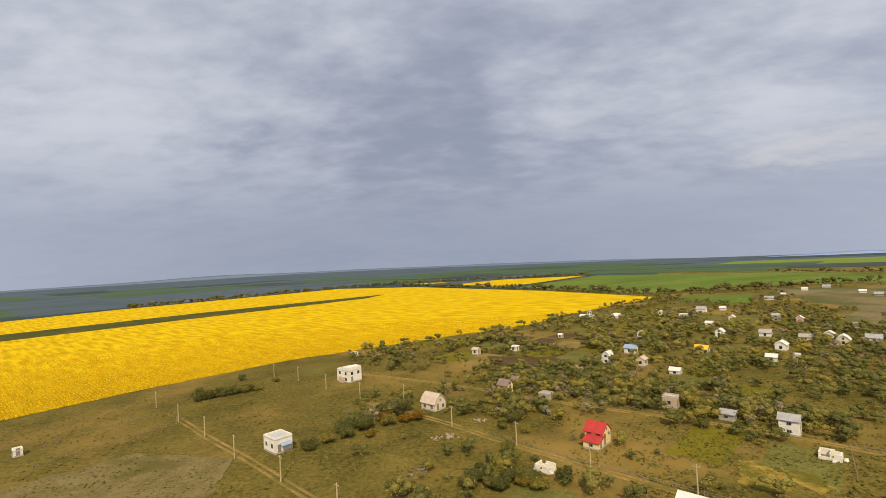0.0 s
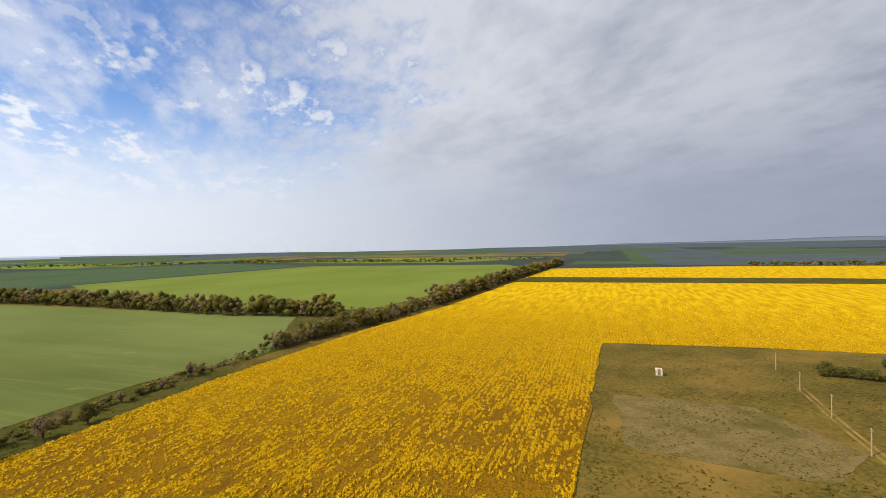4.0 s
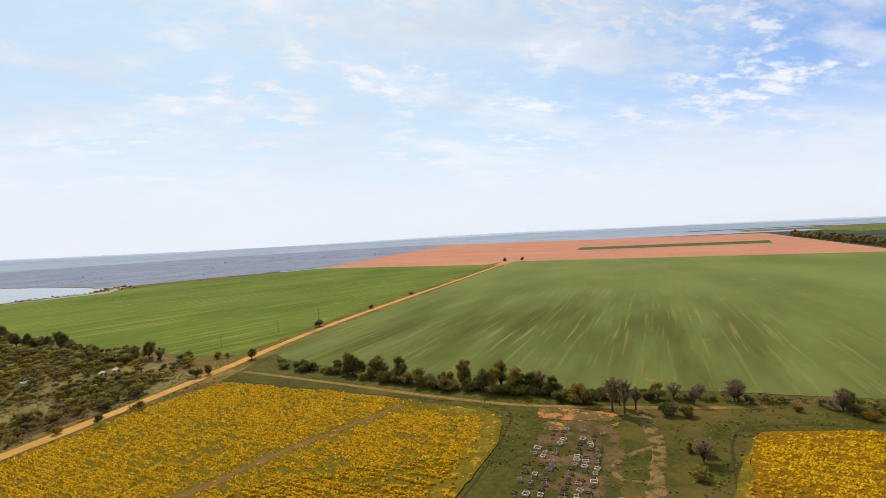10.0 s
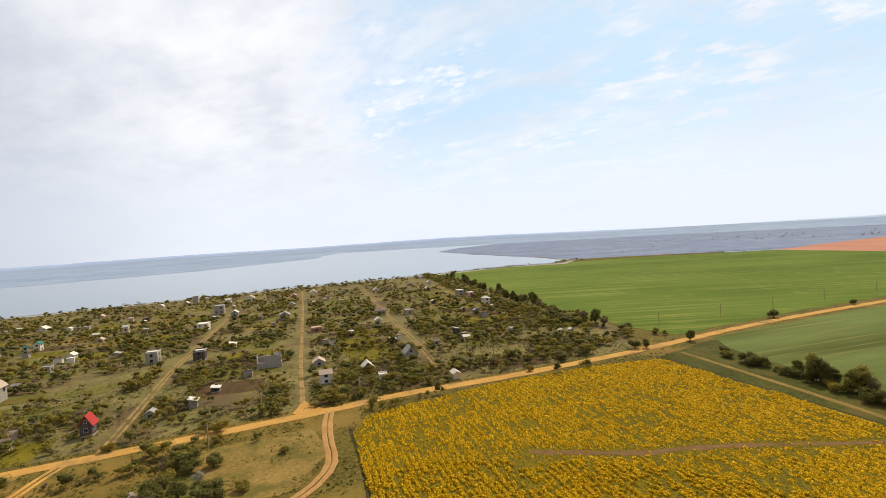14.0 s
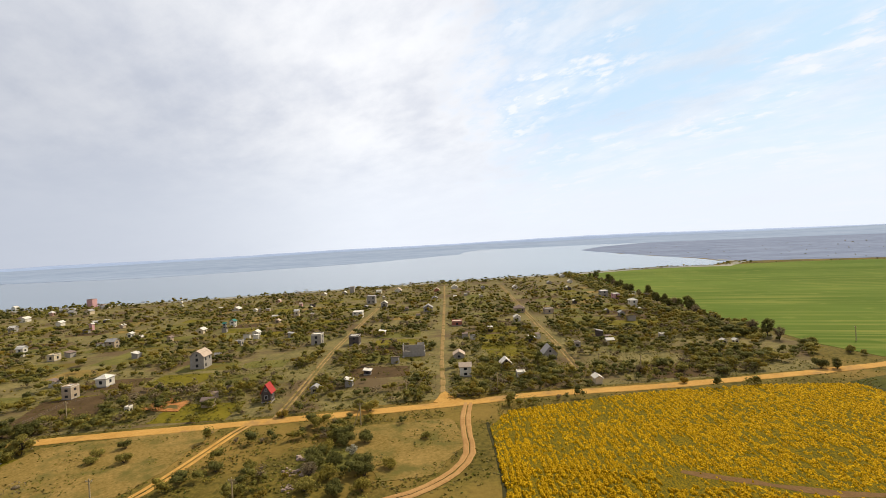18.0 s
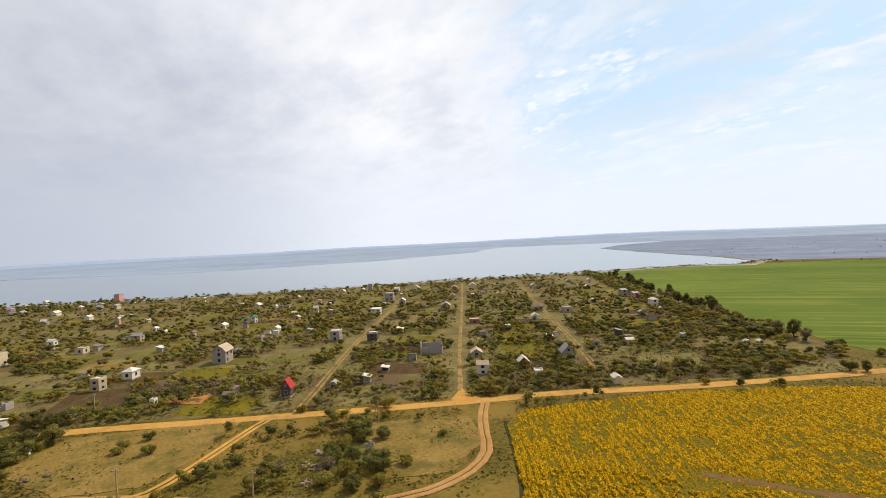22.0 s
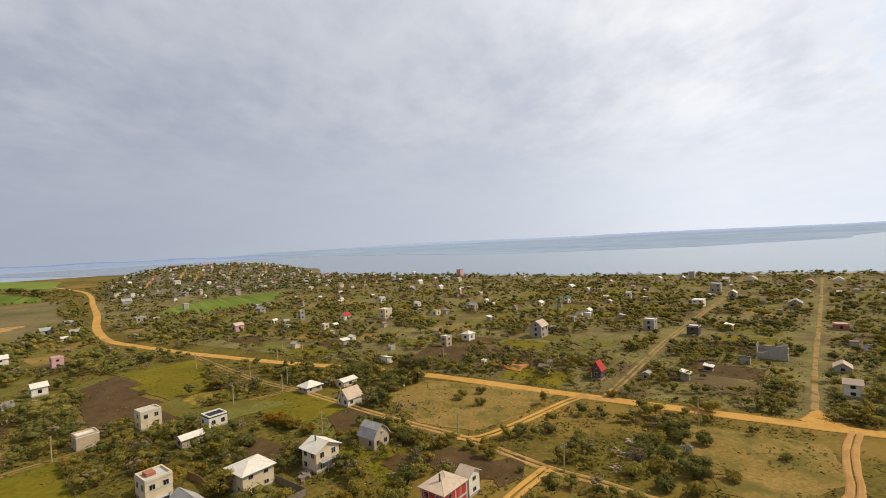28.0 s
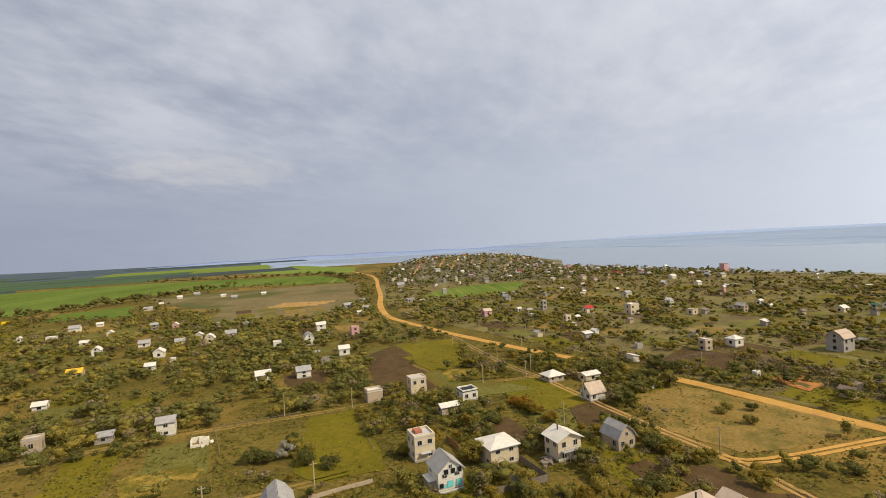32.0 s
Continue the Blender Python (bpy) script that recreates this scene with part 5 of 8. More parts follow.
house(91.2, 194.0, 3.9, 3.3, 1.7, label="low white cottage with a flat front", roof='gable', rise=1.0, wall='white', top='pale', turn=0, storeys=1, detail=1, openings=True)
house(122.8, 232.8, 5.6, 4.7, 1.8, label="cottage with a bright orange roof", roof='gable', rise=1.5, wall='cream', top='orange', turn=0, storeys=1, detail=1, openings=True)
house(149.7, 263.9, 4.7, 3.9, 3.8, label="white cottage with a curved gable", roof='gambrel', rise=1.8, wall='white', top='pale', turn=90, storeys=2, detail=1, openings=True)
house(192.4, 323.7, 3.9, 3.3, 3.0, label="white cottage with a pale sheet roof", roof='gable', rise=1.1, wall='white', top='pale', turn=90, storeys=1, detail=0, openings=True)
house(200.3, 376.4, 6.5, 5.4, 2.9, label="white cottage with a sheet roof", roof='gable', rise=1.8, wall='white', top='slate', turn=0, storeys=1, detail=0, openings=False)
house(220.3, 382.0, 4.1, 3.4, 2.1, label="white cottage with a pale sheet roof", roof='gable', rise=1.1, wall='white', top='pale', turn=0, storeys=1, detail=0, openings=False)
house(175.9, 356.3, 5.4, 4.5, 2.1, label="low white shed with a pale sheet roof", roof='flat', rise=0.0, wall='white', top='pale', turn=0, storeys=1, detail=0, openings=True, name='shed', category='shed')
house(165.9, 372.0, 2.6, 2.2, 3.0, label="white cottage with a pale sheet roof", roof='gable', rise=0.7, wall='white', top='pale', turn=90, storeys=1, detail=0, openings=True)
house(133.2, 374.6, 4.6, 3.8, 1.7, label="white cottage with a pale sheet roof", roof='gable', rise=1.3, wall='white', top='pale', turn=0, storeys=1, detail=0, openings=True)
house(105.0, 366.2, 2.2, 1.8, 2.2, label="white cottage with a pale sheet roof", roof='gable', rise=0.6, wall='white', top='pale', turn=0, storeys=1, detail=0, openings=True)
house(109.9, 361.7, 2.3, 1.9, 3.5, label="white cottage with a grey slate roof", roof='gable', rise=0.6, wall='white', top='slate', turn=90, storeys=1, detail=0, openings=True)
house(116.1, 288.1, 2.3, 1.9, 1.7, label="white shed with a pale sheet roof", roof='gable', rise=0.6, wall='white', top='pale', turn=0, storeys=1, detail=1, openings=True, name='shed', category='shed')
house(170.1, 311.1, 4.4, 3.6, 1.6, label="white cottage with a pale sheet roof", roof='gable', rise=1.2, wall='white', top='pale', turn=0, storeys=1, detail=0, openings=True)
house(174.1, 263.0, 5.5, 4.6, 2.5, label="long white cottage with a grey slate roof", roof='gable', rise=1.5, wall='white', top='slate', turn=0, storeys=1, detail=1, openings=True)
house(157.7, 227.4, 5.7, 4.7, 3.0, label="white cottage with a steep gable", roof='gable', rise=1.5, wall='white', top='pale', turn=90, storeys=1, detail=1, openings=True)
house(136.7, 203.6, 3.9, 3.4, 2.9, label="white cottage with a pale roof", roof='gable', rise=1.1, wall='white', top='pale', turn=0, storeys=1, detail=1, openings=True)
house(149.7, 206.8, 2.5, 2.1, 2.3, label="white cabin with a dark window", roof='flat', rise=0.0, wall='white', top='pale', turn=0, storeys=1, detail=1, openings=True, name='cabin', category='cabin')
house(184.4, 247.6, 5.1, 4.3, 2.0, label="yellow-walled cottage with a grey slate roof", roof='gable', rise=1.3, wall='yellow', top='slate', turn=0, storeys=1, detail=1, openings=True)
house(197.7, 248.7, 5.0, 4.2, 2.7, label="white cottage with a pale sheet roof", roof='gable', rise=1.3, wall='white', top='pale', turn=90, storeys=1, detail=1, openings=True)
house(190.8, 231.8, 6.0, 5.0, 2.7, label="cream cottage with a rounded gable", roof='gambrel', rise=2.3, wall='cream', top='pale', turn=90, storeys=1, detail=1, openings=True)
house(216.9, 316.1, 4.4, 3.6, 3.7, label="grey cottage with a grey slate roof", roof='gable', rise=1.2, wall='grey', top='slate', turn=0, storeys=2, detail=0, openings=True)
house(220.6, 299.8, 4.3, 3.5, 3.6, label="pinkish cottage with a pale sheet roof", roof='gable', rise=1.2, wall='pink', top='pale', turn=90, storeys=1, detail=0, openings=True)
house(233.2, 275.6, 3.1, 2.6, 2.4, label="grey cottage with a grey slate roof", roof='gable', rise=0.8, wall='grey', top='slate', turn=0, storeys=1, detail=0, openings=True)
house(205.4, 231.6, 6.0, 5.0, 2.9, label="white two-storey cottage with a grey slate roof", roof='gable', rise=1.6, wall='white', top='slate', turn=0, storeys=1, detail=1, openings=True)
house(235.1, 251.0, 3.7, 3.1, 2.8, label="grey cottage with a grey slate roof", roof='gable', rise=1.0, wall='grey', top='slate', turn=90, storeys=1, detail=0, openings=True)
house(209.4, 221.9, 2.8, 2.3, 1.6, label="white shed with a pale sheet roof", roof='gable', rise=0.8, wall='white', top='pale', turn=0, storeys=1, detail=1, openings=True, name='shed', category='shed')
house(137.9, 140.0, 5.3, 4.4, 2.9, label="white cottage with a pale sheet roof", roof='gable', rise=1.4, wall='white', top='pale', turn=0, storeys=1, detail=1, openings=True)
house(147.0, 128.2, 5.3, 4.5, 2.9, label="white cottage with two rows of windows", roof='gable', rise=1.4, wall='white', top='slate', turn=0, storeys=2, detail=1, openings=True)
house(188.1, 179.9, 4.0, 3.4, 3.0, label="white cottage with a pale sheet roof", roof='flat', rise=0.0, wall='white', top='pale', turn=0, storeys=1, detail=1, openings=True)
house(198.3, 168.1, 6.0, 5.0, 3.9, label="grey-white cottage with a mansard roof", roof='gambrel', rise=2.3, wall='white', top='slate', turn=90, storeys=2, detail=1, openings=True)
house(232.5, 187.4, 5.4, 4.5, 4.0, label="white two-storey cottage with a pale sheet roof", roof='gable', rise=1.4, wall='white', top='pale', turn=0, storeys=2, detail=1, openings=True)
house(181.7, 134.0, 4.7, 3.9, 3.3, label="white cottage with a porch", roof='gable', rise=1.3, wall='white', top='pale', turn=0, storeys=1, detail=1, openings=True)
house(167.7, 133.8, 3.5, 2.9, 2.3, label="roofless grey ruin with a flat concrete roof", roof='flat', rise=0.0, wall='grey', top='concrete', turn=0, storeys=1, detail=1, openings=True, name='ruin', category='ruin')
house(225.3, 157.8, 4.4, 3.6, 4.4, label="red and white two-storey house", roof='flat', rise=0.0, wall='pink', top='pinkish', turn=0, storeys=2, detail=1, openings=True)
house(322.6, 231.7, 6.2, 5.2, 2.7, label="grey cottage with a grey slate roof", roof='gable', rise=1.7, wall='grey', top='slate', turn=0, storeys=1, detail=0, openings=True)
house(360.5, 242.7, 4.7, 3.9, 1.9, label="grey cottage with a grey slate roof", roof='gable', rise=1.3, wall='grey', top='slate', turn=0, storeys=1, detail=0, openings=False)
house(318.1, 211.2, 5.3, 4.5, 1.6, label="white cottage with a grey slate roof", roof='gable', rise=1.4, wall='white', top='slate', turn=0, storeys=1, detail=0, openings=True)
house(290.3, 198.4, 3.3, 2.8, 2.4, label="white cottage with a pale sheet roof", roof='gable', rise=0.8, wall='white', top='pale', turn=0, storeys=1, detail=0, openings=True)
house(165.5, 34.8, 6.0, 5.0, 2.2, label="pale cottage with a hipped sheet roof", roof='hip', rise=1.3, wall='shell', top='pale', turn=0, storeys=1, detail=2, over=0.5)
house(169.5, 23.0, 6.0, 4.2, 2.0, label="long pale cottage with a low roof", roof='gable', rise=0.7, wall='cream', top='pale', turn=0, storeys=1, detail=1)
house(149.5, 19.5, 5.6, 4.8, 2.6, label="white cottage with a steep tan roof", roof='gable', rise=2.5, wall='white', top='pinkish', turn=0, storeys=1, detail=2)
house(230.5, -28.3, 5.0, 4.2, 3.5, label="white cottage with a hipped roof", roof='hip', rise=1.1, wall='white', top='pale', turn=0, storeys=1, detail=1, openings=True)
house(221.0, -16.7, 4.1, 3.4, 4.4, label="shell-stone cottage with a pale roof", roof='flat', rise=0.0, wall='shell', top='pale', turn=0, storeys=2, detail=1, openings=True)
house(229.8, -63.4, 7.1, 6.0, 5.2, label="grey two-storey house with a mansard roof", roof='gambrel', rise=2.7, wall='grey', top='pinkish', turn=0, storeys=2, detail=1, openings=True)
house(184.1, -28.4, 1.9, 1.6, 1.6, label="low white shed with a pale sheet roof", roof='flat', rise=0.0, wall='white', top='pale', turn=0, storeys=1, detail=1, openings=True, name='shed', category='shed')
house(219.5, 8.9, 3.1, 2.6, 2.4, label="roofless dark ruin with a brown roof", roof='flat', rise=0.0, wall='grey', top='brown', turn=0, storeys=1, detail=1, openings=True, name='ruin', category='ruin')
house(311.7, 15.2, 6.5, 5.4, 6.0, label="flat-roofed house on posts", roof='flat', rise=0.0, wall='cream', top='pale', turn=0, storeys=2, detail=1, openings=True)
house(312.9, -17.9, 4.5, 3.7, 2.8, label="low pale cottage with a grey slate roof", roof='flat', rise=0.0, wall='cream', top='slate', turn=0, storeys=1, detail=1, openings=True)
house(344.4, -6.5, 3.8, 3.2, 4.2, label="white cottage with a rounded gable", roof='gambrel', rise=1.4, wall='white', top='pale', turn=90, storeys=2, detail=0, openings=True)
house(324.0, -44.2, 5.0, 4.2, 4.0, label="shell-stone cottage with a gable", roof='gable', rise=1.3, wall='shell', top='slate', turn=90, storeys=2, detail=1, openings=True)
house(351.5, -57.6, 3.1, 2.6, 3.1, label="white A-frame hut with a pale sheet roof", roof='gable', rise=0.8, wall='white', top='pale', turn=0, storeys=1, detail=0, openings=True, name='hut', category='hut')
house(393.1, 21.9, 5.5, 4.5, 3.5, label="white cottage with a grey slate roof", roof='gable', rise=1.4, wall='white', top='slate', turn=0, storeys=1, detail=0, openings=True)
house(328.0, -91.9, 5.1, 4.3, 2.4, label="cream cottage with a pale sheet roof", roof='gable', rise=1.3, wall='cream', top='pale', turn=0, storeys=1, detail=0, openings=True)
house(334.5, -113.7, 3.8, 3.2, 4.1, label="cottage with a green roof", roof='gable', rise=1.0, wall='white', top='green', turn=0, storeys=2, detail=0, openings=True)
house(517.8, -128.4, 2.4, 2.0, 4.2, label="white cottage with a pale sheet roof", roof='gable', rise=0.7, wall='white', top='pale', turn=0, storeys=2, detail=0, openings=False)
house(541.7, -13.7, 6.0, 5.0, 2.9, label="long white cottage with a pale sheet roof", roof='gable', rise=1.6, wall='white', top='pale', turn=0, storeys=1, detail=0, openings=False)
house(475.5, -32.3, 4.7, 3.9, 2.7, label="white cottage with a pale sheet roof", roof='gable', rise=1.3, wall='white', top='pale', turn=0, storeys=1, detail=0, openings=False)
house(418.9, -45.7, 2.4, 2.0, 4.7, label="pinkish cottage with a pale sheet roof", roof='gable', rise=0.7, wall='pink', top='pale', turn=0, storeys=2, detail=0, openings=False)
house(474.4, -5.0, 4.6, 3.8, 3.1, label="grey cottage with a pale sheet roof", roof='gable', rise=1.3, wall='grey', top='pale', turn=90, storeys=1, detail=0, openings=False)
house(619.5, -68.9, 7.1, 5.9, 8.8, label="dark pink tower house", roof='flat', rise=0.0, wall='pink', top='brown', turn=0, storeys=2, detail=0, openings=False)
house(699.3, -10.0, 4.9, 4.0, 2.5, label="white cottage with a pale sheet roof", roof='gable', rise=1.3, wall='white', top='pale', turn=0, storeys=1, detail=0, openings=False)
house(649.8, 7.6, 3.6, 3.0, 5.0, label="white cottage with a pale sheet roof", roof='gable', rise=0.9, wall='white', top='pale', turn=90, storeys=2, detail=0, openings=False)
house(294.3, 102.6, 5.3, 4.5, 3.7, label="pink two-storey house with a faded tan roof", roof='gable', rise=1.4, wall='pink', top='pinkish', turn=0, storeys=1, detail=1, openings=True)
house(366.4, 110.3, 5.6, 4.7, 4.0, label="grey cottage with a gable", roof='gable', rise=1.5, wall='grey', top='slate', turn=90, storeys=2, detail=0, openings=True)
house(308.5, 77.9, 3.5, 2.9, 2.5, label="white cottage with a grey slate roof", roof='gable', rise=0.9, wall='white', top='slate', turn=0, storeys=1, detail=1, openings=True)
house(314.5, 86.5, 2.8, 2.3, 2.3, label="white cottage with a pale sheet roof", roof='gable', rise=0.8, wall='white', top='pale', turn=0, storeys=1, detail=1, openings=True)
house(325.6, 71.9, 3.3, 2.7, 6.0, label="tall grey shell of a house", roof='flat', rise=0.0, wall='grey', top='slate', turn=0, storeys=2, detail=0, openings=True)
house(416.3, 92.1, 4.1, 3.4, 2.0, label="white cottage with a pale sheet roof", roof='gable', rise=1.1, wall='white', top='pale', turn=0, storeys=1, detail=0, openings=False)
house(395.5, 98.7, 2.9, 2.4, 2.2, label="grey cottage with a grey slate roof", roof='gable', rise=0.8, wall='grey', top='slate', turn=90, storeys=1, detail=0, openings=True)
house(273.4, 47.5, 3.4, 2.9, 4.5, label="white-roofed unfinished house with a pale sheet roof", roof='flat', rise=0.0, wall='cream', top='pale', turn=0, storeys=2, detail=1, openings=True)
house(289.9, 44.6, 2.9, 2.4, 1.6, label="cream cottage with a pale sheet roof", roof='gable', rise=0.8, wall='cream', top='pale', turn=0, storeys=1, detail=1, openings=True)
house(314.0, 41.3, 5.3, 4.4, 3.2, label="white cottage with a red roof", roof='gable', rise=1.4, wall='white', top='red', turn=0, storeys=1, detail=1, openings=True)
house(416.0, 186.6, 3.9, 3.3, 4.9, label="unfinished tower house with a flat concrete roof", roof='flat', rise=0.0, wall='grey', top='concrete', turn=0, storeys=2, detail=0, openings=False)
house(355.9, 191.4, 6.6, 5.5, 3.5, label="long grey cottage with a grey slate roof", roof='flat', rise=0.0, wall='grey', top='slate', turn=0, storeys=1, detail=0, openings=True)
house(355.8, 180.5, 3.5, 2.9, 2.0, label="grey cottage with a grey slate roof", roof='gable', rise=0.9, wall='grey', top='slate', turn=0, storeys=1, detail=0, openings=True)
house(487.1, 274.1, 8.3, 6.9, 2.9, label="grey cottage with a grey slate roof", roof='gable', rise=2.2, wall='grey', top='slate', turn=0, storeys=1, detail=0, openings=False)
house(426.6, 239.2, 4.8, 4.0, 2.3, label="grey cottage with a grey slate roof", roof='gable', rise=1.3, wall='grey', top='slate', turn=90, storeys=1, detail=0, openings=False)
house(618.5, 248.2, 4.3, 3.5, 2.5, label="white cottage with a pale sheet roof", roof='gable', rise=1.2, wall='white', top='pale', turn=0, storeys=1, detail=0, openings=False)
house(540.0, 189.3, 4.0, 3.4, 2.1, label="grey cottage with a pale sheet roof", roof='gable', rise=1.1, wall='grey', top='pale', turn=0, storeys=1, detail=0, openings=False)
house(625.5, 289.6, 7.0, 5.8, 3.2, label="white cottage with a grey slate roof", roof='gable', rise=1.8, wall='white', top='slate', turn=0, storeys=1, detail=0, openings=False)
house(512.4, 211.0, 3.9, 3.3, 1.6, label="white cottage with a pale sheet roof", roof='gable', rise=1.1, wall='white', top='pale', turn=0, storeys=1, detail=0, openings=False)
house(478.2, 66.9, 4.6, 3.9, 1.6, label="pinkish cottage with a faded tan roof", roof='gable', rise=1.3, wall='pink', top='pinkish', turn=0, storeys=1, detail=0, openings=False)
house(445.1, 81.0, 3.1, 2.6, 1.7, label="white cottage with a pale sheet roof", roof='gable', rise=0.8, wall='white', top='pale', turn=0, storeys=1, detail=0, openings=False)
house(722.0, 120.3, 7.1, 5.9, 5.2, label="red tower house with a red roof", roof='flat', rise=0.0, wall='pink', top='red', turn=0, storeys=2, detail=0, openings=False)
house(414.5, 520.9, 6.7, 5.6, 1.9, label="grey cottage with a grey slate roof", roof='gable', rise=1.8, wall='grey', top='slate', turn=0, storeys=1, detail=0, openings=False)
house(396.8, 455.8, 5.3, 4.4, 1.9, label="white cottage with a pale sheet roof", roof='gable', rise=1.4, wall='white', top='pale', turn=0, storeys=1, detail=0, openings=False)
house(386.3, 427.4, 6.1, 5.1, 1.6, label="grey cottage with a grey slate roof", roof='gable', rise=1.6, wall='grey', top='slate', turn=0, storeys=1, detail=0, openings=False)
house(380.8, 507.7, 5.3, 4.4, 2.1, label="white cottage with a pale sheet roof", roof='gable', rise=1.4, wall='white', top='pale', turn=0, storeys=1, detail=0, openings=False)
house(296.0, 438.6, 6.8, 5.6, 1.6, label="white cottage with a grey slate roof", roof='gable', rise=1.8, wall='white', top='slate', turn=0, storeys=1, detail=0, openings=False)
house(328.9, 466.6, 3.7, 3.1, 1.7, label="white cottage with a pale sheet roof", roof='gable', rise=1.0, wall='white', top='pale', turn=0, storeys=1, detail=0, openings=False)
house(419.6, 417.6, 5.1, 4.3, 1.6, label="white shed with a pale sheet roof", roof='gable', rise=1.3, wall='white', top='pale', turn=0, storeys=1, detail=0, openings=False, name='shed', category='shed')
house(157.3, -63.3, 3.6, 3.0, 3.6, label="dark timber house with a bright red gabled roof", roof='gable', rise=2.5, wall='dark', top='red', turn=0, storeys=1, detail=2, openings=True)
house(153.8, -78.7, 2.9, 2.5, 1.8, label="small grey cottage by the lane", roof='gable', rise=0.8, wall='grey', top='slate', turn=0, storeys=1, detail=1, openings=True)
house(230.3, -120.5, 6.1, 5.1, 5.0, label="white-roofed cottage with a balcony", roof='flat', rise=0.0, wall='grey', top='pale', turn=0, storeys=2, detail=1, openings=True)
house(211.6, -131.6, 5.8, 4.9, 4.4, label="white-roofed cottage with a pale sheet roof", roof='flat', rise=0.0, wall='dark', top='pale', turn=0, storeys=2, detail=1, openings=True)
house(167.3, -134.4, 5.0, 9.8, 5.2, label="long roofless ruin of dark stone", roof='flat', rise=0.0, wall='grey', top='brown', turn=0, storeys=2, detail=1, openings=True, name='ruin', category='ruin')
house(158.2, -103.4, 3.2, 2.6, 1.6, label="shed with a white sheet roof", roof='shed', rise=0.4, wall='dark', top='pale', turn=0, storeys=1, detail=1, openings=True, name='shed', category='shed')
house(126.0, -125.2, 4.2, 3.4, 3.8, label="white cottage with a faded tan roof", roof='gable', rise=1.1, wall='white', top='pinkish', turn=90, storeys=2, detail=1, openings=True)
house(148.3, -143.9, 5.3, 4.5, 1.6, label="grey cottage with a low roof", roof='gable', rise=1.4, wall='grey', top='pinkish', turn=0, storeys=1, detail=1, openings=True)
house(122.6, -144.4, 4.8, 4.0, 1.6, label="A-frame hut with a white roof", roof='gable', rise=1.8, wall='dark', top='pale', turn=0, storeys=1, detail=1, openings=True, name='hut', category='hut')
house(109.0, -136.6, 3.7, 3.0, 1.6, label="low white shed with a pale sheet roof", roof='flat', rise=0.0, wall='white', top='pale', turn=0, storeys=1, detail=1, openings=True, name='shed', category='shed')
house(115.8, -164.0, 6.1, 5.1, 2.9, label="grey house with a steep slate roof", roof='gable', rise=2.7, wall='grey', top='slate', turn=0, storeys=1, detail=1, openings=True)
house(205.2, -258.7, 7.9, 6.6, 3.1, label="cottage with a brown pitched roof", roof='hip', rise=1.7, wall='shell', top='brown', turn=0, storeys=1, detail=1, openings=True)
house(184.1, -229.5, 4.4, 3.7, 2.6, label="white cabin below a brown-roofed house", roof='gable', rise=1.2, wall='white', top='pale', turn=0, storeys=1, detail=1, openings=True, name='cabin', category='cabin')
house(205.8, -199.4, 7.3, 6.0, 2.4, label="low brick cottage with a faded tan roof", roof='flat', rise=0.0, wall='brick', top='pinkish', turn=0, storeys=1, detail=1, openings=True)
house(266.5, -229.5, 8.0, 6.6, 3.0, label="grey A-frame cottage with a grey slate roof", roof='gable', rise=2.1, wall='grey', top='slate', turn=0, storeys=1, detail=0, openings=True)
house(290.0, -184.2, 8.0, 6.6, 4.2, label="white cottage by the lane", roof='flat', rise=0.0, wall='white', top='pale', turn=0, storeys=2, detail=0, openings=True)
house(318.5, -227.6, 5.9, 4.9, 3.4, label="grey cottage with white trim", roof='gable', rise=1.6, wall='grey', top='pale', turn=0, storeys=1, detail=0, openings=True)
house(348.6, -235.8, 8.5, 7.1, 6.6, label="grey two-storey cottage with a grey slate roof", roof='flat', rise=0.0, wall='grey', top='slate', turn=0, storeys=2, detail=0, openings=True)
house(400.1, -280.0, 4.8, 3.9, 4.0, label="white A-frame hut with a pale sheet roof", roof='gable', rise=1.3, wall='white', top='pale', turn=90, storeys=2, detail=0, openings=False, name='hut', category='hut')
house(394.9, -300.4, 8.6, 7.1, 3.2, label="white cottage with a faded tan roof", roof='gable', rise=2.3, wall='white', top='pinkish', turn=0, storeys=1, detail=0, openings=False)
house(444.9, -276.7, 5.5, 4.6, 7.5, label="grey tower of shell stone", roof='flat', rise=0.0, wall='grey', top='concrete', turn=0, storeys=2, detail=0, openings=False)
house(443.2, -265.9, 5.5, 4.5, 2.4, label="grey cottage with a pale sheet roof", roof='gable', rise=1.4, wall='grey', top='pale', turn=0, storeys=1, detail=0, openings=False)
house(458.0, -250.4, 5.3, 4.5, 1.6, label="cream cottage with a pale sheet roof", roof='gable', rise=1.4, wall='cream', top='pale', turn=0, storeys=1, detail=0, openings=False)
house(310.9, -275.8, 5.2, 4.4, 2.4, label="grey cottage with a grey slate roof", roof='gable', rise=1.4, wall='grey', top='slate', turn=0, storeys=1, detail=0, openings=True)
house(366.3, -328.2, 6.2, 5.2, 2.0, label="orange-walled cottage with a faded tan roof", roof='gable', rise=1.7, wall='brick', top='pinkish', turn=0, storeys=1, detail=0, openings=False)
house(370.6, -358.2, 7.6, 6.3, 1.8, label="white cottage with a pale sheet roof", roof='gable', rise=2.0, wall='white', top='pale', turn=0, storeys=1, detail=0, openings=False)
house(331.8, -361.2, 4.9, 4.0, 2.3, label="grey cottage with a grey slate roof", roof='gable', rise=1.3, wall='grey', top='slate', turn=0, storeys=1, detail=0, openings=False)
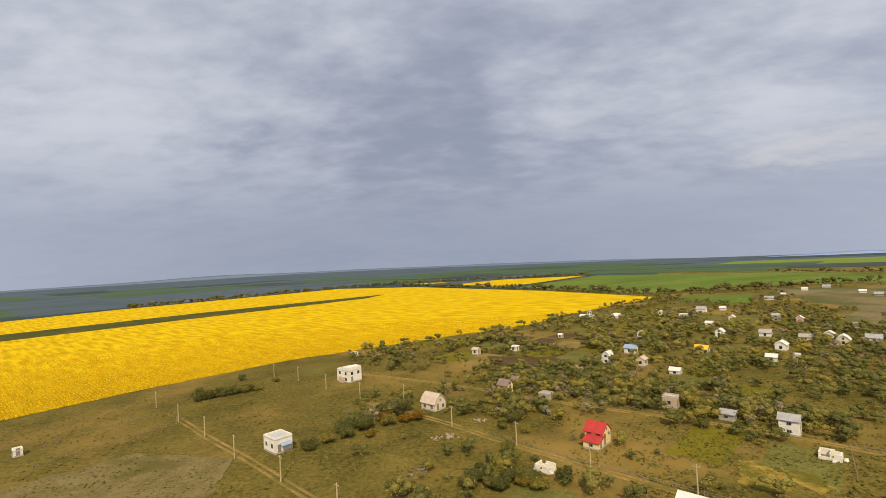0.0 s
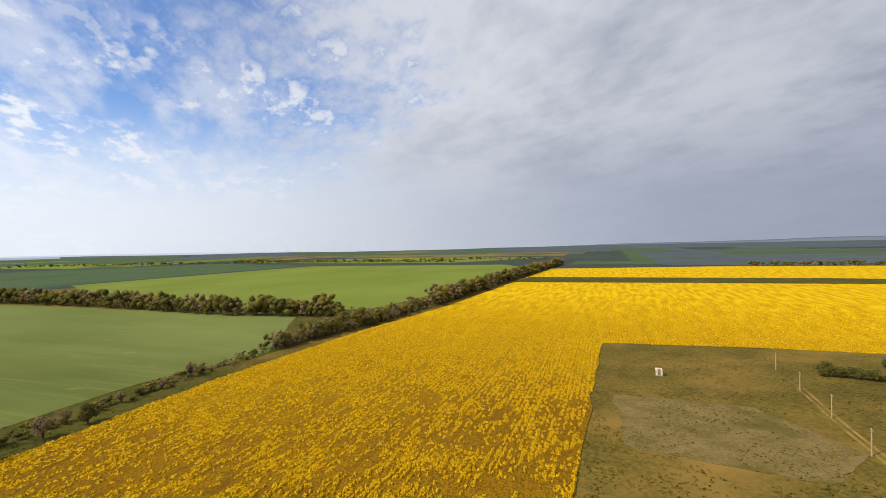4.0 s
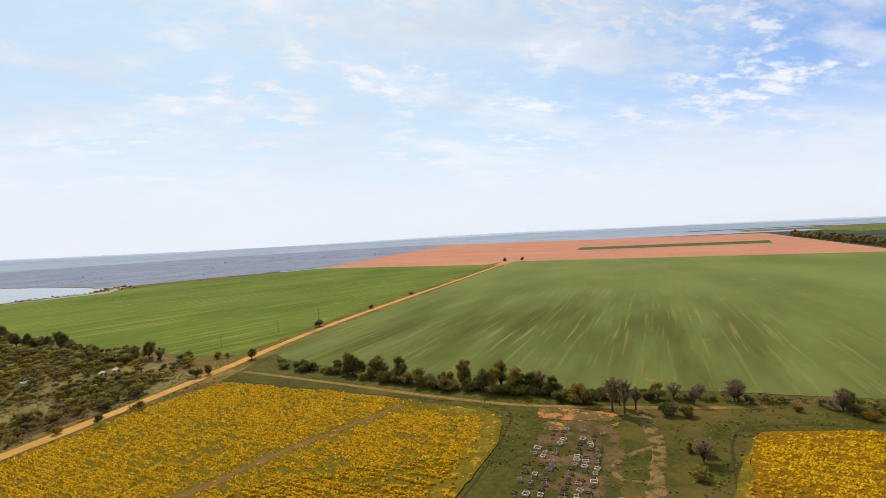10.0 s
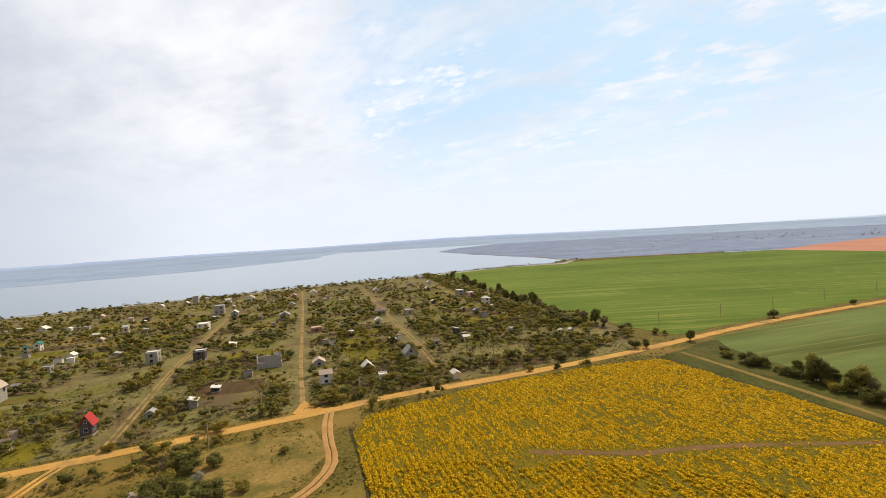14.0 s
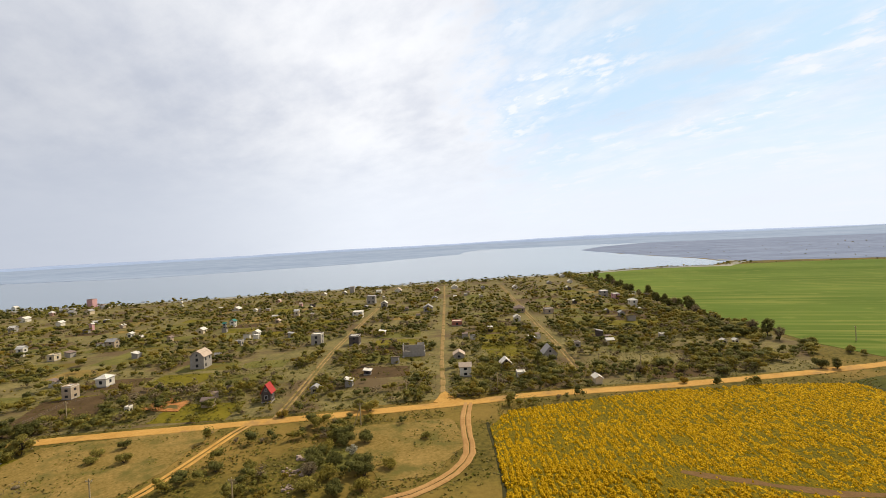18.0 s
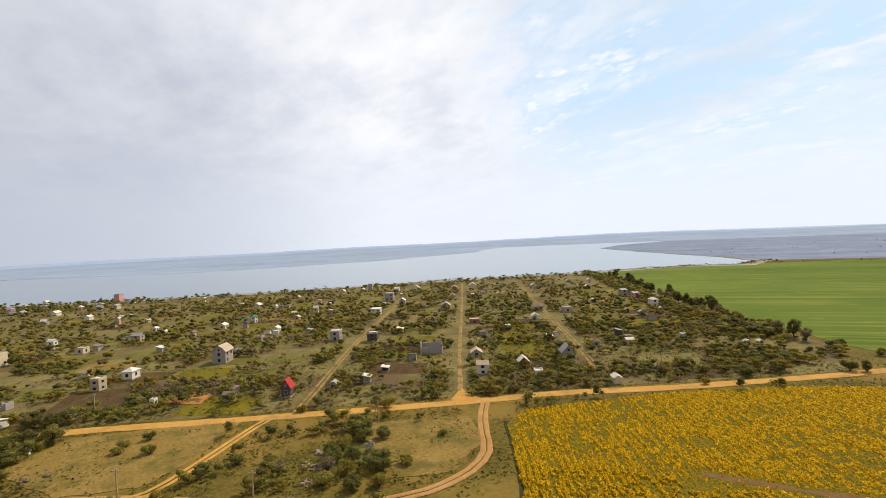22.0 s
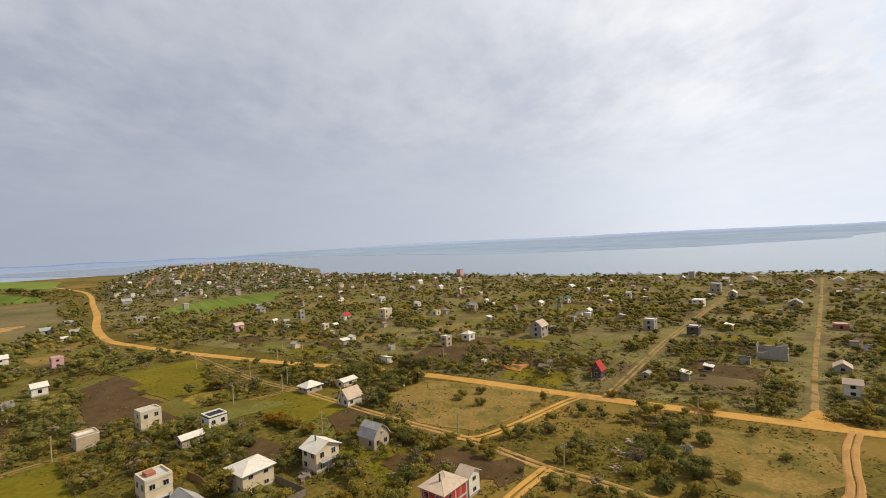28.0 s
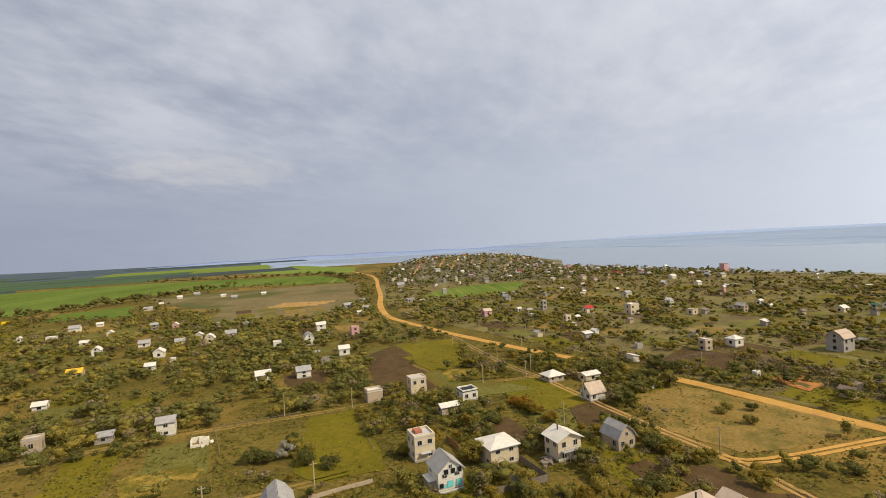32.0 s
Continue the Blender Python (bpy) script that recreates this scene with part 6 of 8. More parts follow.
house(305.4, -380.2, 6.3, 5.3, 1.9, label="white cottage with a pale sheet roof", roof='gable', rise=1.7, wall='white', top='pale', turn=0, storeys=1, detail=0, openings=False)
house(248.4, -386.6, 6.2, 5.2, 2.1, label="white-roofed cottage with a pale sheet roof", roof='gable', rise=1.7, wall='dark', top='pale', turn=0, storeys=1, detail=0, openings=False)
house(194.8, -354.3, 6.6, 5.5, 5.0, label="grey two-storey house with a pale sheet roof", roof='flat', rise=0.0, wall='grey', top='pale', turn=0, storeys=2, detail=0, openings=True)
house(178.1, -341.6, 5.5, 4.6, 4.8, label="pinkish two-storey house with a pale sheet roof", roof='flat', rise=0.0, wall='pink', top='pale', turn=0, storeys=2, detail=0, openings=True)
house(150.4, -312.0, 5.5, 4.5, 5.0, label="white house with a pale roof", roof='hip', rise=1.2, wall='white', top='pale', turn=0, storeys=2, detail=0, openings=True)
house(286.9, -451.1, 5.5, 4.5, 1.6, label="white cottage with a pale sheet roof", roof='gable', rise=1.4, wall='white', top='pale', turn=0, storeys=1, detail=0, openings=False)
house(332.5, -506.1, 6.2, 5.2, 2.3, label="white cottage with a pale sheet roof", roof='gable', rise=1.7, wall='white', top='pale', turn=0, storeys=1, detail=0, openings=False)
house(300.2, -431.9, 5.5, 4.6, 1.6, label="grey cottage with a grey slate roof", roof='gable', rise=1.5, wall='grey', top='slate', turn=0, storeys=1, detail=0, openings=False)
house(185.2, -264.1, 6.8, 5.7, 2.8, label="low grey cottage with a grey slate roof", roof='flat', rise=0.0, wall='shell', top='slate', turn=0, storeys=1, detail=1, openings=True)
house(140.2, -275.1, 3.4, 2.9, 2.4, label="grey A-frame hut with a grey slate roof", roof='gable', rise=0.9, wall='grey', top='slate', turn=0, storeys=1, detail=1, openings=True, name='hut', category='hut')
house(95.3, -226.6, 3.4, 2.9, 1.7, label="white-walled shed with a grey slate roof", roof='flat', rise=0.0, wall='white', top='slate', turn=0, storeys=1, detail=1, openings=True, name='shed', category='shed')
house(70.5, -229.2, 2.2, 1.8, 1.6, label="white shed with a pale sheet roof", roof='gable', rise=0.6, wall='white', top='pale', turn=0, storeys=1, detail=1, openings=True, name='shed', category='shed')
house(66.7, -232.5, 2.2, 1.8, 1.6, label="white shed with a pale sheet roof", roof='gable', rise=0.6, wall='white', top='pale', turn=0, storeys=1, detail=1, openings=True, name='shed', category='shed')
house(118.9, -190.0, 3.4, 2.9, 1.6, label="rusty-roofed shed with a brown roof", roof='flat', rise=0.0, wall='grey', top='brown', turn=0, storeys=1, detail=1, openings=True, name='shed', category='shed')
house(263.9, -92.3, 3.9, 3.3, 2.4, label="grey cottage with a grey slate roof", roof='flat', rise=0.0, wall='grey', top='slate', turn=0, storeys=1, detail=1, openings=True)
house(285.4, -110.1, 4.4, 3.6, 2.2, label="white cottage with a pale sheet roof", roof='gable', rise=1.2, wall='white', top='pale', turn=0, storeys=1, detail=1, openings=True)
house(425.2, -148.3, 6.9, 5.8, 1.6, label="long white cottage with a pale sheet roof", roof='gable', rise=1.8, wall='white', top='pale', turn=0, storeys=1, detail=0, openings=False)
house(322.0, -139.4, 3.9, 3.3, 1.6, label="shell-stone cottage with a faded tan roof", roof='gable', rise=1.1, wall='shell', top='pinkish', turn=0, storeys=1, detail=0, openings=True)
house(330.1, -106.7, 2.0, 1.7, 3.9, label="narrow grey cottage with a green roof", roof='gable', rise=0.5, wall='grey', top='green', turn=90, storeys=2, detail=0, openings=True)
house(342.0, -163.2, 3.4, 2.9, 3.6, label="cottage with a white curved gable", roof='gambrel', rise=1.3, wall='cream', top='pale', turn=90, storeys=1, detail=0, openings=True)
house(388.4, -189.5, 2.6, 2.2, 3.3, label="pinkish cottage with a faded tan roof", roof='gable', rise=0.7, wall='pink', top='pinkish', turn=90, storeys=1, detail=0, openings=False)
house(243.1, -74.5, 2.2, 1.8, 1.8, label="white A-frame hut with a grey slate roof", roof='gable', rise=0.6, wall='white', top='slate', turn=90, storeys=1, detail=1, openings=True, name='hut', category='hut')
house(179.1, -58.0, 2.4, 1.9, 1.7, label="dark shed with a brown roof", roof='flat', rise=0.0, wall='dark', top='brown', turn=0, storeys=1, detail=1, openings=True, name='shed', category='shed')
house(400.9, -154.7, 3.4, 2.8, 1.6, label="white cottage with a pale sheet roof", roof='gable', rise=0.9, wall='white', top='pale', turn=0, storeys=1, detail=0, openings=False)
house(450.2, -196.7, 4.7, 3.9, 1.6, label="pinkish cottage with a faded tan roof", roof='gable', rise=1.3, wall='pink', top='pinkish', turn=0, storeys=1, detail=0, openings=False)


# fittings of the nearest houses, in each house's own axes
def size_of(ob):
    body = next(c for c in ob.children if c.name.startswith("wall"))
    co = [v.co for v in body.data.vertices]
    return max(v.x for v in co), max(v.y for v in co), max(v.z for v in co)


x, y, z = size_of(tower)
part("roof_hut", boxed(-x * 0.6, x * 0.1, -y * 0.2, y * 0.6, z + 0.25, z + 0.95, bevel=0.04), WALLS["brick"], tower)
for i, level in enumerate((0.36, 0.68)):
    part("lintel", boxed(-x - 0.02, x + 0.02, -y - 0.06, -y + 0.05, z * level - 0.12, z * level + 0.12), ROOFS["concrete"], tower)
part("balcony", boxed(-x * 0.5, x * 0.5, -y - 1.0, -y + 0.02, z * 0.36, z * 0.36 + 0.16), ROOFS["concrete"], tower)
x, y, z = size_of(gabled)
for k, (a, low, wide, tall, glass) in enumerate(((-1.9, 3.5, 0.9, 1.0, 0), (-0.45, 3.5, 0.9, 1.0, 0), (1.0, 3.5, 0.9, 1.0, 0), (-1.7, 0.9, 0.9, 1.2, 1), (0.2, 0.9, 1.1, 1.2, 1), (2.1, 1.0, 0.8, 0.9, 0))):
    w = part("front_window", boxed(-x - 0.09, -x + 0.02, a - wide / 2 - 0.1, a + wide / 2 + 0.1, low - 0.1, low + tall + 0.1), M_trim, gabled)
    part("pane", boxed(-x - 0.11, -x - 0.05, a - wide / 2, a + wide / 2, low, low + tall), M_teal if glass else M_glass, w, "turquoise pane" if glass else "")
part("porch", boxed(-x * 0.5, x * 0.6, y - 0.02, y + 1.5, 0.0, 2.2, bevel=0.03), WALLS["grey"], gabled)
part("porch_roof", boxed(-x * 0.6, x * 0.7, y - 0.02, y + 1.7, 2.2, 2.34), ROOFS["pale"], gabled)
part("plinth", boxed(-x - 0.5, -x + 0.02, -y * 0.95, y * 0.95, 0.0, 0.35, bevel=0.03), ROOFS["concrete"], gabled)
x, y, z = size_of(balconied)
part("balcony", boxed(-x - 1.1, -x + 0.02, -y * 0.75, y * 0.75, 2.3, 2.45), ROOFS["concrete"], balconied)
for i in range(4):
    part("balcony_post", boxed(-x - 1.08, -x - 1.0, -y * 0.72 + i * y * 0.48 - 0.04, -y * 0.72 + i * y * 0.48 + 0.04, 0.0, 3.4), M_trim, balconied)
part("balcony_rail", boxed(-x - 1.1, -x - 0.98, -y * 0.75, y * 0.75, 3.3, 3.42), M_trim, balconied)
bm = bmesh.new()
tube(bm, (0.6, 0.8, z - 1.6), (0.6, 0.8, z + 0.9), 0.16, 0.16, 8)
part("stove_pipe", bm, M_wire, balconied)
x, y, z = size_of(square)
for s in (-1, 1):
    part("corner_post", boxed(s * x - 0.12, s * x + 0.12, -y - 0.05, -y + 0.1, 0, z * 0.78), WALLS["cream"], square)
part("door_step", boxed(x, x + 1.4, -0.9, 0.9, 0, 0.4, bevel=0.03), ROOFS["concrete"], square)
x, y, z = size_of(panelled)
for s in (-1, 0, 1):
    part("pilaster", boxed(s * x - 0.16, s * x + 0.16, -y - 0.07, -y + 0.1, 0, z), M_trim, panelled)
part("string_course", boxed(-x, x, -y - 0.06, -y + 0.1, z * 0.48, z * 0.55), M_trim, panelled)
for s in (-1, 1):
    part("pilaster", boxed(-x - 0.07, -x + 0.1, s * y * 0.9 - 0.16, s * y * 0.9 + 0.16, 0, z), M_trim, panelled)
M_panel = material("red_panel", (0.36, 0.035, 0.025), (0.50, 0.06, 0.04), 0.8, 0.6, 0.1, 6)
for low, high in ((0.10, 0.46), (0.57, 0.95)):
    for a, b in ((-0.88, -0.62), (-0.34, -0.06), (0.06, 0.34), (0.62, 0.88)):
        part("wall_panel", boxed(x * a, x * b, -y - 0.04, -y + 0.02, z * low, z * high), M_panel, panelled, "bright red wall panel")
    for a, b in ((-0.80, -0.55), (-0.2, 0.2), (0.55, 0.80)):
        part("wall_panel", boxed(-x - 0.04, -x + 0.02, y * a, y * b, z * low, z * high), M_panel, panelled, "bright red wall panel")
bm = bmesh.new()
tube(bm, (-x * 0.3, 0, z), (-x * 0.3, 0, z + 2.2), 0.16, 0.16, 8)
part("stove_pipe", bm, M_wire, panelled)
x, y, z = size_of(awninged)
aw = boxed(-1.5, 1.5, 0.0, 1.6, 0.0, 0.08)
aw.transform(pose(x, 0.3, z * 0.72, 0, 0, -90) @ pose(0, 0, 0, -18))
part("awning", aw, ROOFS["blue"], awninged, "blue sheet awning")
for s in (-0.9, 1.4):
    part("awning_post", boxed(x + 1.35, x + 1.45, s, s + 0.1, 0, z * 0.56), M_plank, awninged)
part("lean_to", boxed(-x - 1.8, -x, -y * 0.7, y * 0.3, 0, z * 0.5, bevel=0.04), WALLS["shell"], awninged)
x, y, z = size_of(unfinished)
part("upper_wall", boxed(0.0, x, -y, y, z + 0.62, z + 1.5), WALLS["white"], unfinished)
part("stair_block", boxed(-x * 0.4, x * 0.3, -y - 1.2, -y + 0.02, 0, z * 0.45, bevel=0.04), WALLS["shell"], unfinished)



# ---- trees and shrubs ----
RNG = np.random.default_rng(7)


def leaf_cards(blobs, count, size, rng, flatten=1.0, lift=0.85):
    """Small leaf clumps scattered through ellipsoids, thinned towards their cores. blobs: rows of x, y, z, rx, ry, rz."""
    blobs = np.array(blobs, float)
    weight = (blobs[:, 3] * blobs[:, 4] * blobs[:, 5]) ** 0.67
    pick = rng.choice(len(blobs), count, p=weight / weight.sum())
    way = rng.normal(size=(count, 3))
    way /= np.linalg.norm(way, axis=1)[:, None]
    rad = rng.uniform(0.35, 1.0, count) ** 0.5
    centre = blobs[pick, :3] + way * rad[:, None] * blobs[pick, 3:] * rng.uniform(0.85, 1.12, (count, 1))
    nor = way + rng.normal(size=(count, 3)) * 0.55 + np.array([0, 0, lift])
    nor /= np.linalg.norm(nor, axis=1)[:, None]
    a = np.cross(nor, rng.normal(size=(count, 3)))
    a /= np.linalg.norm(a, axis=1)[:, None]
    b = np.cross(nor, a)
    s = size * rng.uniform(0.55, 1.3, (count, 1))
    t = s * rng.uniform(0.55, 1.0, (count, 1)) * flatten
    quad = np.stack([centre - a * s, centre - b * t * 0.8 + a * s * 0.1, centre + a * s, centre + b * t], 1)
    return quad.reshape(-1, 3)


def lumps(blobs, rng, share=0.74, jag=0.28, fine=False):
    """The dense inside of a crown: an uneven closed lump in each ellipsoid. Returns points and triangles."""
    points, tris = LUMP_FINE if fine else LUMP
    spots, faces = [], []
    for i, (x, y, z, a, b, c) in enumerate(blobs):
        r = share * (1 + rng.uniform(-jag, jag, (len(points), 1)))
        spots.append(np.array([x, y, z]) + points * r * np.array([a, b, c]))
        faces.append(tris + i * len(points))
    return np.concatenate(spots), np.concatenate(faces)


def unit_lump(level):
    bm = bmesh.new()
    bmesh.ops.create_icosphere(bm, subdivisions=level, radius=1.0)
    points = np.array([v.co[:] for v in bm.verts])
    tris = np.array([[v.index for v in f.verts] for f in bm.faces])
    bm.free()
    return points, tris


LUMP, LUMP_FINE = unit_lump(1), unit_lump(2)


def quads_mesh(name, verts, mats, index=None, core=None, core_index=None):
    """One mesh from loose quads, with welded lumps (points and triangles) where given."""
    me = bpy.data.meshes.new(name)
    n = len(verts) // 4
    verts = np.asarray(verts, np.float32)
    loops, k = np.arange(4 * n, dtype=np.int32), 0
    if core is not None:
        k = len(core[1])
        verts = np.concatenate([verts, np.asarray(core[0], np.float32)])
        loops = np.concatenate([loops, (core[1].ravel() + 4 * n).astype(np.int32)])
    me.vertices.add(len(verts))
    me.vertices.foreach_set("co", verts.ravel())
    me.loops.add(len(loops))
    me.loops.foreach_set("vertex_index", loops)
    me.polygons.add(n + k)
    me.polygons.foreach_set("loop_start", np.concatenate([np.arange(0, 4 * n, 4), 4 * n + np.arange(0, 3 * k, 3)]).astype(np.int32))
    for m in mats:
        me.materials.append(m)
    if index is not None:
        me.polygons.foreach_set("material_index", np.concatenate([np.asarray(index), np.asarray(core_index if k else [])]).astype(np.int32))
    me.update(calc_edges=True)
    return me


def knit(bm):
    """Joins limbs to the trunk: a small web of bark where each one starts."""
    bm.verts.ensure_lookup_table()
    seen, roots = set(), []
    for v in bm.verts:
        if v in seen:
            continue
        roots.append(v)
        stack = [v]
        while stack:
            u = stack.pop()
            if u in seen:
                continue
            seen.add(u)
            stack += [e.other_vert(u) for e in u.link_edges]
    for a, b in zip(roots, roots[1:]):
        c = b.link_edges[0].other_vert(b)
        bm.faces.new((a, b, c))


def make_tree(name, height, spread, leaf, cards, size, rng, label, trunk_share=0.22, limbs=6, category="tree", blob=0.42, core=0.46):
    """A tapered, slightly bent trunk with limbs and a crown of many leaf clumps."""
    ob = tagged(new(name, None), label, category)
    bm, blobs = bmesh.new(), []
    base, top = Vector((0, 0, -0.1)), Vector((rng.uniform(-0.2, 0.2), rng.uniform(-0.2, 0.2), height * trunk_share))
    r = 0.03 * height + 0.03
    tube(bm, base, top, r, r * 0.7, 7)
    for i in range(limbs):
        a = 2 * math.pi * (i + rng.uniform(-0.3, 0.3)) / limbs
        out = spread * rng.uniform(0.35, 0.72)
        tip = Vector((math.cos(a) * out, math.sin(a) * out, height * (0.34 + 0.46 * ((i * 0.618) % 1.0)) * rng.uniform(0.92, 1.08)))
        mid = top.lerp(tip, 0.5) + Vector((0, 0, 0.12 * height))
        tube(bm, top - Vector((0, 0, rng.uniform(0, 0.12) * height)), mid, r * 0.45, r * 0.3, 5)
        tube(bm, mid, tip, r * 0.3, r * 0.1, 5)
        k = spread * blob * rng.uniform(0.8, 1.3)
        blobs.append((*tip, k, k, k * rng.uniform(0.7, 0.95)))
    tube(bm, top, (top.x, top.y, height * 0.9), r * 0.6, r * 0.15, 5)
    blobs.append((0, 0, height * 0.83, spread * 0.42, spread * 0.42, height * 0.17))
    knit(bm)
    part("trunk", bm, M_bark, ob)
    crown = new("crown", quads_mesh("crown", leaf_cards(blobs, cards, size, rng), [leaf], np.zeros(cards), lumps(blobs, rng, core, 0.42, True), np.zeros(80 * len(blobs))))
    crown.parent = ob
    return ob


def make_shrub(name, height, spread, leaf, cards, size, rng, label, category="shrub", core=0.48):
    ob = tagged(new(name, None), label, category)
    bm, blobs = bmesh.new(), []
    for i in range(5):
        a = 2 * math.pi * (i + rng.uniform(-0.3, 0.3)) / 5
        out = spread * rng.uniform(0.25, 0.6)
        tip = Vector((math.cos(a) * out, math.sin(a) * out, height * rng.uniform(0.45, 0.72)))
        tube(bm, (0, 0, -0.05), tip, 0.06, 0.02, 5)
        k = spread * rng.uniform(0.35, 0.52)
        blobs.append((*tip, k, k, height * rng.uniform(0.28, 0.38)))
    knit(bm)
    part("stem", bm, M_bark, ob)
    crown = new("crown", quads_mesh("crown", leaf_cards(blobs, cards, size, rng), [leaf], np.zeros(cards), lumps(blobs, rng, core, 0.42, True), np.zeros(80 * len(blobs))))
    crown.parent = ob
    return ob


def bare_tree(height, rng):
    ob = tagged(new("bare_tree", None), "leafless tree with a tangle of grey-brown twigs", "tree")
    bm = bmesh.new()
    tube(bm, (0, 0, -0.1), (0, 0, height * 0.4), 0.22, 0.16, 7)
    part("trunk", bm, M_bark, ob)
    twigs = bmesh.new()
    for i in range(16):
        a, up_to = rng.uniform(0, 6.28), rng.uniform(0.6, 1.0) * height
        out = rng.uniform(0.15, 0.4) * height * (1.3 - up_to / height)
        root = Vector((0, 0, height * rng.uniform(0.2, 0.42)))
        tip = Vector((math.cos(a) * out, math.sin(a) * out, up_to))
        tube(twigs, root, tip, 0.08, 0.03, 4)
        for j in range(7):
            p = root.lerp(tip, rng.uniform(0.35, 1.0))
            tube(twigs, p, p + Vector((rng.normal(0, 0.7), rng.normal(0, 0.7), rng.uniform(0.3, 1.4))), 0.035, 0.012, 3)
    knit(twigs)
    part("branchwork", twigs, M_leaf[4], ob)
    return ob


KINDS = {
    "round": make_tree("fruit_tree", 5.2, 2.9, M_leaf[0], 1900, 0.18, RNG, "round green fruit tree in a garden"),
    "fresh": make_tree("fruit_tree", 4.6, 2.6, M_leaf[1], 1800, 0.18, RNG, "fresh yellow-green fruit tree in leaf"),
    "tall": make_tree("poplar", 10.5, 3.3, M_leaf[0], 3000, 0.22, RNG, "tall leafy tree of a windbreak", 0.16, 12),
    "dark": make_tree("elm", 9.0, 3.6, M_leaf[2], 3000, 0.22, RNG, "dark broad tree of a windbreak", 0.16, 11),
    "half": make_tree("acacia", 8.0, 3.0, M_leaf[4], 2090, 0.16, RNG, "tree barely in leaf with brown twigs", 0.16, 12, core=0.25),
    "low": make_shrub("shrub", 2.2, 2.1, M_leaf[0], 1100, 0.15, RNG, "low green shrub in rough grass"),
    "scrub": make_shrub("bush", 3.0, 2.6, M_leaf[2], 1400, 0.17, RNG, "dense dark shrub among the plots"),
    "olive": make_shrub("shrub", 2.6, 2.3, M_leaf[1], 1200, 0.15, RNG, "olive-green shrub beside a track"),
    "rust": make_shrub("bush", 2.4, 2.3, M_leaf[5], 1200, 0.15, RNG, "rusty orange-brown shrub in the grass"),
    "golden": make_shrub("shrub", 2.6, 2.2, M_leaf[3], 1200, 0.15, RNG, "golden-green shrub in spring leaf"),
    "bloom": make_tree("cherry_tree", 4.2, 2.3, M_leaf[6], 1500, 0.13, RNG, "pale blossoming fruit tree"),
    "bare": bare_tree(7.5, RNG),
}
PLACED, USED = [], set()


def before_house(x, y):
    """Whether a spot lies in the open yard on the inner side of a near house."""
    for hx, hy, r in HOUSES:
        far = math.hypot(hx, hy)
        if far < 215:
            ahead = ((hx - x) * hx + (hy - y) * hy) / far
            aside = abs((x - hx) * hy - (y - hy) * hx) / far
            if -1.0 < ahead < 9.0 and aside < r + 0.6:
                return True
    return False


def plant(kind, x, y, scale=1.0, group=""):
    if before_house(x, y):
        return None
    rnd = random.Random(int(x * 31 + y * 17))
    m = pose(x, y, 0, 0, 0, rnd.uniform(0, 360)) @ Matrix.Diagonal((scale * rnd.uniform(0.85, 1.15), scale * rnd.uniform(0.85, 1.15), scale * rnd.uniform(0.85, 1.15), 1))
    if kind not in USED:
        USED.add(kind)
        ob = KINDS[kind]
        ob.matrix_basis = m
    else:
        src = KINDS[kind]
        ob = src.copy()
        scene.collection.objects.link(ob)
        for child in src.children:
            c = child.copy()
            scene.collection.objects.link(c)
            c.parent = ob
        ob.matrix_basis = m
    PLACED.append((x, y, 2.0 * scale))
    return tagged(ob, group=group) if group else ob


def along(line, step, seed, side=0.0, spread=1.0):
    rnd = random.Random(seed)
    for (x0, y0), (x1, y1) in zip(line, line[1:]):
        k = max(1, int(math.hypot(x1 - x0, y1 - y0) / step))
        for i in range(k):
            f = (i + rnd.random()) / k
            yield x0 + (x1 - x0) * f + rnd.uniform(-spread, spread) + side, y0 + (y1 - y0) * f + rnd.uniform(-spread, spread), rnd


# the windbreak beside the great yellow field: dense far out, thinning to single bushes
for x, y, rnd in along([(-236, 18), (-262, 50), (-282, 78), (-330, 132)], 2.6, 3, 0, 3.0):
    plant(rnd.choice(["half", "tall", "dark", "half"]), x - 4, y, rnd.uniform(0.55, 0.95), "windbreak by the yellow field")
for x, y, s in ((-222, 4, 0.62), (-206, -12, 0.5), (-203, -16, 0.75), (-190, -24, 0.55), (-186, -30, 0.8), (-179, -34, 0.6), (-166, -45, 0.5), (-162, -48, 0.7), (-152, -58, 0.9), (-149, -62, 0.75), (-138, -70, 0.6), (-128, -80, 0.8), (-112, -97, 0.8), (-106, -103, 0.6), (-100, -106, 0.7)):
    plant("half" if int(x) % 3 else "scrub", x - 3, y, s, "bushes along the field edge")
    plant("scrub", x - 5, y + 3, s * 0.8, "bushes along the field edge")
for x, y, rnd in along([(-101, -108), (-80, -121), (-63, -133), (-48, -147), (-34, -162), (-18, -182), (2, -207)], 1.9, 5, 0, 2.6):
    plant(rnd.choice(["scrub", "scrub", "scrub", "low", "olive", "round"]), x, y, rnd.uniform(0.6, 1.2), "hedge below the wheat field")
for x, y, rnd in along([(-78, -124), (-64, -134), (-49, -149), (-36, -164), (-18, -186)], 2.6, 6, 0, 2.4):
    plant(rnd.choice(["dark", "tall", "dark", "half"]), x, y, rnd.uniform(0.5, 0.9), "hedge below the wheat field")
for x, y, s in ((-82, -106, 1.35), (-83.5, -103, 1.3), (-86, -108, 1.0), (-88, -104, 0.9)):
    plant("bare", x, y, s, "leafless trees by the graves")
for x, y, s in ((-80, -75, 0.75), (-94, -97, 0.55)):
    plant("half", x, y, s, "bushes beside the grave track")
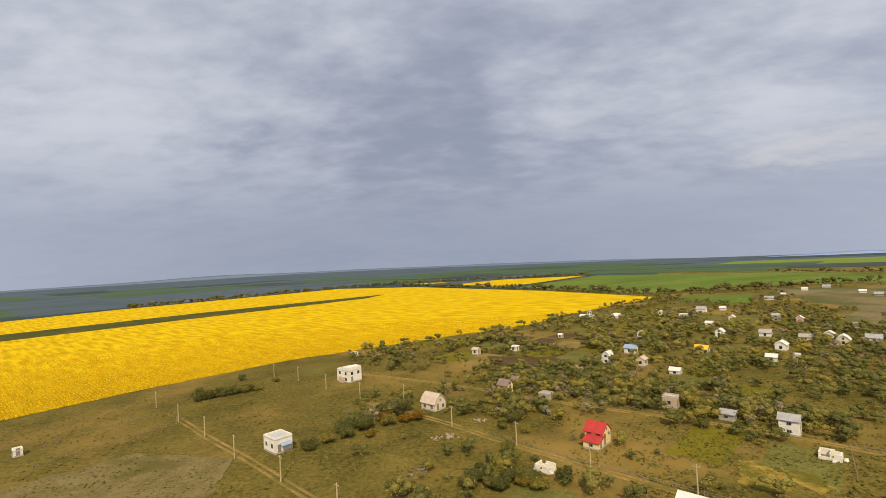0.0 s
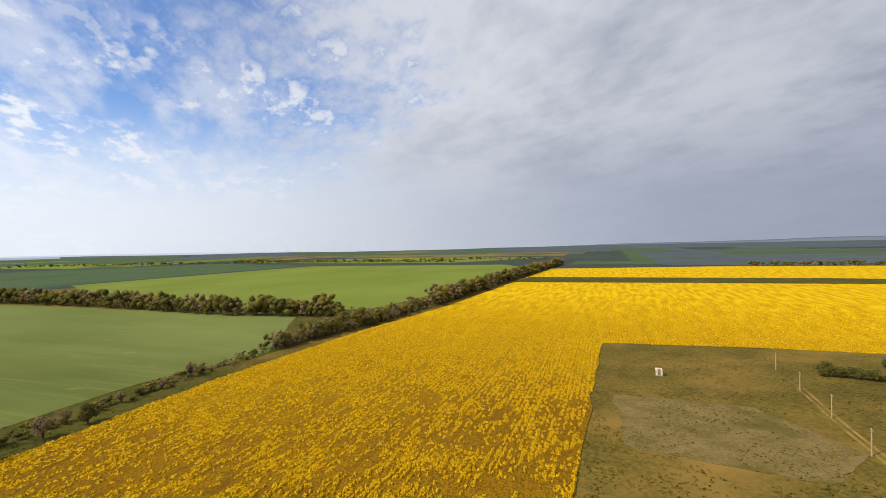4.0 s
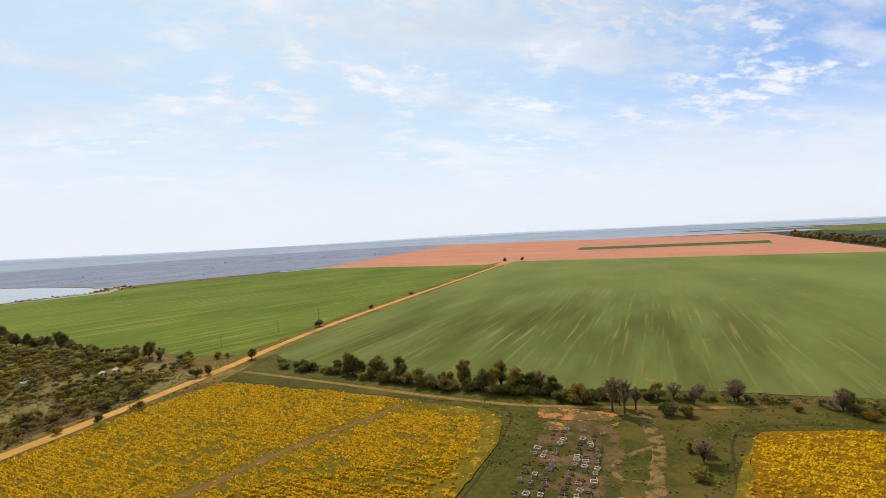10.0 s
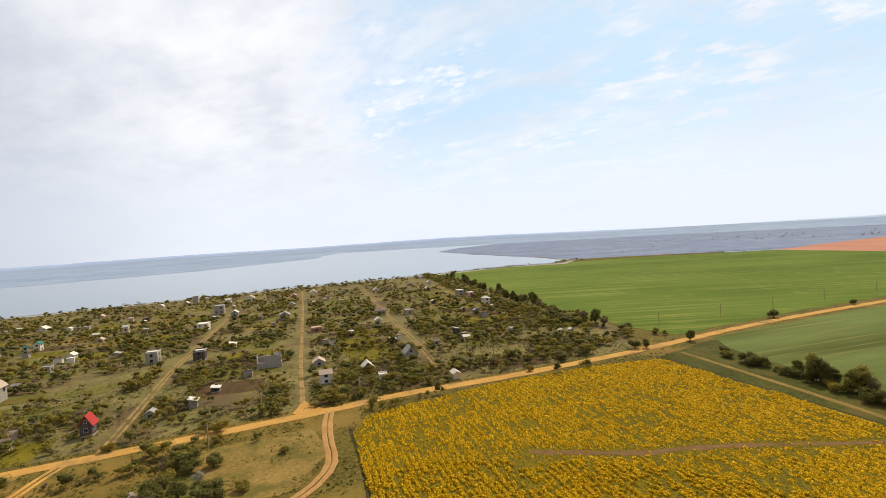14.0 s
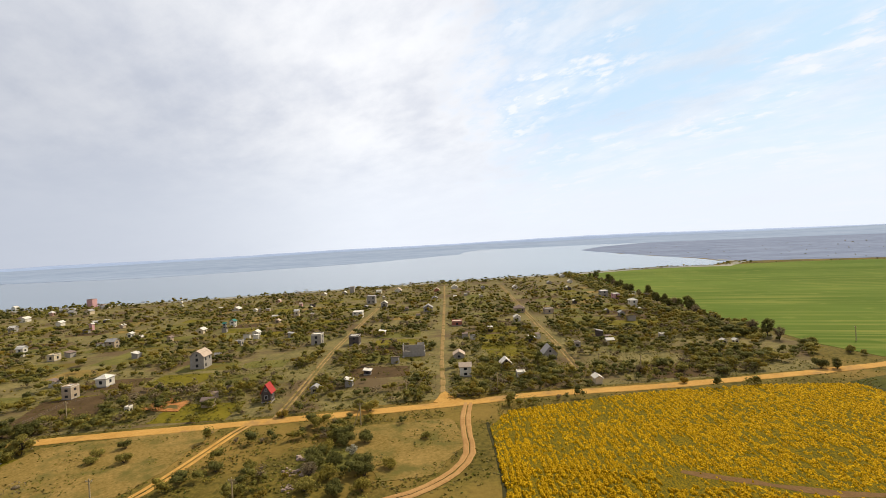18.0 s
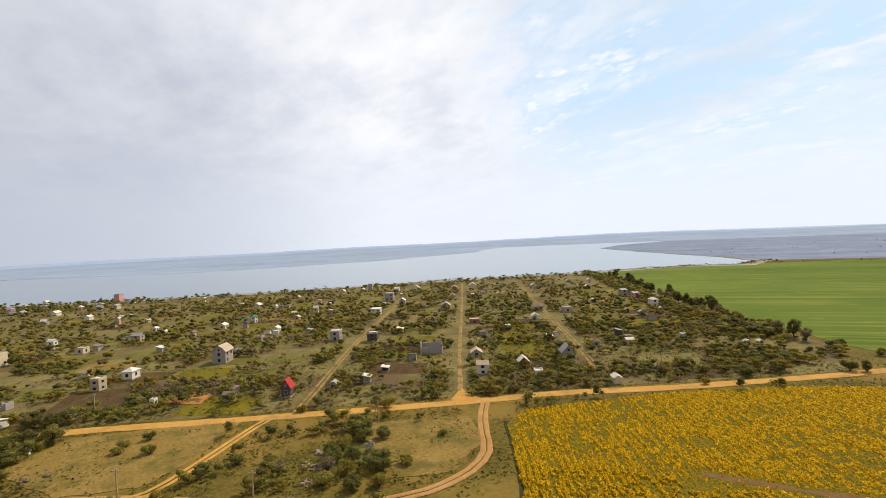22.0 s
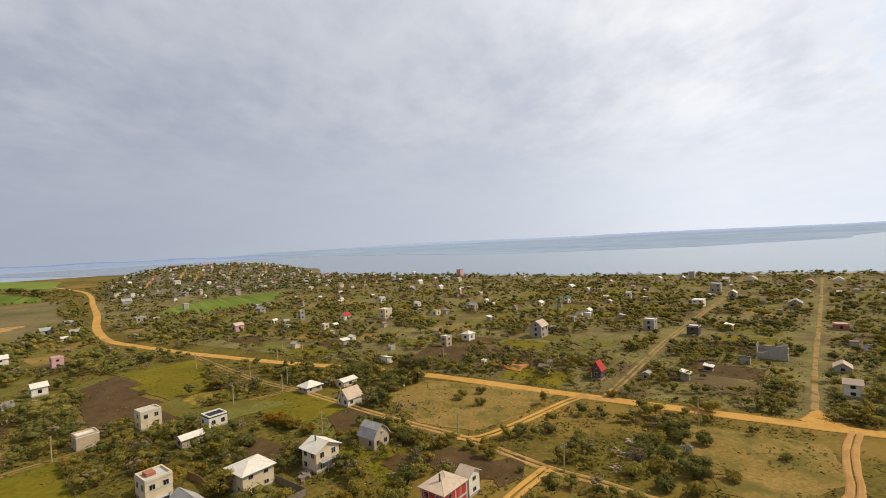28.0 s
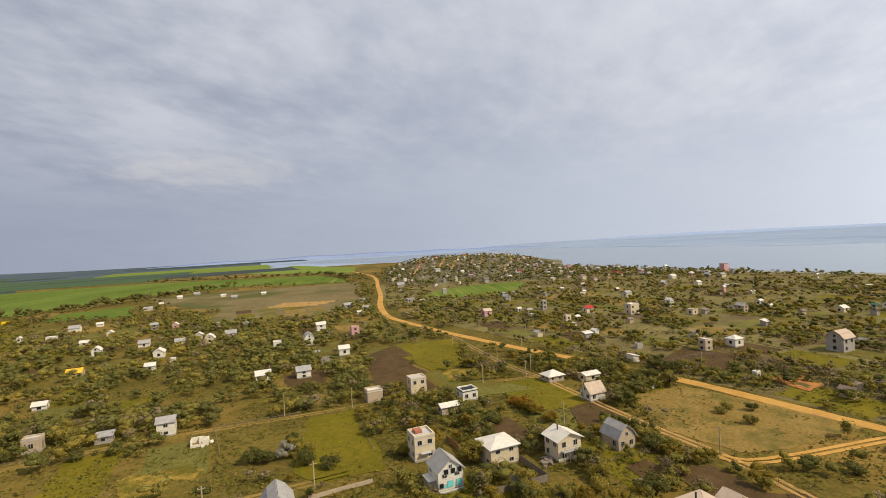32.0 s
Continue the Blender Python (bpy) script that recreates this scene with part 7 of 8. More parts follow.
for x, y, kind, s in ((-78, -116, "fresh", 1.15), (-80, -113, "scrub", 1.3), (-75, -119, "scrub", 1.2), (-92, -98, "scrub", 1.0), (-96, -95, "scrub", 0.9), (-82, -80, "golden", 0.8), (-83, -77, "low", 0.8), (-76, -72, "low", 0.7), (-74, -70, "low", 0.8),
                      (-115, -96, "half", 0.8), (-104, -100, "half", 0.6), (-122, -85, "rust", 0.7), (-134, -81, "dark", 0.6), (-131, -74, "rust", 0.9), (-145, -63, "dark", 0.65), (-145, -56, "half", 0.9), (-157, -47, "half", 0.8), (-165, -39, "dark", 0.7)):
    plant(kind, x, y, s, "bushes along the field edge")
# the crossing of road and field edge
for x, y, rnd in along([(20, -232), (36, -240), (58, -252), (84, -276), (110, -305), (160, -360), (230, -440), (300, -515)], 3.6, 8, 0, 4):
    plant(rnd.choice(["round", "scrub", "dark", "olive", "half"]), x, y, rnd.uniform(0.5, 0.95), "tree belt beside the green field")
for x, y, kind, s in ((77, -163, "half", 0.5), (62, -162, "golden", 0.8), (33, -206, "scrub", 1.1), (14, -226, "dark", 0.6), (29, -208, "dark", 0.5), (-20, -290, "scrub", 1.2), (-60, -338, "scrub", 1.0), (-105, -395, "scrub", 0.9), (-345, -698, "dark", 0.9), (-372, -690, "dark", 0.8), (125, -78, "round", 0.85), (122, -80, "olive", 1.2), (139, -60, "golden", 1.0)):
    plant(kind, x, y, s)
# single shrubs of the meadows north of the camera
for x, y, kind, s in ((-100, 190, "scrub", 1.2), (-95, 194, "scrub", 1.3), (-89, 198, "scrub", 1.3), (-84, 201, "scrub", 1.1), (-78, 216, "olive", 1.0), (-107, 205, "low", 1.0), (-96, 222, "scrub", 0.9),
                      (-15, 152, "rust", 1.1), (-11, 154, "rust", 1.3), (-7, 157, "rust", 0.9), (-20, 150, "olive", 1.3), (-26, 146, "scrub", 1.4), (-31, 142, "scrub", 1.3), (-36, 138, "olive", 1.2), (-24, 141, "golden", 1.0), (-19, 161, "half", 0.6), (-16, 163, "scrub", 1.5),
                      (14, 125, "low", 1.2), (-6, 88, "scrub", 1.1), (-2, 86, "olive", 1.2), (3, 88, "scrub", 1.2), (-9, 84, "olive", 1.0), (5, 84, "scrub", 1.0), (0, 81, "golden", 1.0), (24, 107, "scrub", 1.0), (15, 142, "round", 0.8), (19, 146, "scrub", 1.1), (21, 138, "olive", 0.9), (30, 152, "bloom", 0.7), (34, 150, "golden", 1.0), (6, 112, "scrub", 1.1), (9, 110, "olive", 1.3), (12, 108, "scrub", 1.2), (15, 106, "golden", 1.1), (8, 107, "low", 1.2), (18, 104, "olive", 1.0), (3, 106, "scrub", 1.0), (5, 109, "scrub", 1.2), (11, 112, "scrub", 1.1), (14, 110, "low", 1.3), (17, 107, "scrub", 1.1), (20, 105, "low", 1.0), (10, 104, "scrub", 1.1), (-97, 192, "scrub", 1.1), (-92, 196, "scrub", 1.2), (-86, 200, "low", 1.4), (-81, 203, "low", 1.3), (-44, 128, "scrub", 1.0), (-47, 133, "olive", 1.1), (-40, 133, "scrub", 1.2), (-33, 146, "scrub", 1.5), (-28, 150, "scrub", 1.3), (-22, 156, "rust", 1.0), (-17, 158, "dark", 0.55), (-22, 160, "scrub", 1.4),
                      (70, 135, "scrub", 0.9), (77, 130, "scrub", 0.8), (83, 90, "scrub", 1.1), (88, 84, "bloom", 1.0), (84, 86, "scrub", 1.0), (91, 79, "olive", 1.1), (95, 88, "scrub", 0.9), (86, 76, "scrub", 1.1), (87, 70, "scrub", 1.0),
                      (105, 52, "golden", 1.5), (101, 55, "golden", 1.3), (98, 57, "olive", 1.2), (88, 34, "scrub", 1.2), (92, 27, "bloom", 0.8), (86, 22, "olive", 1.4), (90, 14, "golden", 1.3), (95, 12, "olive", 1.1), (80, 30, "scrub", 1.1), (77, 24, "olive", 1.2), (82, 8, "scrub", 1.2), (97, 2, "scrub", 1.3), (106, 0, "half", 0.5), (113, -2, "golden", 1.2), (118, 2, "scrub", 1.2),
                      (128, 28, "golden", 1.2), (132, 33, "golden", 1.4), (136, 36, "rust", 1.0), (122, 42, "scrub", 1.2), (118, 46, "olive", 1.2), (112, 40, "scrub", 1.0), (126, 60, "round", 0.9), (131, 64, "round", 1.0), (120, 66, "scrub", 1.1)):
    plant(kind, x, y, s, "shrubs of the plots")
for x, y, kind, s in ((182, 19, "scrub", 1.5), (177, 13, "round", 1.0), (174, 8, "scrub", 1.4), (171, 3, "dark", 0.6), (168, -2, "round", 1.0), (184, -3, "scrub", 1.4), (188, 2, "scrub", 1.3), (150, -16, "low", 0.9),
                      (99, 40, "fresh", 1.1), (97, 29, "golden", 1.3), (95, 32, "bloom", 1.0), (106, 17, "golden", 1.1), (99, 12, "fresh", 0.9), (92, 35, "olive", 1.2), (101, 22, "bloom", 0.7), (136, 38, "rust", 1.3), (133, 35, "golden", 1.4), (139, 41, "rust", 1.0), (91, 25, "fresh", 0.9), (88, 18, "round", 0.8)):
    plant(kind, x, y, s, "shrubs of the plots")
# scrub inside the bend of the track
for x, y, kind, s in ((104, -52, "scrub", 1.3), (101, -50, "scrub", 1.2), (106, -56, "olive", 1.2), (98, -54, "scrub", 1.1), (97, -47, "half", 0.55), (94, -50, "olive", 1.1), (92, -58, "scrub", 1.2), (89, -56, "scrub", 1.2), (100, -60, "bloom", 0.7), (110, -64, "scrub", 1.2), (107, -62, "scrub", 1.2), (104, -66, "scrub", 1.0), (88, -62, "olive", 0.9), (93, -44, "low", 1.2), (87, -47, "scrub", 1.0), (84, -52, "olive", 1.0), (94, -78, "low", 0.8), (112, -40, "low", 0.9), (117, -34, "scrub", 0.8), (140, -20, "low", 1.0), (146, -14, "low", 0.9), (150, -22, "scrub", 0.8)):
    plant(kind, x, y, s, "scrub inside the bend")

BLOCKED = FIELDS + OPEN_PLOTS + [[(204, 118), (225, 97), (196, 80), (181, 95)], [(111, 96), (121, 86), (98, 63), (90, 57), (80, 68), (82, 76)], [(154, 52), (167, 41), (149, 19), (139, 25), (133, 37)],
                    [(155, 9), (169, -6), (146, -45), (127, -26), (121, -15), (130, -1)], [(223, -9), (215, -27), (189, -20), (200, 1)], [(184, 123), (203, 119), (179, 92), (159, 100)], [(118, -66), (99, -92), (84, -83), (78, -67), (84, -57)],
                    [(-63, -117), (-92, -108), (-96, -88), (-60, -55), (-30, -75)], [(104, -106), (90, -110), (86, -94), (64, -73), (45, -52), (60, -45), (73, -56), (77, -80), (90, -90)], [(20, 248), (52, 237), (57, 221), (38, 216), (20, 228)], [(174, 92), (178, 88), (161, 65), (147, 74), (163, 92)], [(110, -2), (113, -9), (104, -17), (106, -25), (93, -16), (97, -11)], [(121, 47), (128, 40), (119, 31), (112, 38)], [(107, 8), (112, 4), (105, -3), (100, 2)], [(139, 25), (147, 18), (135, 9), (126, 20)],
                    [(232, 290), (255, 270), (292, 240), (330, 232), (390, 270), (460, 320), (545, 385), (540, 392), (452, 500), (380, 550), (335, 470), (300, 345)], [(69, 117), (82, 100), (72, 90), (57, 103)]]


def free_spot(p, margin=1.0):
    if any(inside(p, f) for f in BLOCKED):
        return False
    if any(off_line(p, line) < half + margin for line, half in ROADS):
        return False
    return all((p[0] - x) ** 2 + (p[1] - y) ** 2 > (r + margin) ** 2 for x, y, r in HOUSES)


def density(x, y):
    """How thickly the gardens are planted: thick on the lake side, open meadows to the north-west."""
    u, v = (x * D1.x + y * D1.y) / 19.0, (x * D2.x + y * D2.y) / 27.0
    cell = random.Random(round(u) * 131 + round(v) * 17 + 5).random()
    hedge = 0.30 if abs(u - round(u)) > 0.41 or abs(v - round(v)) > 0.44 else 0.0
    n = 1.15 * (cell - 0.55) + hedge + noise.noise((x / 42, y / 42, 1.5)) * 0.55 + noise.noise((x / 8, y / 8, 4.5)) * 0.6 - (0.26 if math.hypot(x, y) < 150 else 0)
    if y < 0.95 * x - 195 and x > 40:
        return (0.66 if x < 140 else 0.47) + n
    if inside((x, y), [(97, -30), (116, -16), (140, -52), (108, -102), (82, -80), (78, -57)]):
        return 0.02 + n
    side = off_line((x, y), ROAD)
    if x < 20 and y < 235 and x + 0.2 * y < 30:
        return -0.15 + n
    if x > 150 and side < 60:
        return 0.48 + n
    if x > 300 and y > 230:
        return 0.16 + n
    if 0 < x < 75 and 145 < y < 300 and abs(x - 0.4 * y + 70) > 12:
        return 0.50 + n
    if x > 60 and y > 125 and 200 < math.hypot(x, y) < 400:
        return 0.74 + n
    if y > 25 and x < 150 and abs(x - 88) > 14:
        return 0.30 + n
    return 0.62 + n


# gardens: the nearest as trees of their own, the rest as one joined thicket
spots, rnd = [], random.Random(21)
tries = 0
while len(spots) < 14500 and tries < 95000:
    tries += 1
    r = 70 + 780 * rnd.random() ** 1.25
    yaw = rnd.uniform(-166, 12)
    x, y = -math.sin(radians(yaw)) * r, math.cos(radians(yaw)) * r
    if rnd.random() < density(x, y) and free_spot((x, y), 1.7):
        spots.append((r, x, y))
spots.sort()
near_count = 0
far_blobs = []
for r, x, y in spots:
    if near_count < 290 and r < 168:
        plant(rnd.choice(["low", "olive", "golden", "golden", "fresh", "fresh", "olive", "rust", "scrub", "low"]), x, y, rnd.uniform(0.4, 0.85), "garden trees and shrubs")
        near_count += 1
    else:
        far_blobs.append((x, y, r))


def on_land(places):
    return [q for q in places if not inside(q, LAKE) and not inside(q, WHEAT_2)]


def thicket(name, places, label, tall=1.15, cards=66, leafs=(0, 0, 0, 1, 1, 2, 2, 2, 3, 4, 4), size=0.18, category="trees", slim=1.0, clumps=3):
    """Trees past counting, joined into one mesh: a few overlapping leaf clumps each, on a thin stem."""
    rng = np.random.default_rng(len(places))
    verts, index, cores, core_tris, core_index, base = [], [], [], [], [], 0
    for x, y, r in places:
        h = tall * (1.4 + 3.5 * rng.random() ** 1.6)
        s = h * rng.uniform(0.65, 1.05) * slim
        blobs = [(x + rng.normal(0, s * 0.28), y + rng.normal(0, s * 0.28), hill(x, y) + h * (rng.uniform(0.40, 0.74) if slim == 1 else rng.uniform(0.25, 0.8)), s * rng.uniform(0.4, 0.7), s * rng.uniform(0.4, 0.7), h * rng.uniform(0.26, 0.36) * min(1.0, slim * 1.4)) for _ in range(clumps - 1 if r > 380 and slim == 1 else clumps)]
        k = int(cards * (1.9 if r < 200 else (1.0 if r < 320 else 0.55)))
        # neighbours tend to be of one kind
        m = int(leafs[int((0.5 + 0.75 * noise.noise((x / 22, y / 22, 7.7)) + rng.normal(0, 0.30)) * len(leafs)) % len(leafs)])
        verts.append(leaf_cards(blobs, k, size * (0.8 + r / 600) * (0.6 + min(h, 5.0) / 7), rng))
        index += [m] * k
        spots, faces = lumps(blobs, rng, (0.52 if r < 260 else 0.62) * (0.65 if m == 4 else 1.0), 0.26)
        cores.append(spots)
        core_tris.append(faces + base)
        base += len(spots)
        core_index += [m] * len(faces)
    ob = new(name, quads_mesh(name, np.concatenate(verts), M_leaf, index, (np.concatenate(cores), np.concatenate(core_tris)), core_index))
    return tagged(ob, label, category, kind="stuff")


north = [q for q in far_blobs if q[1] > 95 and q[2] < 430]
thicket("garden_thicket", [q for q in far_blobs if not (q[1] > 95 and q[2] < 430)], "countless garden trees and shrubs in spring leaf", 1.0)
thicket("garden_thicket", north, "countless dark garden trees between the northern cottages", leafs=(2, 2, 2, 2, 0, 0, 4, 1))
weeds, rnd = [], random.Random(61)
for _ in range(30000):
    r, yaw = 72 + 430 * rnd.random() ** 1.15, rnd.uniform(-160, 8)
    x, y = -math.sin(radians(yaw)) * r, math.cos(radians(yaw)) * r
    if rnd.random() < density(x, y) * 0.55 + 0.5 * noise.noise((x / 17, y / 17, 9.1)) + 0.10 and free_spot((x, y), 0.4):
        weeds.append((x, y, r))
thicket("undergrowth", weeds, "low weeds and young shoots between the garden trees", 0.30, 12, (0, 1, 3, 0, 1, 1, 2, 4, 3, 0), 0.19, "undergrowth", clumps=2)
near_belt = [(x, y, 190) for x, y, q in along([(-238, 14), (-266, 46), (-286, 74), (-334, 130)], 1.1, 30, -3, 3.0)]
near_belt += [(x, y, 190) for x, y, q in along([(-292, 84), (-332, 64)], 1.2, 29, 0, 4)]
thicket("near_windbreak", near_belt, "dense windbreak of half-leafed trees by the yellow field", 2.5, 110, (0, 2, 2, 4, 4), 0.17, slim=0.5, clumps=5)
belt = [(x, y, 420) for x, y, q in along([(-332, 64), (-381, -9), (-509, -121), (-643, -271)], 0.8, 31, 0, 5)]
belt += [(x, y, 420) for x, y, q in along([(-643, -271), (-911, -554), (-1150, -800)], 2.0, 39, 0, 5)]
belt += [(x, y, 420) for x, y, q in along([(-338, 140), (-400, 205), (-520, 330), (-690, 510), (-760, 590)], 0.9, 32, -6, 5)]
thicket("windbreak", belt, "long windbreak of dark leafy trees between fields", 3.6, 130, (2, 2, 0, 4, 4), 0.17, slim=0.55, clumps=5)
far_belt = [(x, y, 900) for x, y, q in along([(-95, 1050), (94, 812), (208, 612), (246, 552), (322, 540), (440, 566), (519, 574)], 2.5, 33, 0, 5)]
far_belt += [(x, y, 1300) for x, y, q in along([(-1588, -746), (-1661, -501), (-1477, -110), (-1306, 184), (-997, 732)], 4, 34, 0, 9)]
far_belt += [(x, y, 1300) for x, y, q in along([(-520, 775), (-245, 1105), (-110, 1180), (340, 1125)], 2.5, 35, 0, 7)]
far_belt += [(x, y, 1300) for x, y, q in along([(-1500, 0), (-1012, 470)], 4, 36, 0, 7)]
far_belt += [(x, y, 1300) for x, y, q in along([(600, 880), (720, 560), (620, 445)], 4, 37, 0, 5)]
thicket("far_windbreak", far_belt, "far dark windbreaks on the plain", 2.4, 16, (2, 2, 2, 4), 0.3)
edge_scrub = [(x - 4, y - 1, 150) for x, y, q in along([(-236, 14), (-206, -14), (-186, -30), (-162, -50), (-138, -72), (-112, -98)], 1.1, 41, 0, 2.6) if noise.noise((x / 9, y / 9, 3.1)) > -0.15]
thicket("edge_scrub", edge_scrub, "low tangled scrub along the field edge", 0.75, 40, (2, 4, 4, 0, 2), 0.2)
shore_scrub = [(x, y, 900) for x, y, q in along([(345, -552), (300, -640), (255, -700), (150, -797), (40, -856), (-67, -920)], 3.2, 38, 0, 4)]
thicket("shore_scrub", shore_scrub, "low dark scrub along the far edge of the green field", 0.6, 10, (2, 2, 4), 0.3)
wheat_belt = on_land([(x, y, 300) for x, y, q in along([(52, -246), (84, -268), (120, -305), (180, -366), (240, -432), (300, -500), (338, -540)], 0.85, 43, 9, 8)])
wheat_belt += [(x, y, 220) for x, y, q in along([(98, -138), (76, -166), (54, -196), (42, -214), (36, -236)], 0.9, 44, 5, 5) if off_line((x, y), ROAD) > 5]
thicket("field_belt", wheat_belt, "dense shrub belt between the gardens and the green field", 1.1, 70, (2, 2, 0, 1, 2), 0.18)
steppe = [(rnd.uniform(-1, 1), rnd.uniform(-1, 1)) for _ in range(110)]
thicket("far_scrub", on_land([(330 + 300 * a + 60 * b, -1250 + 60 * a - 400 * b, 1100) for a, b in steppe]), "scattered scrub on the far headland", 0.55, 8, (2, 2, 4), 0.3)


# ---- rape plants of the near field parts ----
def domes(centre, size, turn, sides, rng, mid):
    """Loose bushy heads: each a closed dome of welded triangles. size: rows of half length, half width, height."""
    n = len(centre)
    a = np.linspace(0, 2 * math.pi, sides, endpoint=False)[None, :] + rng.uniform(-0.35, 0.35, (n, sides))
    rings = []
    for share, z in (((1.0, 0.0), (0.80, 0.62)) if mid else ((1.0, 0.0),)):
        k = share * rng.uniform(0.72, 1.25, (n, sides))
        rings.append(np.stack([np.cos(a) * k, np.sin(a) * k, np.full((n, sides), z) + (rng.uniform(-0.15, 0.2, (n, sides)) if z else 0)], 2))
    top = np.concatenate([rng.normal(0, 0.2, (n, 1, 2)), rng.uniform(0.85, 1.2, (n, 1, 1))], 2)
    v = np.concatenate(rings + [top], 1) * size[:, None, :]
    c, q = np.cos(turn)[:, None], np.sin(turn)[:, None]
    v = np.stack([v[:, :, 0] * c - v[:, :, 1] * q, v[:, :, 0] * q + v[:, :, 1] * c, v[:, :, 2]], 2) + centre[:, None, :]
    faces = []
    for i in range(sides):
        j = (i + 1) % sides
        if mid:
            faces += [(i, j, sides + j), (i, sides + j, sides + i), (sides + i, sides + j, 2 * sides)]
        else:
            faces.append((i, j, sides))
    count = v.shape[1]
    tris = np.array(faces)[None] + (np.arange(n) * count)[:, None, None]
    return v.reshape(-1, 3), tris.reshape(-1, 3)


def rape_plants(name, poly, count, reach, seed, label, patchy, thin=()):
    """Heads of rape in drilled rows, with gaps along the rows; they close up far out."""
    rng, rnd = np.random.default_rng(seed), random.Random(seed)
    d1, d2 = np.array(D1[:2]), np.array(D2[:2])
    out = []
    while len(out) < count:
        r = 55 + (reach - 55) * rng.random(6000) ** 1.75
        a = rng.uniform(0, 2 * math.pi, 6000)
        p = np.stack([np.cos(a) * r, np.sin(a) * r], 1)
        v = p @ d2
        snapped = np.round(v / 1.5) * 1.5 + rng.normal(0, 0.30, len(v))
        p = p + (snapped - v)[:, None] * d2
        hit = np.zeros(len(p), bool)
        for (x0, y0), (x1, y1) in zip(poly, poly[1:] + poly[:1]):
            if y0 != y1:
                hit ^= ((y0 > p[:, 1]) != (y1 > p[:, 1])) & (p[:, 0] < (x1 - x0) * (p[:, 1] - y0) / (y1 - y0) + x0)
        for q, u, w in zip(p[hit], p[hit] @ d1, p[hit] @ d2):
            far = math.hypot(q[0], q[1])
            full = min(0.8, max(0.0, (far - 140) / 190))
            if 0.5 * noise.noise((q[0] / 15, q[1] / 15, seed)) + 0.75 * noise.noise((u / 9.0, w / 1.7, seed)) + 0.9 * noise.noise((u / 1.9, w / 1.1, seed + 4)) < patchy - full:
                continue
            if rnd.random() < (far - 190) / (reach - 190) * 0.9:
                continue
            if rnd.random() < min([1.0] + [max(0.03, (off_line((q[0], q[1]), line) - half) / 4.0) for line, half in thin]):
                out.append(q)
    p = np.array(out[:count])
    r = np.hypot(p[:, 0], p[:, 1])
    n = len(p)
    wide = 0.26 + r / 950
    size = np.stack([wide * rng.uniform(0.7, 2.0, n), wide * rng.uniform(0.5, 0.9, n), rng.uniform(0.26, 0.55, n) * (1 + r / 900)], 1)
    turn = GRID + rng.normal(0, 0.35, n)
    centre = np.concatenate([p, np.full((n, 1), 0.22)], 1)
    verts, tris, base = [], [], 0
    for keep, sides, mid in ((r < 105, 5, True), (r >= 105, 5, False)):
        a, b = domes(centre[keep], size[keep], turn[keep], sides, rng, mid)
        verts.append(a)
        tris.append(b + base)
        base += len(a)
    verts, tris = np.concatenate(verts).astype(np.float32), np.concatenate(tris).astype(np.int32)
    me = bpy.data.meshes.new(name)
    me.vertices.add(len(verts))
    me.vertices.foreach_set("co", verts.ravel())
    me.loops.add(tris.size)
    me.loops.foreach_set("vertex_index", tris.ravel())
    me.polygons.add(len(tris))
    me.polygons.foreach_set("loop_start", np.arange(0, tris.size, 3, dtype=np.int32))
    me.materials.append(M_flower)
    me.update(calc_edges=True)
    return tagged(new(name, me), label, "plants", kind="stuff")


M_flower = varied("rape_flowers", (0.34, 0.178, 0.003), (0.74, 0.450, 0.007), 0.8, leafy=0.2)
rape_plants("rape_plants", FIELD_A, 90000, 420, 3, "dense yellow flower heads of rape in rows", 0.10, [([(-118, -76), (-108, -80), (-98, -81), (-90, -75), (-74, -61), (-58, -46)], 2.0)])
rape_plants("rape_plants", FIELD_B, 60000, 205, 5, "patchy yellow flower heads of rape", -0.10, [(BARE_STRIP, 1.2), ([(-38, -135), (-52, -122), (-53, -114), (-45, -102), (-30, -86), (-13, -68)], 3.5)])


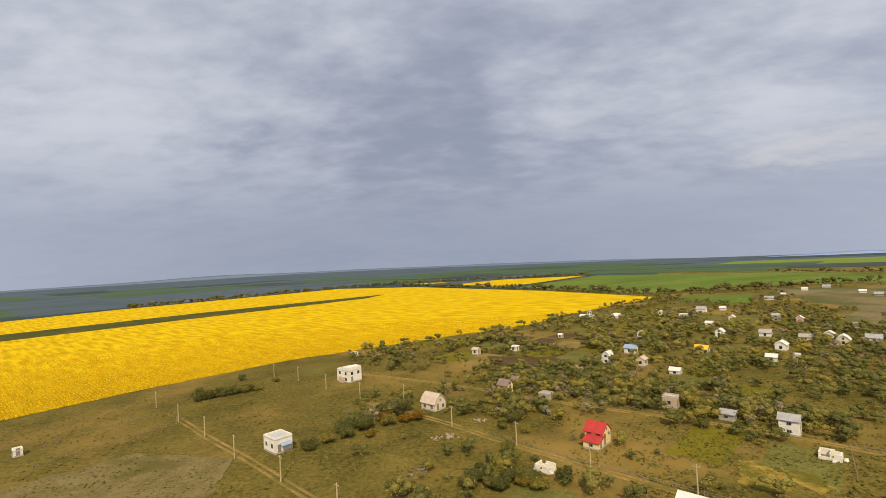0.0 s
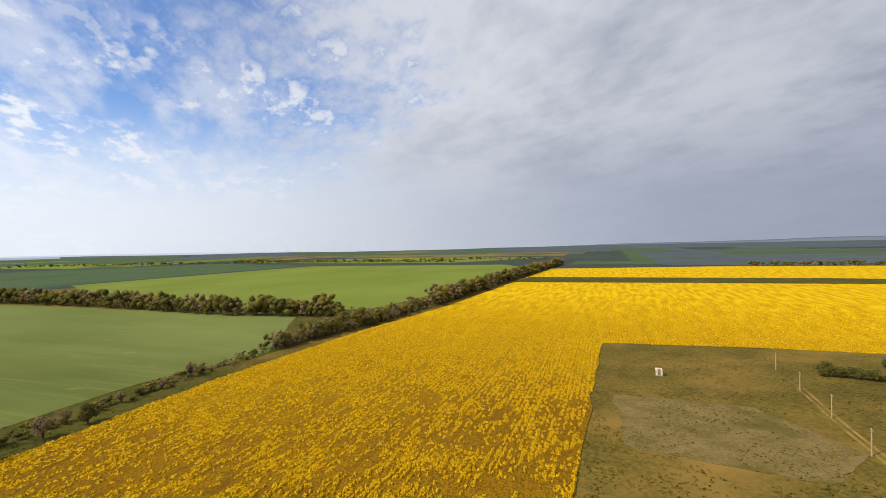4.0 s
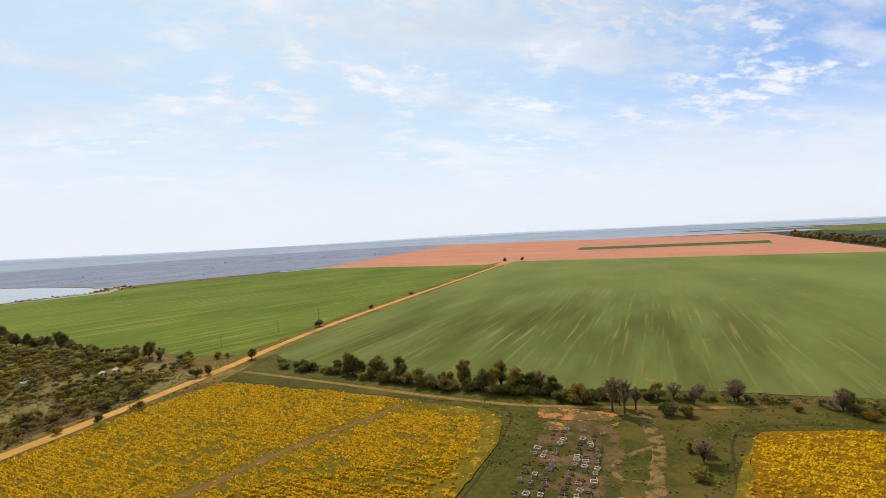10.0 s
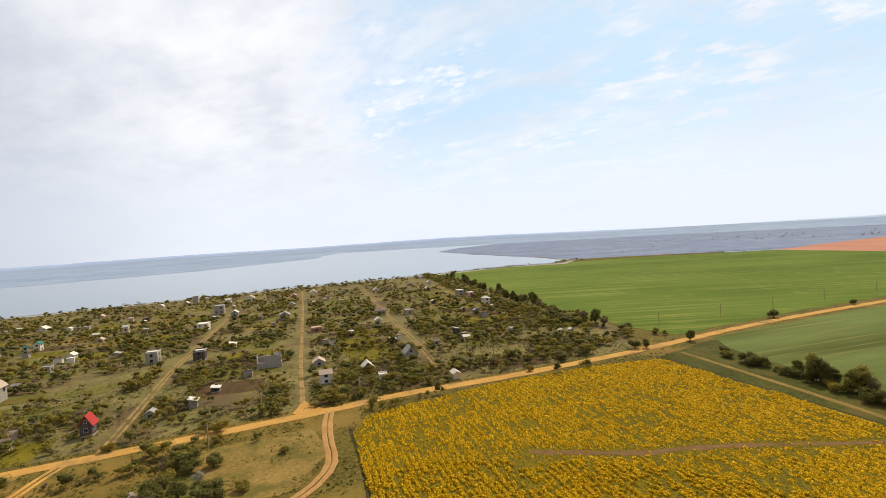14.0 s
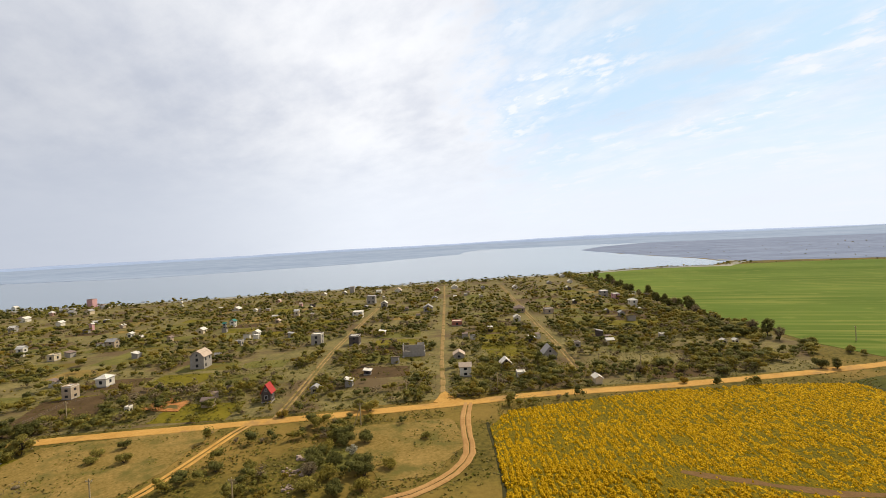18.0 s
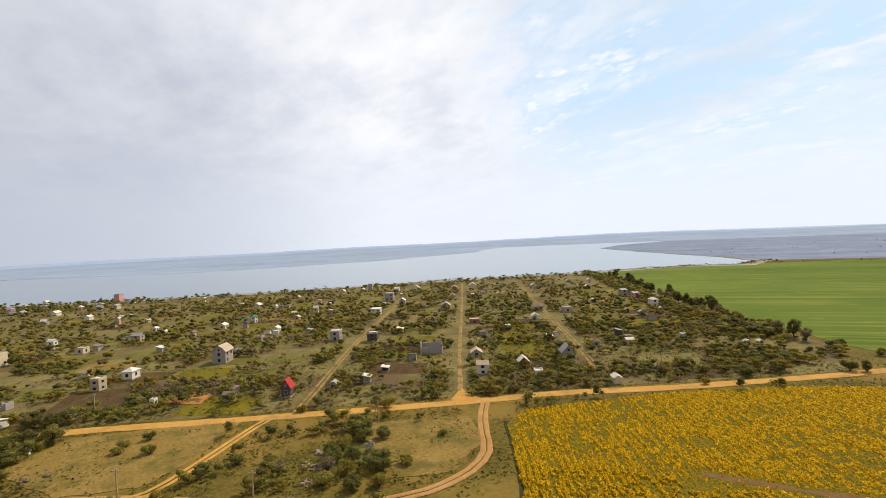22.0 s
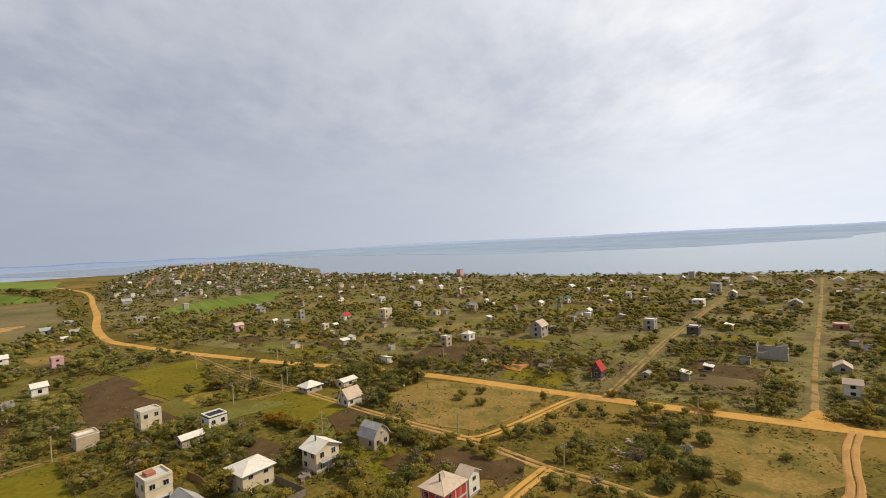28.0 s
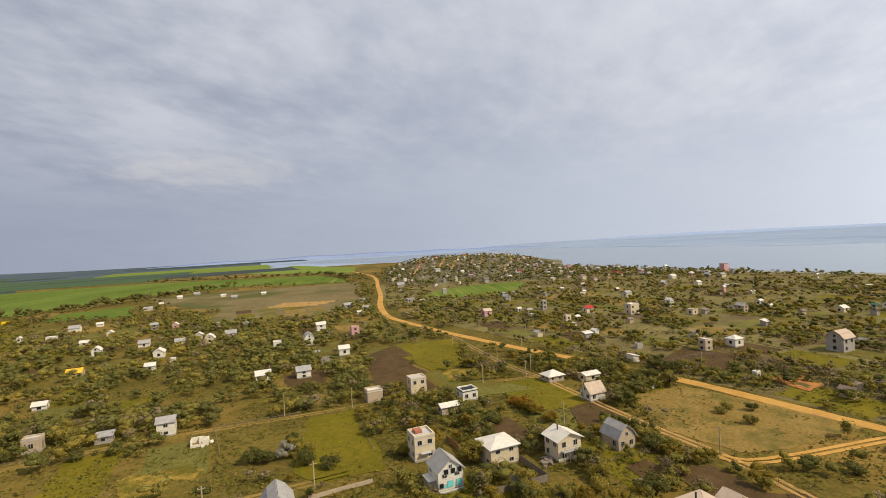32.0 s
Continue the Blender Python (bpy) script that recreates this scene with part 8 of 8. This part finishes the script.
# ---- rough grass ----
def tufts(count):
    rng, out = np.random.default_rng(11), []
    rnd = random.Random(12)
    while len(out) < count:
        r = 62 + 170 * rnd.random() ** 1.2
        yaw = rnd.uniform(-175, 165)
        x, y = -math.sin(radians(yaw)) * r, math.cos(radians(yaw)) * r
        if noise.noise((x / 11, y / 11, 7.5)) + 0.7 * noise.noise((x / 3.5, y / 3.5, 2.5)) < -0.1:
            continue
        if any(inside((x, y), f) for f in (FIELD_A, FIELD_B, WHEAT_1, WHEAT_2)) or (yaw > 45 and rnd.random() < 0.5) or (-20 < yaw < 45 and rnd.random() < 0.55) or (rnd.random() < 0.55 and any(inside((x, y), f) for f in BLOCKED[17:])) or any(off_line((x, y), line) < half - 0.4 for line, half in ROADS):
            continue
        out.append((x, y))
    p = np.array(out)
    n = len(p)
    verts = []
    for k in range(2):
        c = np.concatenate([p + rng.normal(0, 0.2, (n, 2)), rng.uniform(0.06, 0.24, (n, 1))], 1)
        nor = np.stack([rng.normal(0, 0.7, n), rng.normal(0, 0.7, n), np.full(n, 1.5)], 1)
        nor /= np.linalg.norm(nor, axis=1)[:, None]
        a = np.cross(nor, rng.normal(size=(n, 3)))
        a /= np.linalg.norm(a, axis=1)[:, None]
        b = np.cross(nor, a)
        s = rng.uniform(0.12, 0.42, (n, 1))
        verts.append(np.stack([c - a * s, c - b * s * 0.6, c + a * s, c + b * s * 0.6], 1).reshape(-1, 3))
    index = np.tile(rng.choice(4, n, p=[0.36, 0.36, 0.06, 0.22]), 2)
    mats = [varied("grass_green", (0.060, 0.060, 0.008), (0.125, 0.110, 0.014), 0.9), varied("grass_olive", (0.095, 0.078, 0.013), (0.170, 0.132, 0.022), 0.9),
            varied("weed_dark", (0.040, 0.046, 0.010), (0.068, 0.074, 0.016), 0.9), varied("grass_straw", (0.120, 0.092, 0.024), (0.195, 0.148, 0.046), 0.9)]
    return tagged(new("rough_grass", quads_mesh("rough_grass", np.concatenate(verts), mats, index)), "uneven tufts of rough spring grass", "grass", kind="stuff")


tufts(52000)


# ---- poles ----
def pole(x, y, h=6.4, strut=False):
    ob = tagged(new("utility_pole", None), "concrete utility pole with a short crossarm" if not strut else "concrete utility pole with a slanted strut", "pole", "utility poles")
    ob.matrix_world = pose(x, y, 0, 0, 0, math.degrees(GRID) + (90 if x > 90 else 0))
    bm = bmesh.new()
    tube(bm, (0, 0, -0.2), (0, 0, h), 0.19, 0.13, 7)
    part("shaft", bm, M_pole, ob)
    part("crossarm", boxed(-0.7, 0.7, -0.05, 0.05, h - 0.55, h - 0.43), M_pole, ob)
    for s in (-0.6, 0.0, 0.6):
        b = bmesh.new()
        tube(b, (s, 0, h - 0.43), (s, 0, h - 0.22), 0.05, 0.035, 6)
        part("insulator", b, M_trim, ob)
    if strut:
        b = bmesh.new()
        tube(b, (1.9, 0, -0.2), (0.05, 0, h - 1.2), 0.12, 0.09, 6)
        part("strut", b, M_pole, ob)
    return ob


for i, (x, y) in enumerate(((-112, 183), (-93, 164), (-76, 148), (-59, 130), (-41, 114), (-24, 98), (-51, 198), (-68, 216), (-82, 225), (-34, 181), (-17, 175), (0, 146), (17, 129), (31, 110), (49, 98), (62, 80),
                            (165, 44), (147, 22), (156, 57), (119, -11), (97, -31), (77, 66), (122, 88), (110, 104), (126, 24), (207, 90), (182, 60), (176, 45), (190, -13), (115, -72), (104, -118), (122, -94), (91, -160), (78, -166), (212, 58), (225, 50), (236, 62), (30, -262), (3, -290), (-22, -320), (-50, -358), (-82, -398))):
    pole(x, y, 6.4, i in (16, 29, 33))


# ---- graves ----
M_whitewash = material("whitewash", (0.46, 0.41, 0.34), (0.66, 0.60, 0.52), 0.8, 0.8, 0.1, 6)


def grave_plot(kind):
    rnd = random.Random(kind)
    ob = tagged(new("grave", None), ("grave with a white kerb and headstone", "grave with a rough stone kerb and clay mound", "grave of dark stone with a slab")[kind], "grave", "graves of the small cemetery")
    mat = (M_whitewash, M_stone, WALLS["dark"])[kind]
    b = bmesh.new()
    for q in ((-1.1, 1.1, -0.75, -0.6), (-1.1, 1.1, 0.6, 0.75), (-1.1, -0.95, -0.6, 0.6), (0.95, 1.1, -0.6, 0.6)):
        block(b, *q, 0, 0.28 if kind != 1 else 0.5)
    part("kerb", b, mat, ob)
    part("mound", boxed(-0.85, 0.75, -0.45, 0.45, 0, 0.22, bevel=0.08), (M_plough, M_clay, M_plough)[kind], ob)
    part("headstone", boxed(0.72, 0.86, -0.26, 0.26, 0, 0.8, bevel=0.04), M_whitewash if kind != 2 else WALLS["dark"], ob)
    if kind == 1:
        part("cross", block(boxed(0.76, 0.84, -0.05, 0.05, 1.0, 1.9), 0.77, 0.83, -0.35, 0.35, 1.45, 1.55), M_trim, ob)
    return ob


GRAVES = [grave_plot(k) for k in range(3)]
rnd = random.Random(4)
first = {0, 1, 2}
for col in range(6):
    for row in range(18):
        if rnd.random() < (0.5 if row < 4 else 0.14) or (col == 0 and row % 2):
            continue
        p = Vector((-61.0, -104.5, 0)) + D2 * (row * 1.95 + rnd.uniform(-0.4, 0.4)) - D1 * (col * 2.35 + (2.0 if col > 2 else 0) + rnd.uniform(-0.4, 0.4))
        k = rnd.choice([0, 0, 1, 1, 2, 2, 2])
        m = pose(p.x, p.y, 0.06, 0, 0, math.degrees(GRID) + 180 + rnd.uniform(-20, 20)) @ Matrix.Diagonal((rnd.uniform(0.55, 0.95), rnd.uniform(0.6, 1.0), rnd.uniform(0.7, 1.2), 1))
        if k in first:
            first.discard(k)
            GRAVES[k].matrix_basis = m
        else:
            copy_thing(GRAVES[k], m)


# ---- fences ----
def fence(line, mat, label, post_h=1.2, step=2.6, rails=2, solid=False):
    ob = tagged(new("fence", None), label, "fence")
    post = bmesh.new()
    tube(post, (0, 0, 0), (0, 0, post_h), 0.07, 0.06, 5)
    me = bpy.data.meshes.new("post")
    post.to_mesh(me)
    post.free()
    me.materials.append(mat)
    for (x0, y0), (x1, y1) in zip(line, line[1:]):
        d = math.hypot(x1 - x0, y1 - y0)
        k = max(1, int(d / step))
        for i in range(k + 1):
            o = new("post", me)
            o.parent = ob
            o.matrix_basis = pose(x0 + (x1 - x0) * i / k, y0 + (y1 - y0) * i / k, 0)
        for z in ([0.45, 0.95][:rails]):
            b = bmesh.new()
            if solid:
                tube(b, (x0, y0, 0.65), (x1, y1, 0.65), 0.02, 0.02, 4)
            else:
                tube(b, (x0, y0, z * post_h / 1.2), (x1, y1, z * post_h / 1.2), 0.03, 0.03, 4)
            part("rail", b, mat, ob)
        if solid:
            q = pose(x0, y0, 0, 0, 0, math.degrees(math.atan2(y1 - y0, x1 - x0)))
            for i in range(k):
                b = boxed(d * i / k + 0.06, d * (i + 1) / k - 0.06, -0.03, 0.03, 0.1, post_h)
                b.transform(q)
                part("panel", b, mat, ob)
    return ob


fence([(-127, 141), (-122, 153), (-112, 167), (-103, 174), (-93, 165)], M_plank, "row of old fence posts across the meadow", 1.3, 3.2, 1)
fence([(-116, 127), (-110, 138), (-101, 151), (-92, 162)], M_plank, "second row of leaning fence posts", 1.2, 3.2, 1)
fence([(74, 65), (79, 61), (84, 56.5)], WALLS["shell"], "pale slab fence by the houses", 1.0, 2.4, 1, True)
fence([(121, 86), (108, 75), (97, 64)], M_plank, "dark wire fence round the mown plot", 1.2, 2.6, 2)
fence([(84, 101), (96, 117), (112, 100)], M_plank, "old garden fence by the lane", 1.2, 2.8, 2)
fence([(10, 138), (30, 117), (48, 100), (70, 79)], M_plank, "weathered fence along the faint track", 1.2, 2.8, 2)
fence([(20, 192), (40, 172), (70, 141)], M_plank, "weathered fence along the north lane", 1.2, 2.8, 2)
fence([(108, 50), (105, 46), (101, 43)], M_board, "new plank fence behind the gabled house", 1.5, 1.6, 2, True)
fence([(87, 31), (96, 22), (103, 30)], M_plank, "plank fence between two houses", 1.6, 2.2, 2, True)
fence([(196, -1), (212, -14), (215, -24)], M_plank, "low fence round a dug plot", 1.2, 3.0, 2)
fence([(125, 20), (112, 8), (104, 14)], M_plank, "garden fence beside the dug plot", 1.2, 2.6, 2)


# ---- rubble and small clutter ----
def rubble(x, y, spread, count, label, mat=M_stone, big=0.9):
    """A heap of broken stones, each its own block."""
    rnd = random.Random(int(x * 13 + y))
    ob = tagged(new("rubble_heap", None), label, "rubble")
    ob.matrix_world = pose(x, y, 0)
    for i in range(count):
        a, r = rnd.uniform(0, 6.28), spread * rnd.random() ** 0.7
        s = big * rnd.uniform(0.3, 1.0)
        b = boxed(-s / 2, s / 2, -s * 0.35, s * 0.35, 0, s * 0.6, bevel=0.05)
        b.transform(pose(r * math.cos(a) * 1.5, r * math.sin(a) * 0.8, 0.0, rnd.uniform(-20, 20), rnd.uniform(-20, 20), rnd.uniform(0, 360)))
        part("stone", b, mat, ob)
    return ob


rubble(-2, 137, 2.8, 26, "heap of pinkish broken stone in the grass")
rubble(-43, 98, 2.6, 20, "dark heap of rubble with weeds", M_track, 0.7)
rubble(103, -46, 2.6, 22, "heap of pale rubble in the scrub")
rubble(97, -42, 1.8, 14, "small heap of concrete pieces")
rubble(27, 208, 3.0, 18, "line of pale building stones", big=1.2)
rubble(36, 200, 2.4, 14, "scattered pale building stones", big=1.2)
rubble(8, 150, 2.2, 14, "scattered pinkish stones by a cottage")
rubble(70, 38, 2.4, 18, "pile of grey boards and stones", M_plank, 1.3)
rubble(104, 24, 2.0, 14, "pile of old boards by a house", M_plank, 1.3)
rubble(159, 12, 1.6, 9, "white blocks on the dry meadow", WALLS["white"], 1.1)
rubble(165, 3, 1.2, 6, "white blocks beside the road", WALLS["white"], 1.0)
rubble(108, -50, 2.0, 12, "pinkish heap of broken stone in the scrub", M_stone, 1.0)
rubble(101, 5, 1.6, 8, "old boards beside a dug plot", M_plank, 1.1)
def beehive(x, y):
    ob = tagged(new("beehive", None), "small pale blue wooden beehive in a row", "beehive", "row of beehives")
    ob.matrix_world = pose(x, y, 0, 0, 0, math.degrees(GRID))
    part("hive_body", boxed(-0.45, 0.45, -0.4, 0.4, 0.25, 1.05, bevel=0.03), M_hive, ob)
    part("hive_lid", boxed(-0.52, 0.52, -0.47, 0.47, 1.05, 1.2, bevel=0.03), M_trim, ob, "white sheet lid")
    for a in (-0.36, 0.36):
        part("hive_leg", boxed(a - 0.06, a + 0.06, -0.36, 0.36, 0, 0.25), M_plank, ob)
    return ob


M_hive = material("pale_blue_paint", (0.34, 0.42, 0.46), (0.50, 0.58, 0.60), 1.0, 0.7, 0.1, 6)
for i in range(9):
    if i != 5:
        beehive(173.5 + 1.25 * i, 158.3 - 1.08 * i)
slab = tagged(new("concrete_slab", None), "pale concrete slab lying in the grass", "slab")
slab.matrix_world = pose(-36.5, 100.5, 0, 0, 0, 12)
part("slab_body", boxed(-1.7, 1.7, -0.5, 0.5, 0.0, 0.3, bevel=0.05), WALLS["shell"], slab)

# small sheds of the lakeside gardens
rnd = random.Random(31)
made = 0
while made < 72:
    r, yaw = rnd.uniform(165, 470), rnd.uniform(-160, -72)
    x, y = -math.sin(radians(yaw)) * r, math.cos(radians(yaw)) * r
    if not free_spot((x, y), 3) or inside((x, y), LAKE) or not (y < 1.0 * x - 150):
        continue
    wall, top = rnd.choice(["white", "grey", "shell", "cream", "dark"]), rnd.choice(["slate", "pale", "brown", "pale"])
    house(round(x, 1), round(y, 1), round(rnd.uniform(2.6, 4.4), 1), round(rnd.uniform(2.2, 3.2), 1), round(rnd.uniform(2.0, 2.5), 1), roof=rnd.choice(["gable", "shed", "flat"]), rise=0.7, wall=wall, top=top, turn=rnd.choice([0, 90]),
          label="small %s garden shed with a %s roof" % ({"dark": "dark timber", "shell": "shell-stone"}.get(wall, wall), {"pale": "pale sheet"}.get(top, top)), detail=0, openings=False, name="shed", category="shed")
    made += 1

# far hamlet: many small cottages on the rise behind the road
rnd = random.Random(77)
made = 0
while made < 120:
    u, v = rnd.random(), rnd.random()
    r, yaw = 520 + 440 * u ** 0.8, -59.5 - 38 * v
    x, y = -math.sin(radians(yaw)) * r, math.cos(radians(yaw)) * r
    if not free_spot((x, y), 4) or inside((x, y), LAKE) or (r > 780 and yaw < -79):
        continue
    s = rnd.uniform(3.2, 5.0) * (0.72 if hill(x, y) > 1 else 1.0)
    wall, top = rnd.choice(["white", "grey", "grey", "cream", "shell", "pink"]), rnd.choice(["slate", "slate", "slate", "pinkish", "brown", "red", "pale"])
    house(round(x, 1), round(y, 1), round(s * 1.2, 1), round(s, 1), rnd.choice([2.6, 2.8, 3.2, 5.0]) * (0.8 if hill(x, y) > 1 else 1.0), roof=rnd.choice(["gable", "gable", "hip", "flat"]), rise=1.4, wall=wall, top=top, turn=rnd.choice([0, 90]),
          label="far %s-walled cottage with a %s roof" % (wall, {"pale": "pale sheet", "pinkish": "faded tan"}.get(top, top)), detail=0, openings=False)
    made += 1
thicket("hamlet_trees", [(-math.sin(radians(q)) * r, math.cos(radians(q)) * r, r) for q, r in ((rnd.uniform(-100, -58.5), 560 + 400 * rnd.random()) for _ in range(3300))
        if not (q < -79 and r > 780) and not inside((-math.sin(radians(q)) * r, math.cos(radians(q)) * r), LAKE) and not inside((-math.sin(radians(q)) * r, math.cos(radians(q)) * r), VILLAGE_FIELD)], "garden trees between the far cottages", 1.3, 8, (0, 2, 2, 4), 0.3)


# past counting: the farther cottages of the hamlet, one joined mesh
def far_cottages(count, near=600, depth=360, yaw0=-59.5, span=21, seed=5, size=1.0):
    rnd, verts, faces, index, made = random.Random(seed), [], [], [], 0
    while made < count:
        r, yaw = near + depth * rnd.random() ** 0.9, yaw0 - span * rnd.random() ** 0.8
        x, y = -math.sin(radians(yaw)) * r, math.cos(radians(yaw)) * r
        if inside((x, y), LAKE) or inside((x, y), VILLAGE_FIELD) or off_line((x, y), ROAD) < 8:
            continue
        w, d, h, k = rnd.uniform(3.5, 6), rnd.uniform(3, 5), rnd.uniform(2.4, 3.6), rnd.uniform(0.8, 2.2)
        q = pose(x, y, hill(x, y) - 0.3, 0, 0, math.degrees(GRID) + rnd.choice([0, 90]))
        o = len(verts)
        for p in ((-w, -d, 0), (w, -d, 0), (w, d, 0), (-w, d, 0), (-w, -d, h * 2), (w, -d, h * 2), (w, d, h * 2), (-w, d, h * 2), (-w, 0, (h + k) * 2), (w, 0, (h + k) * 2)):
            v = q @ (Vector(p) * 0.5 * size)
            verts.append(v[:])
        roof, wall = rnd.choice([2, 2, 3, 4, 5, 5]), rnd.choice([6, 1, 1])
        for f, m in (((0, 1, 5, 4), wall), ((2, 3, 7, 6), wall), ((1, 2, 6, 9, 5), wall), ((3, 0, 4, 8, 7), wall), ((4, 5, 9, 8), roof), ((6, 7, 8, 9), roof)):
            faces.append(tuple(o + i for i in f))
            index.append(m)
        made += 1
    mats = [WALLS["white"], WALLS["grey"], ROOFS["slate"], ROOFS["pale"], ROOFS["pinkish"], ROOFS["brown"], WALLS["shell"]]
    return tagged(new("far_cottages", mesh_of("far_cottages", verts, faces, mats, False, index)), "hundreds of small far cottages with pale roofs", "houses", kind="stuff")


far_cottages(150, size=0.62)
far_cottages(34, 1400, 500, -172, 20, 8, 0.6)
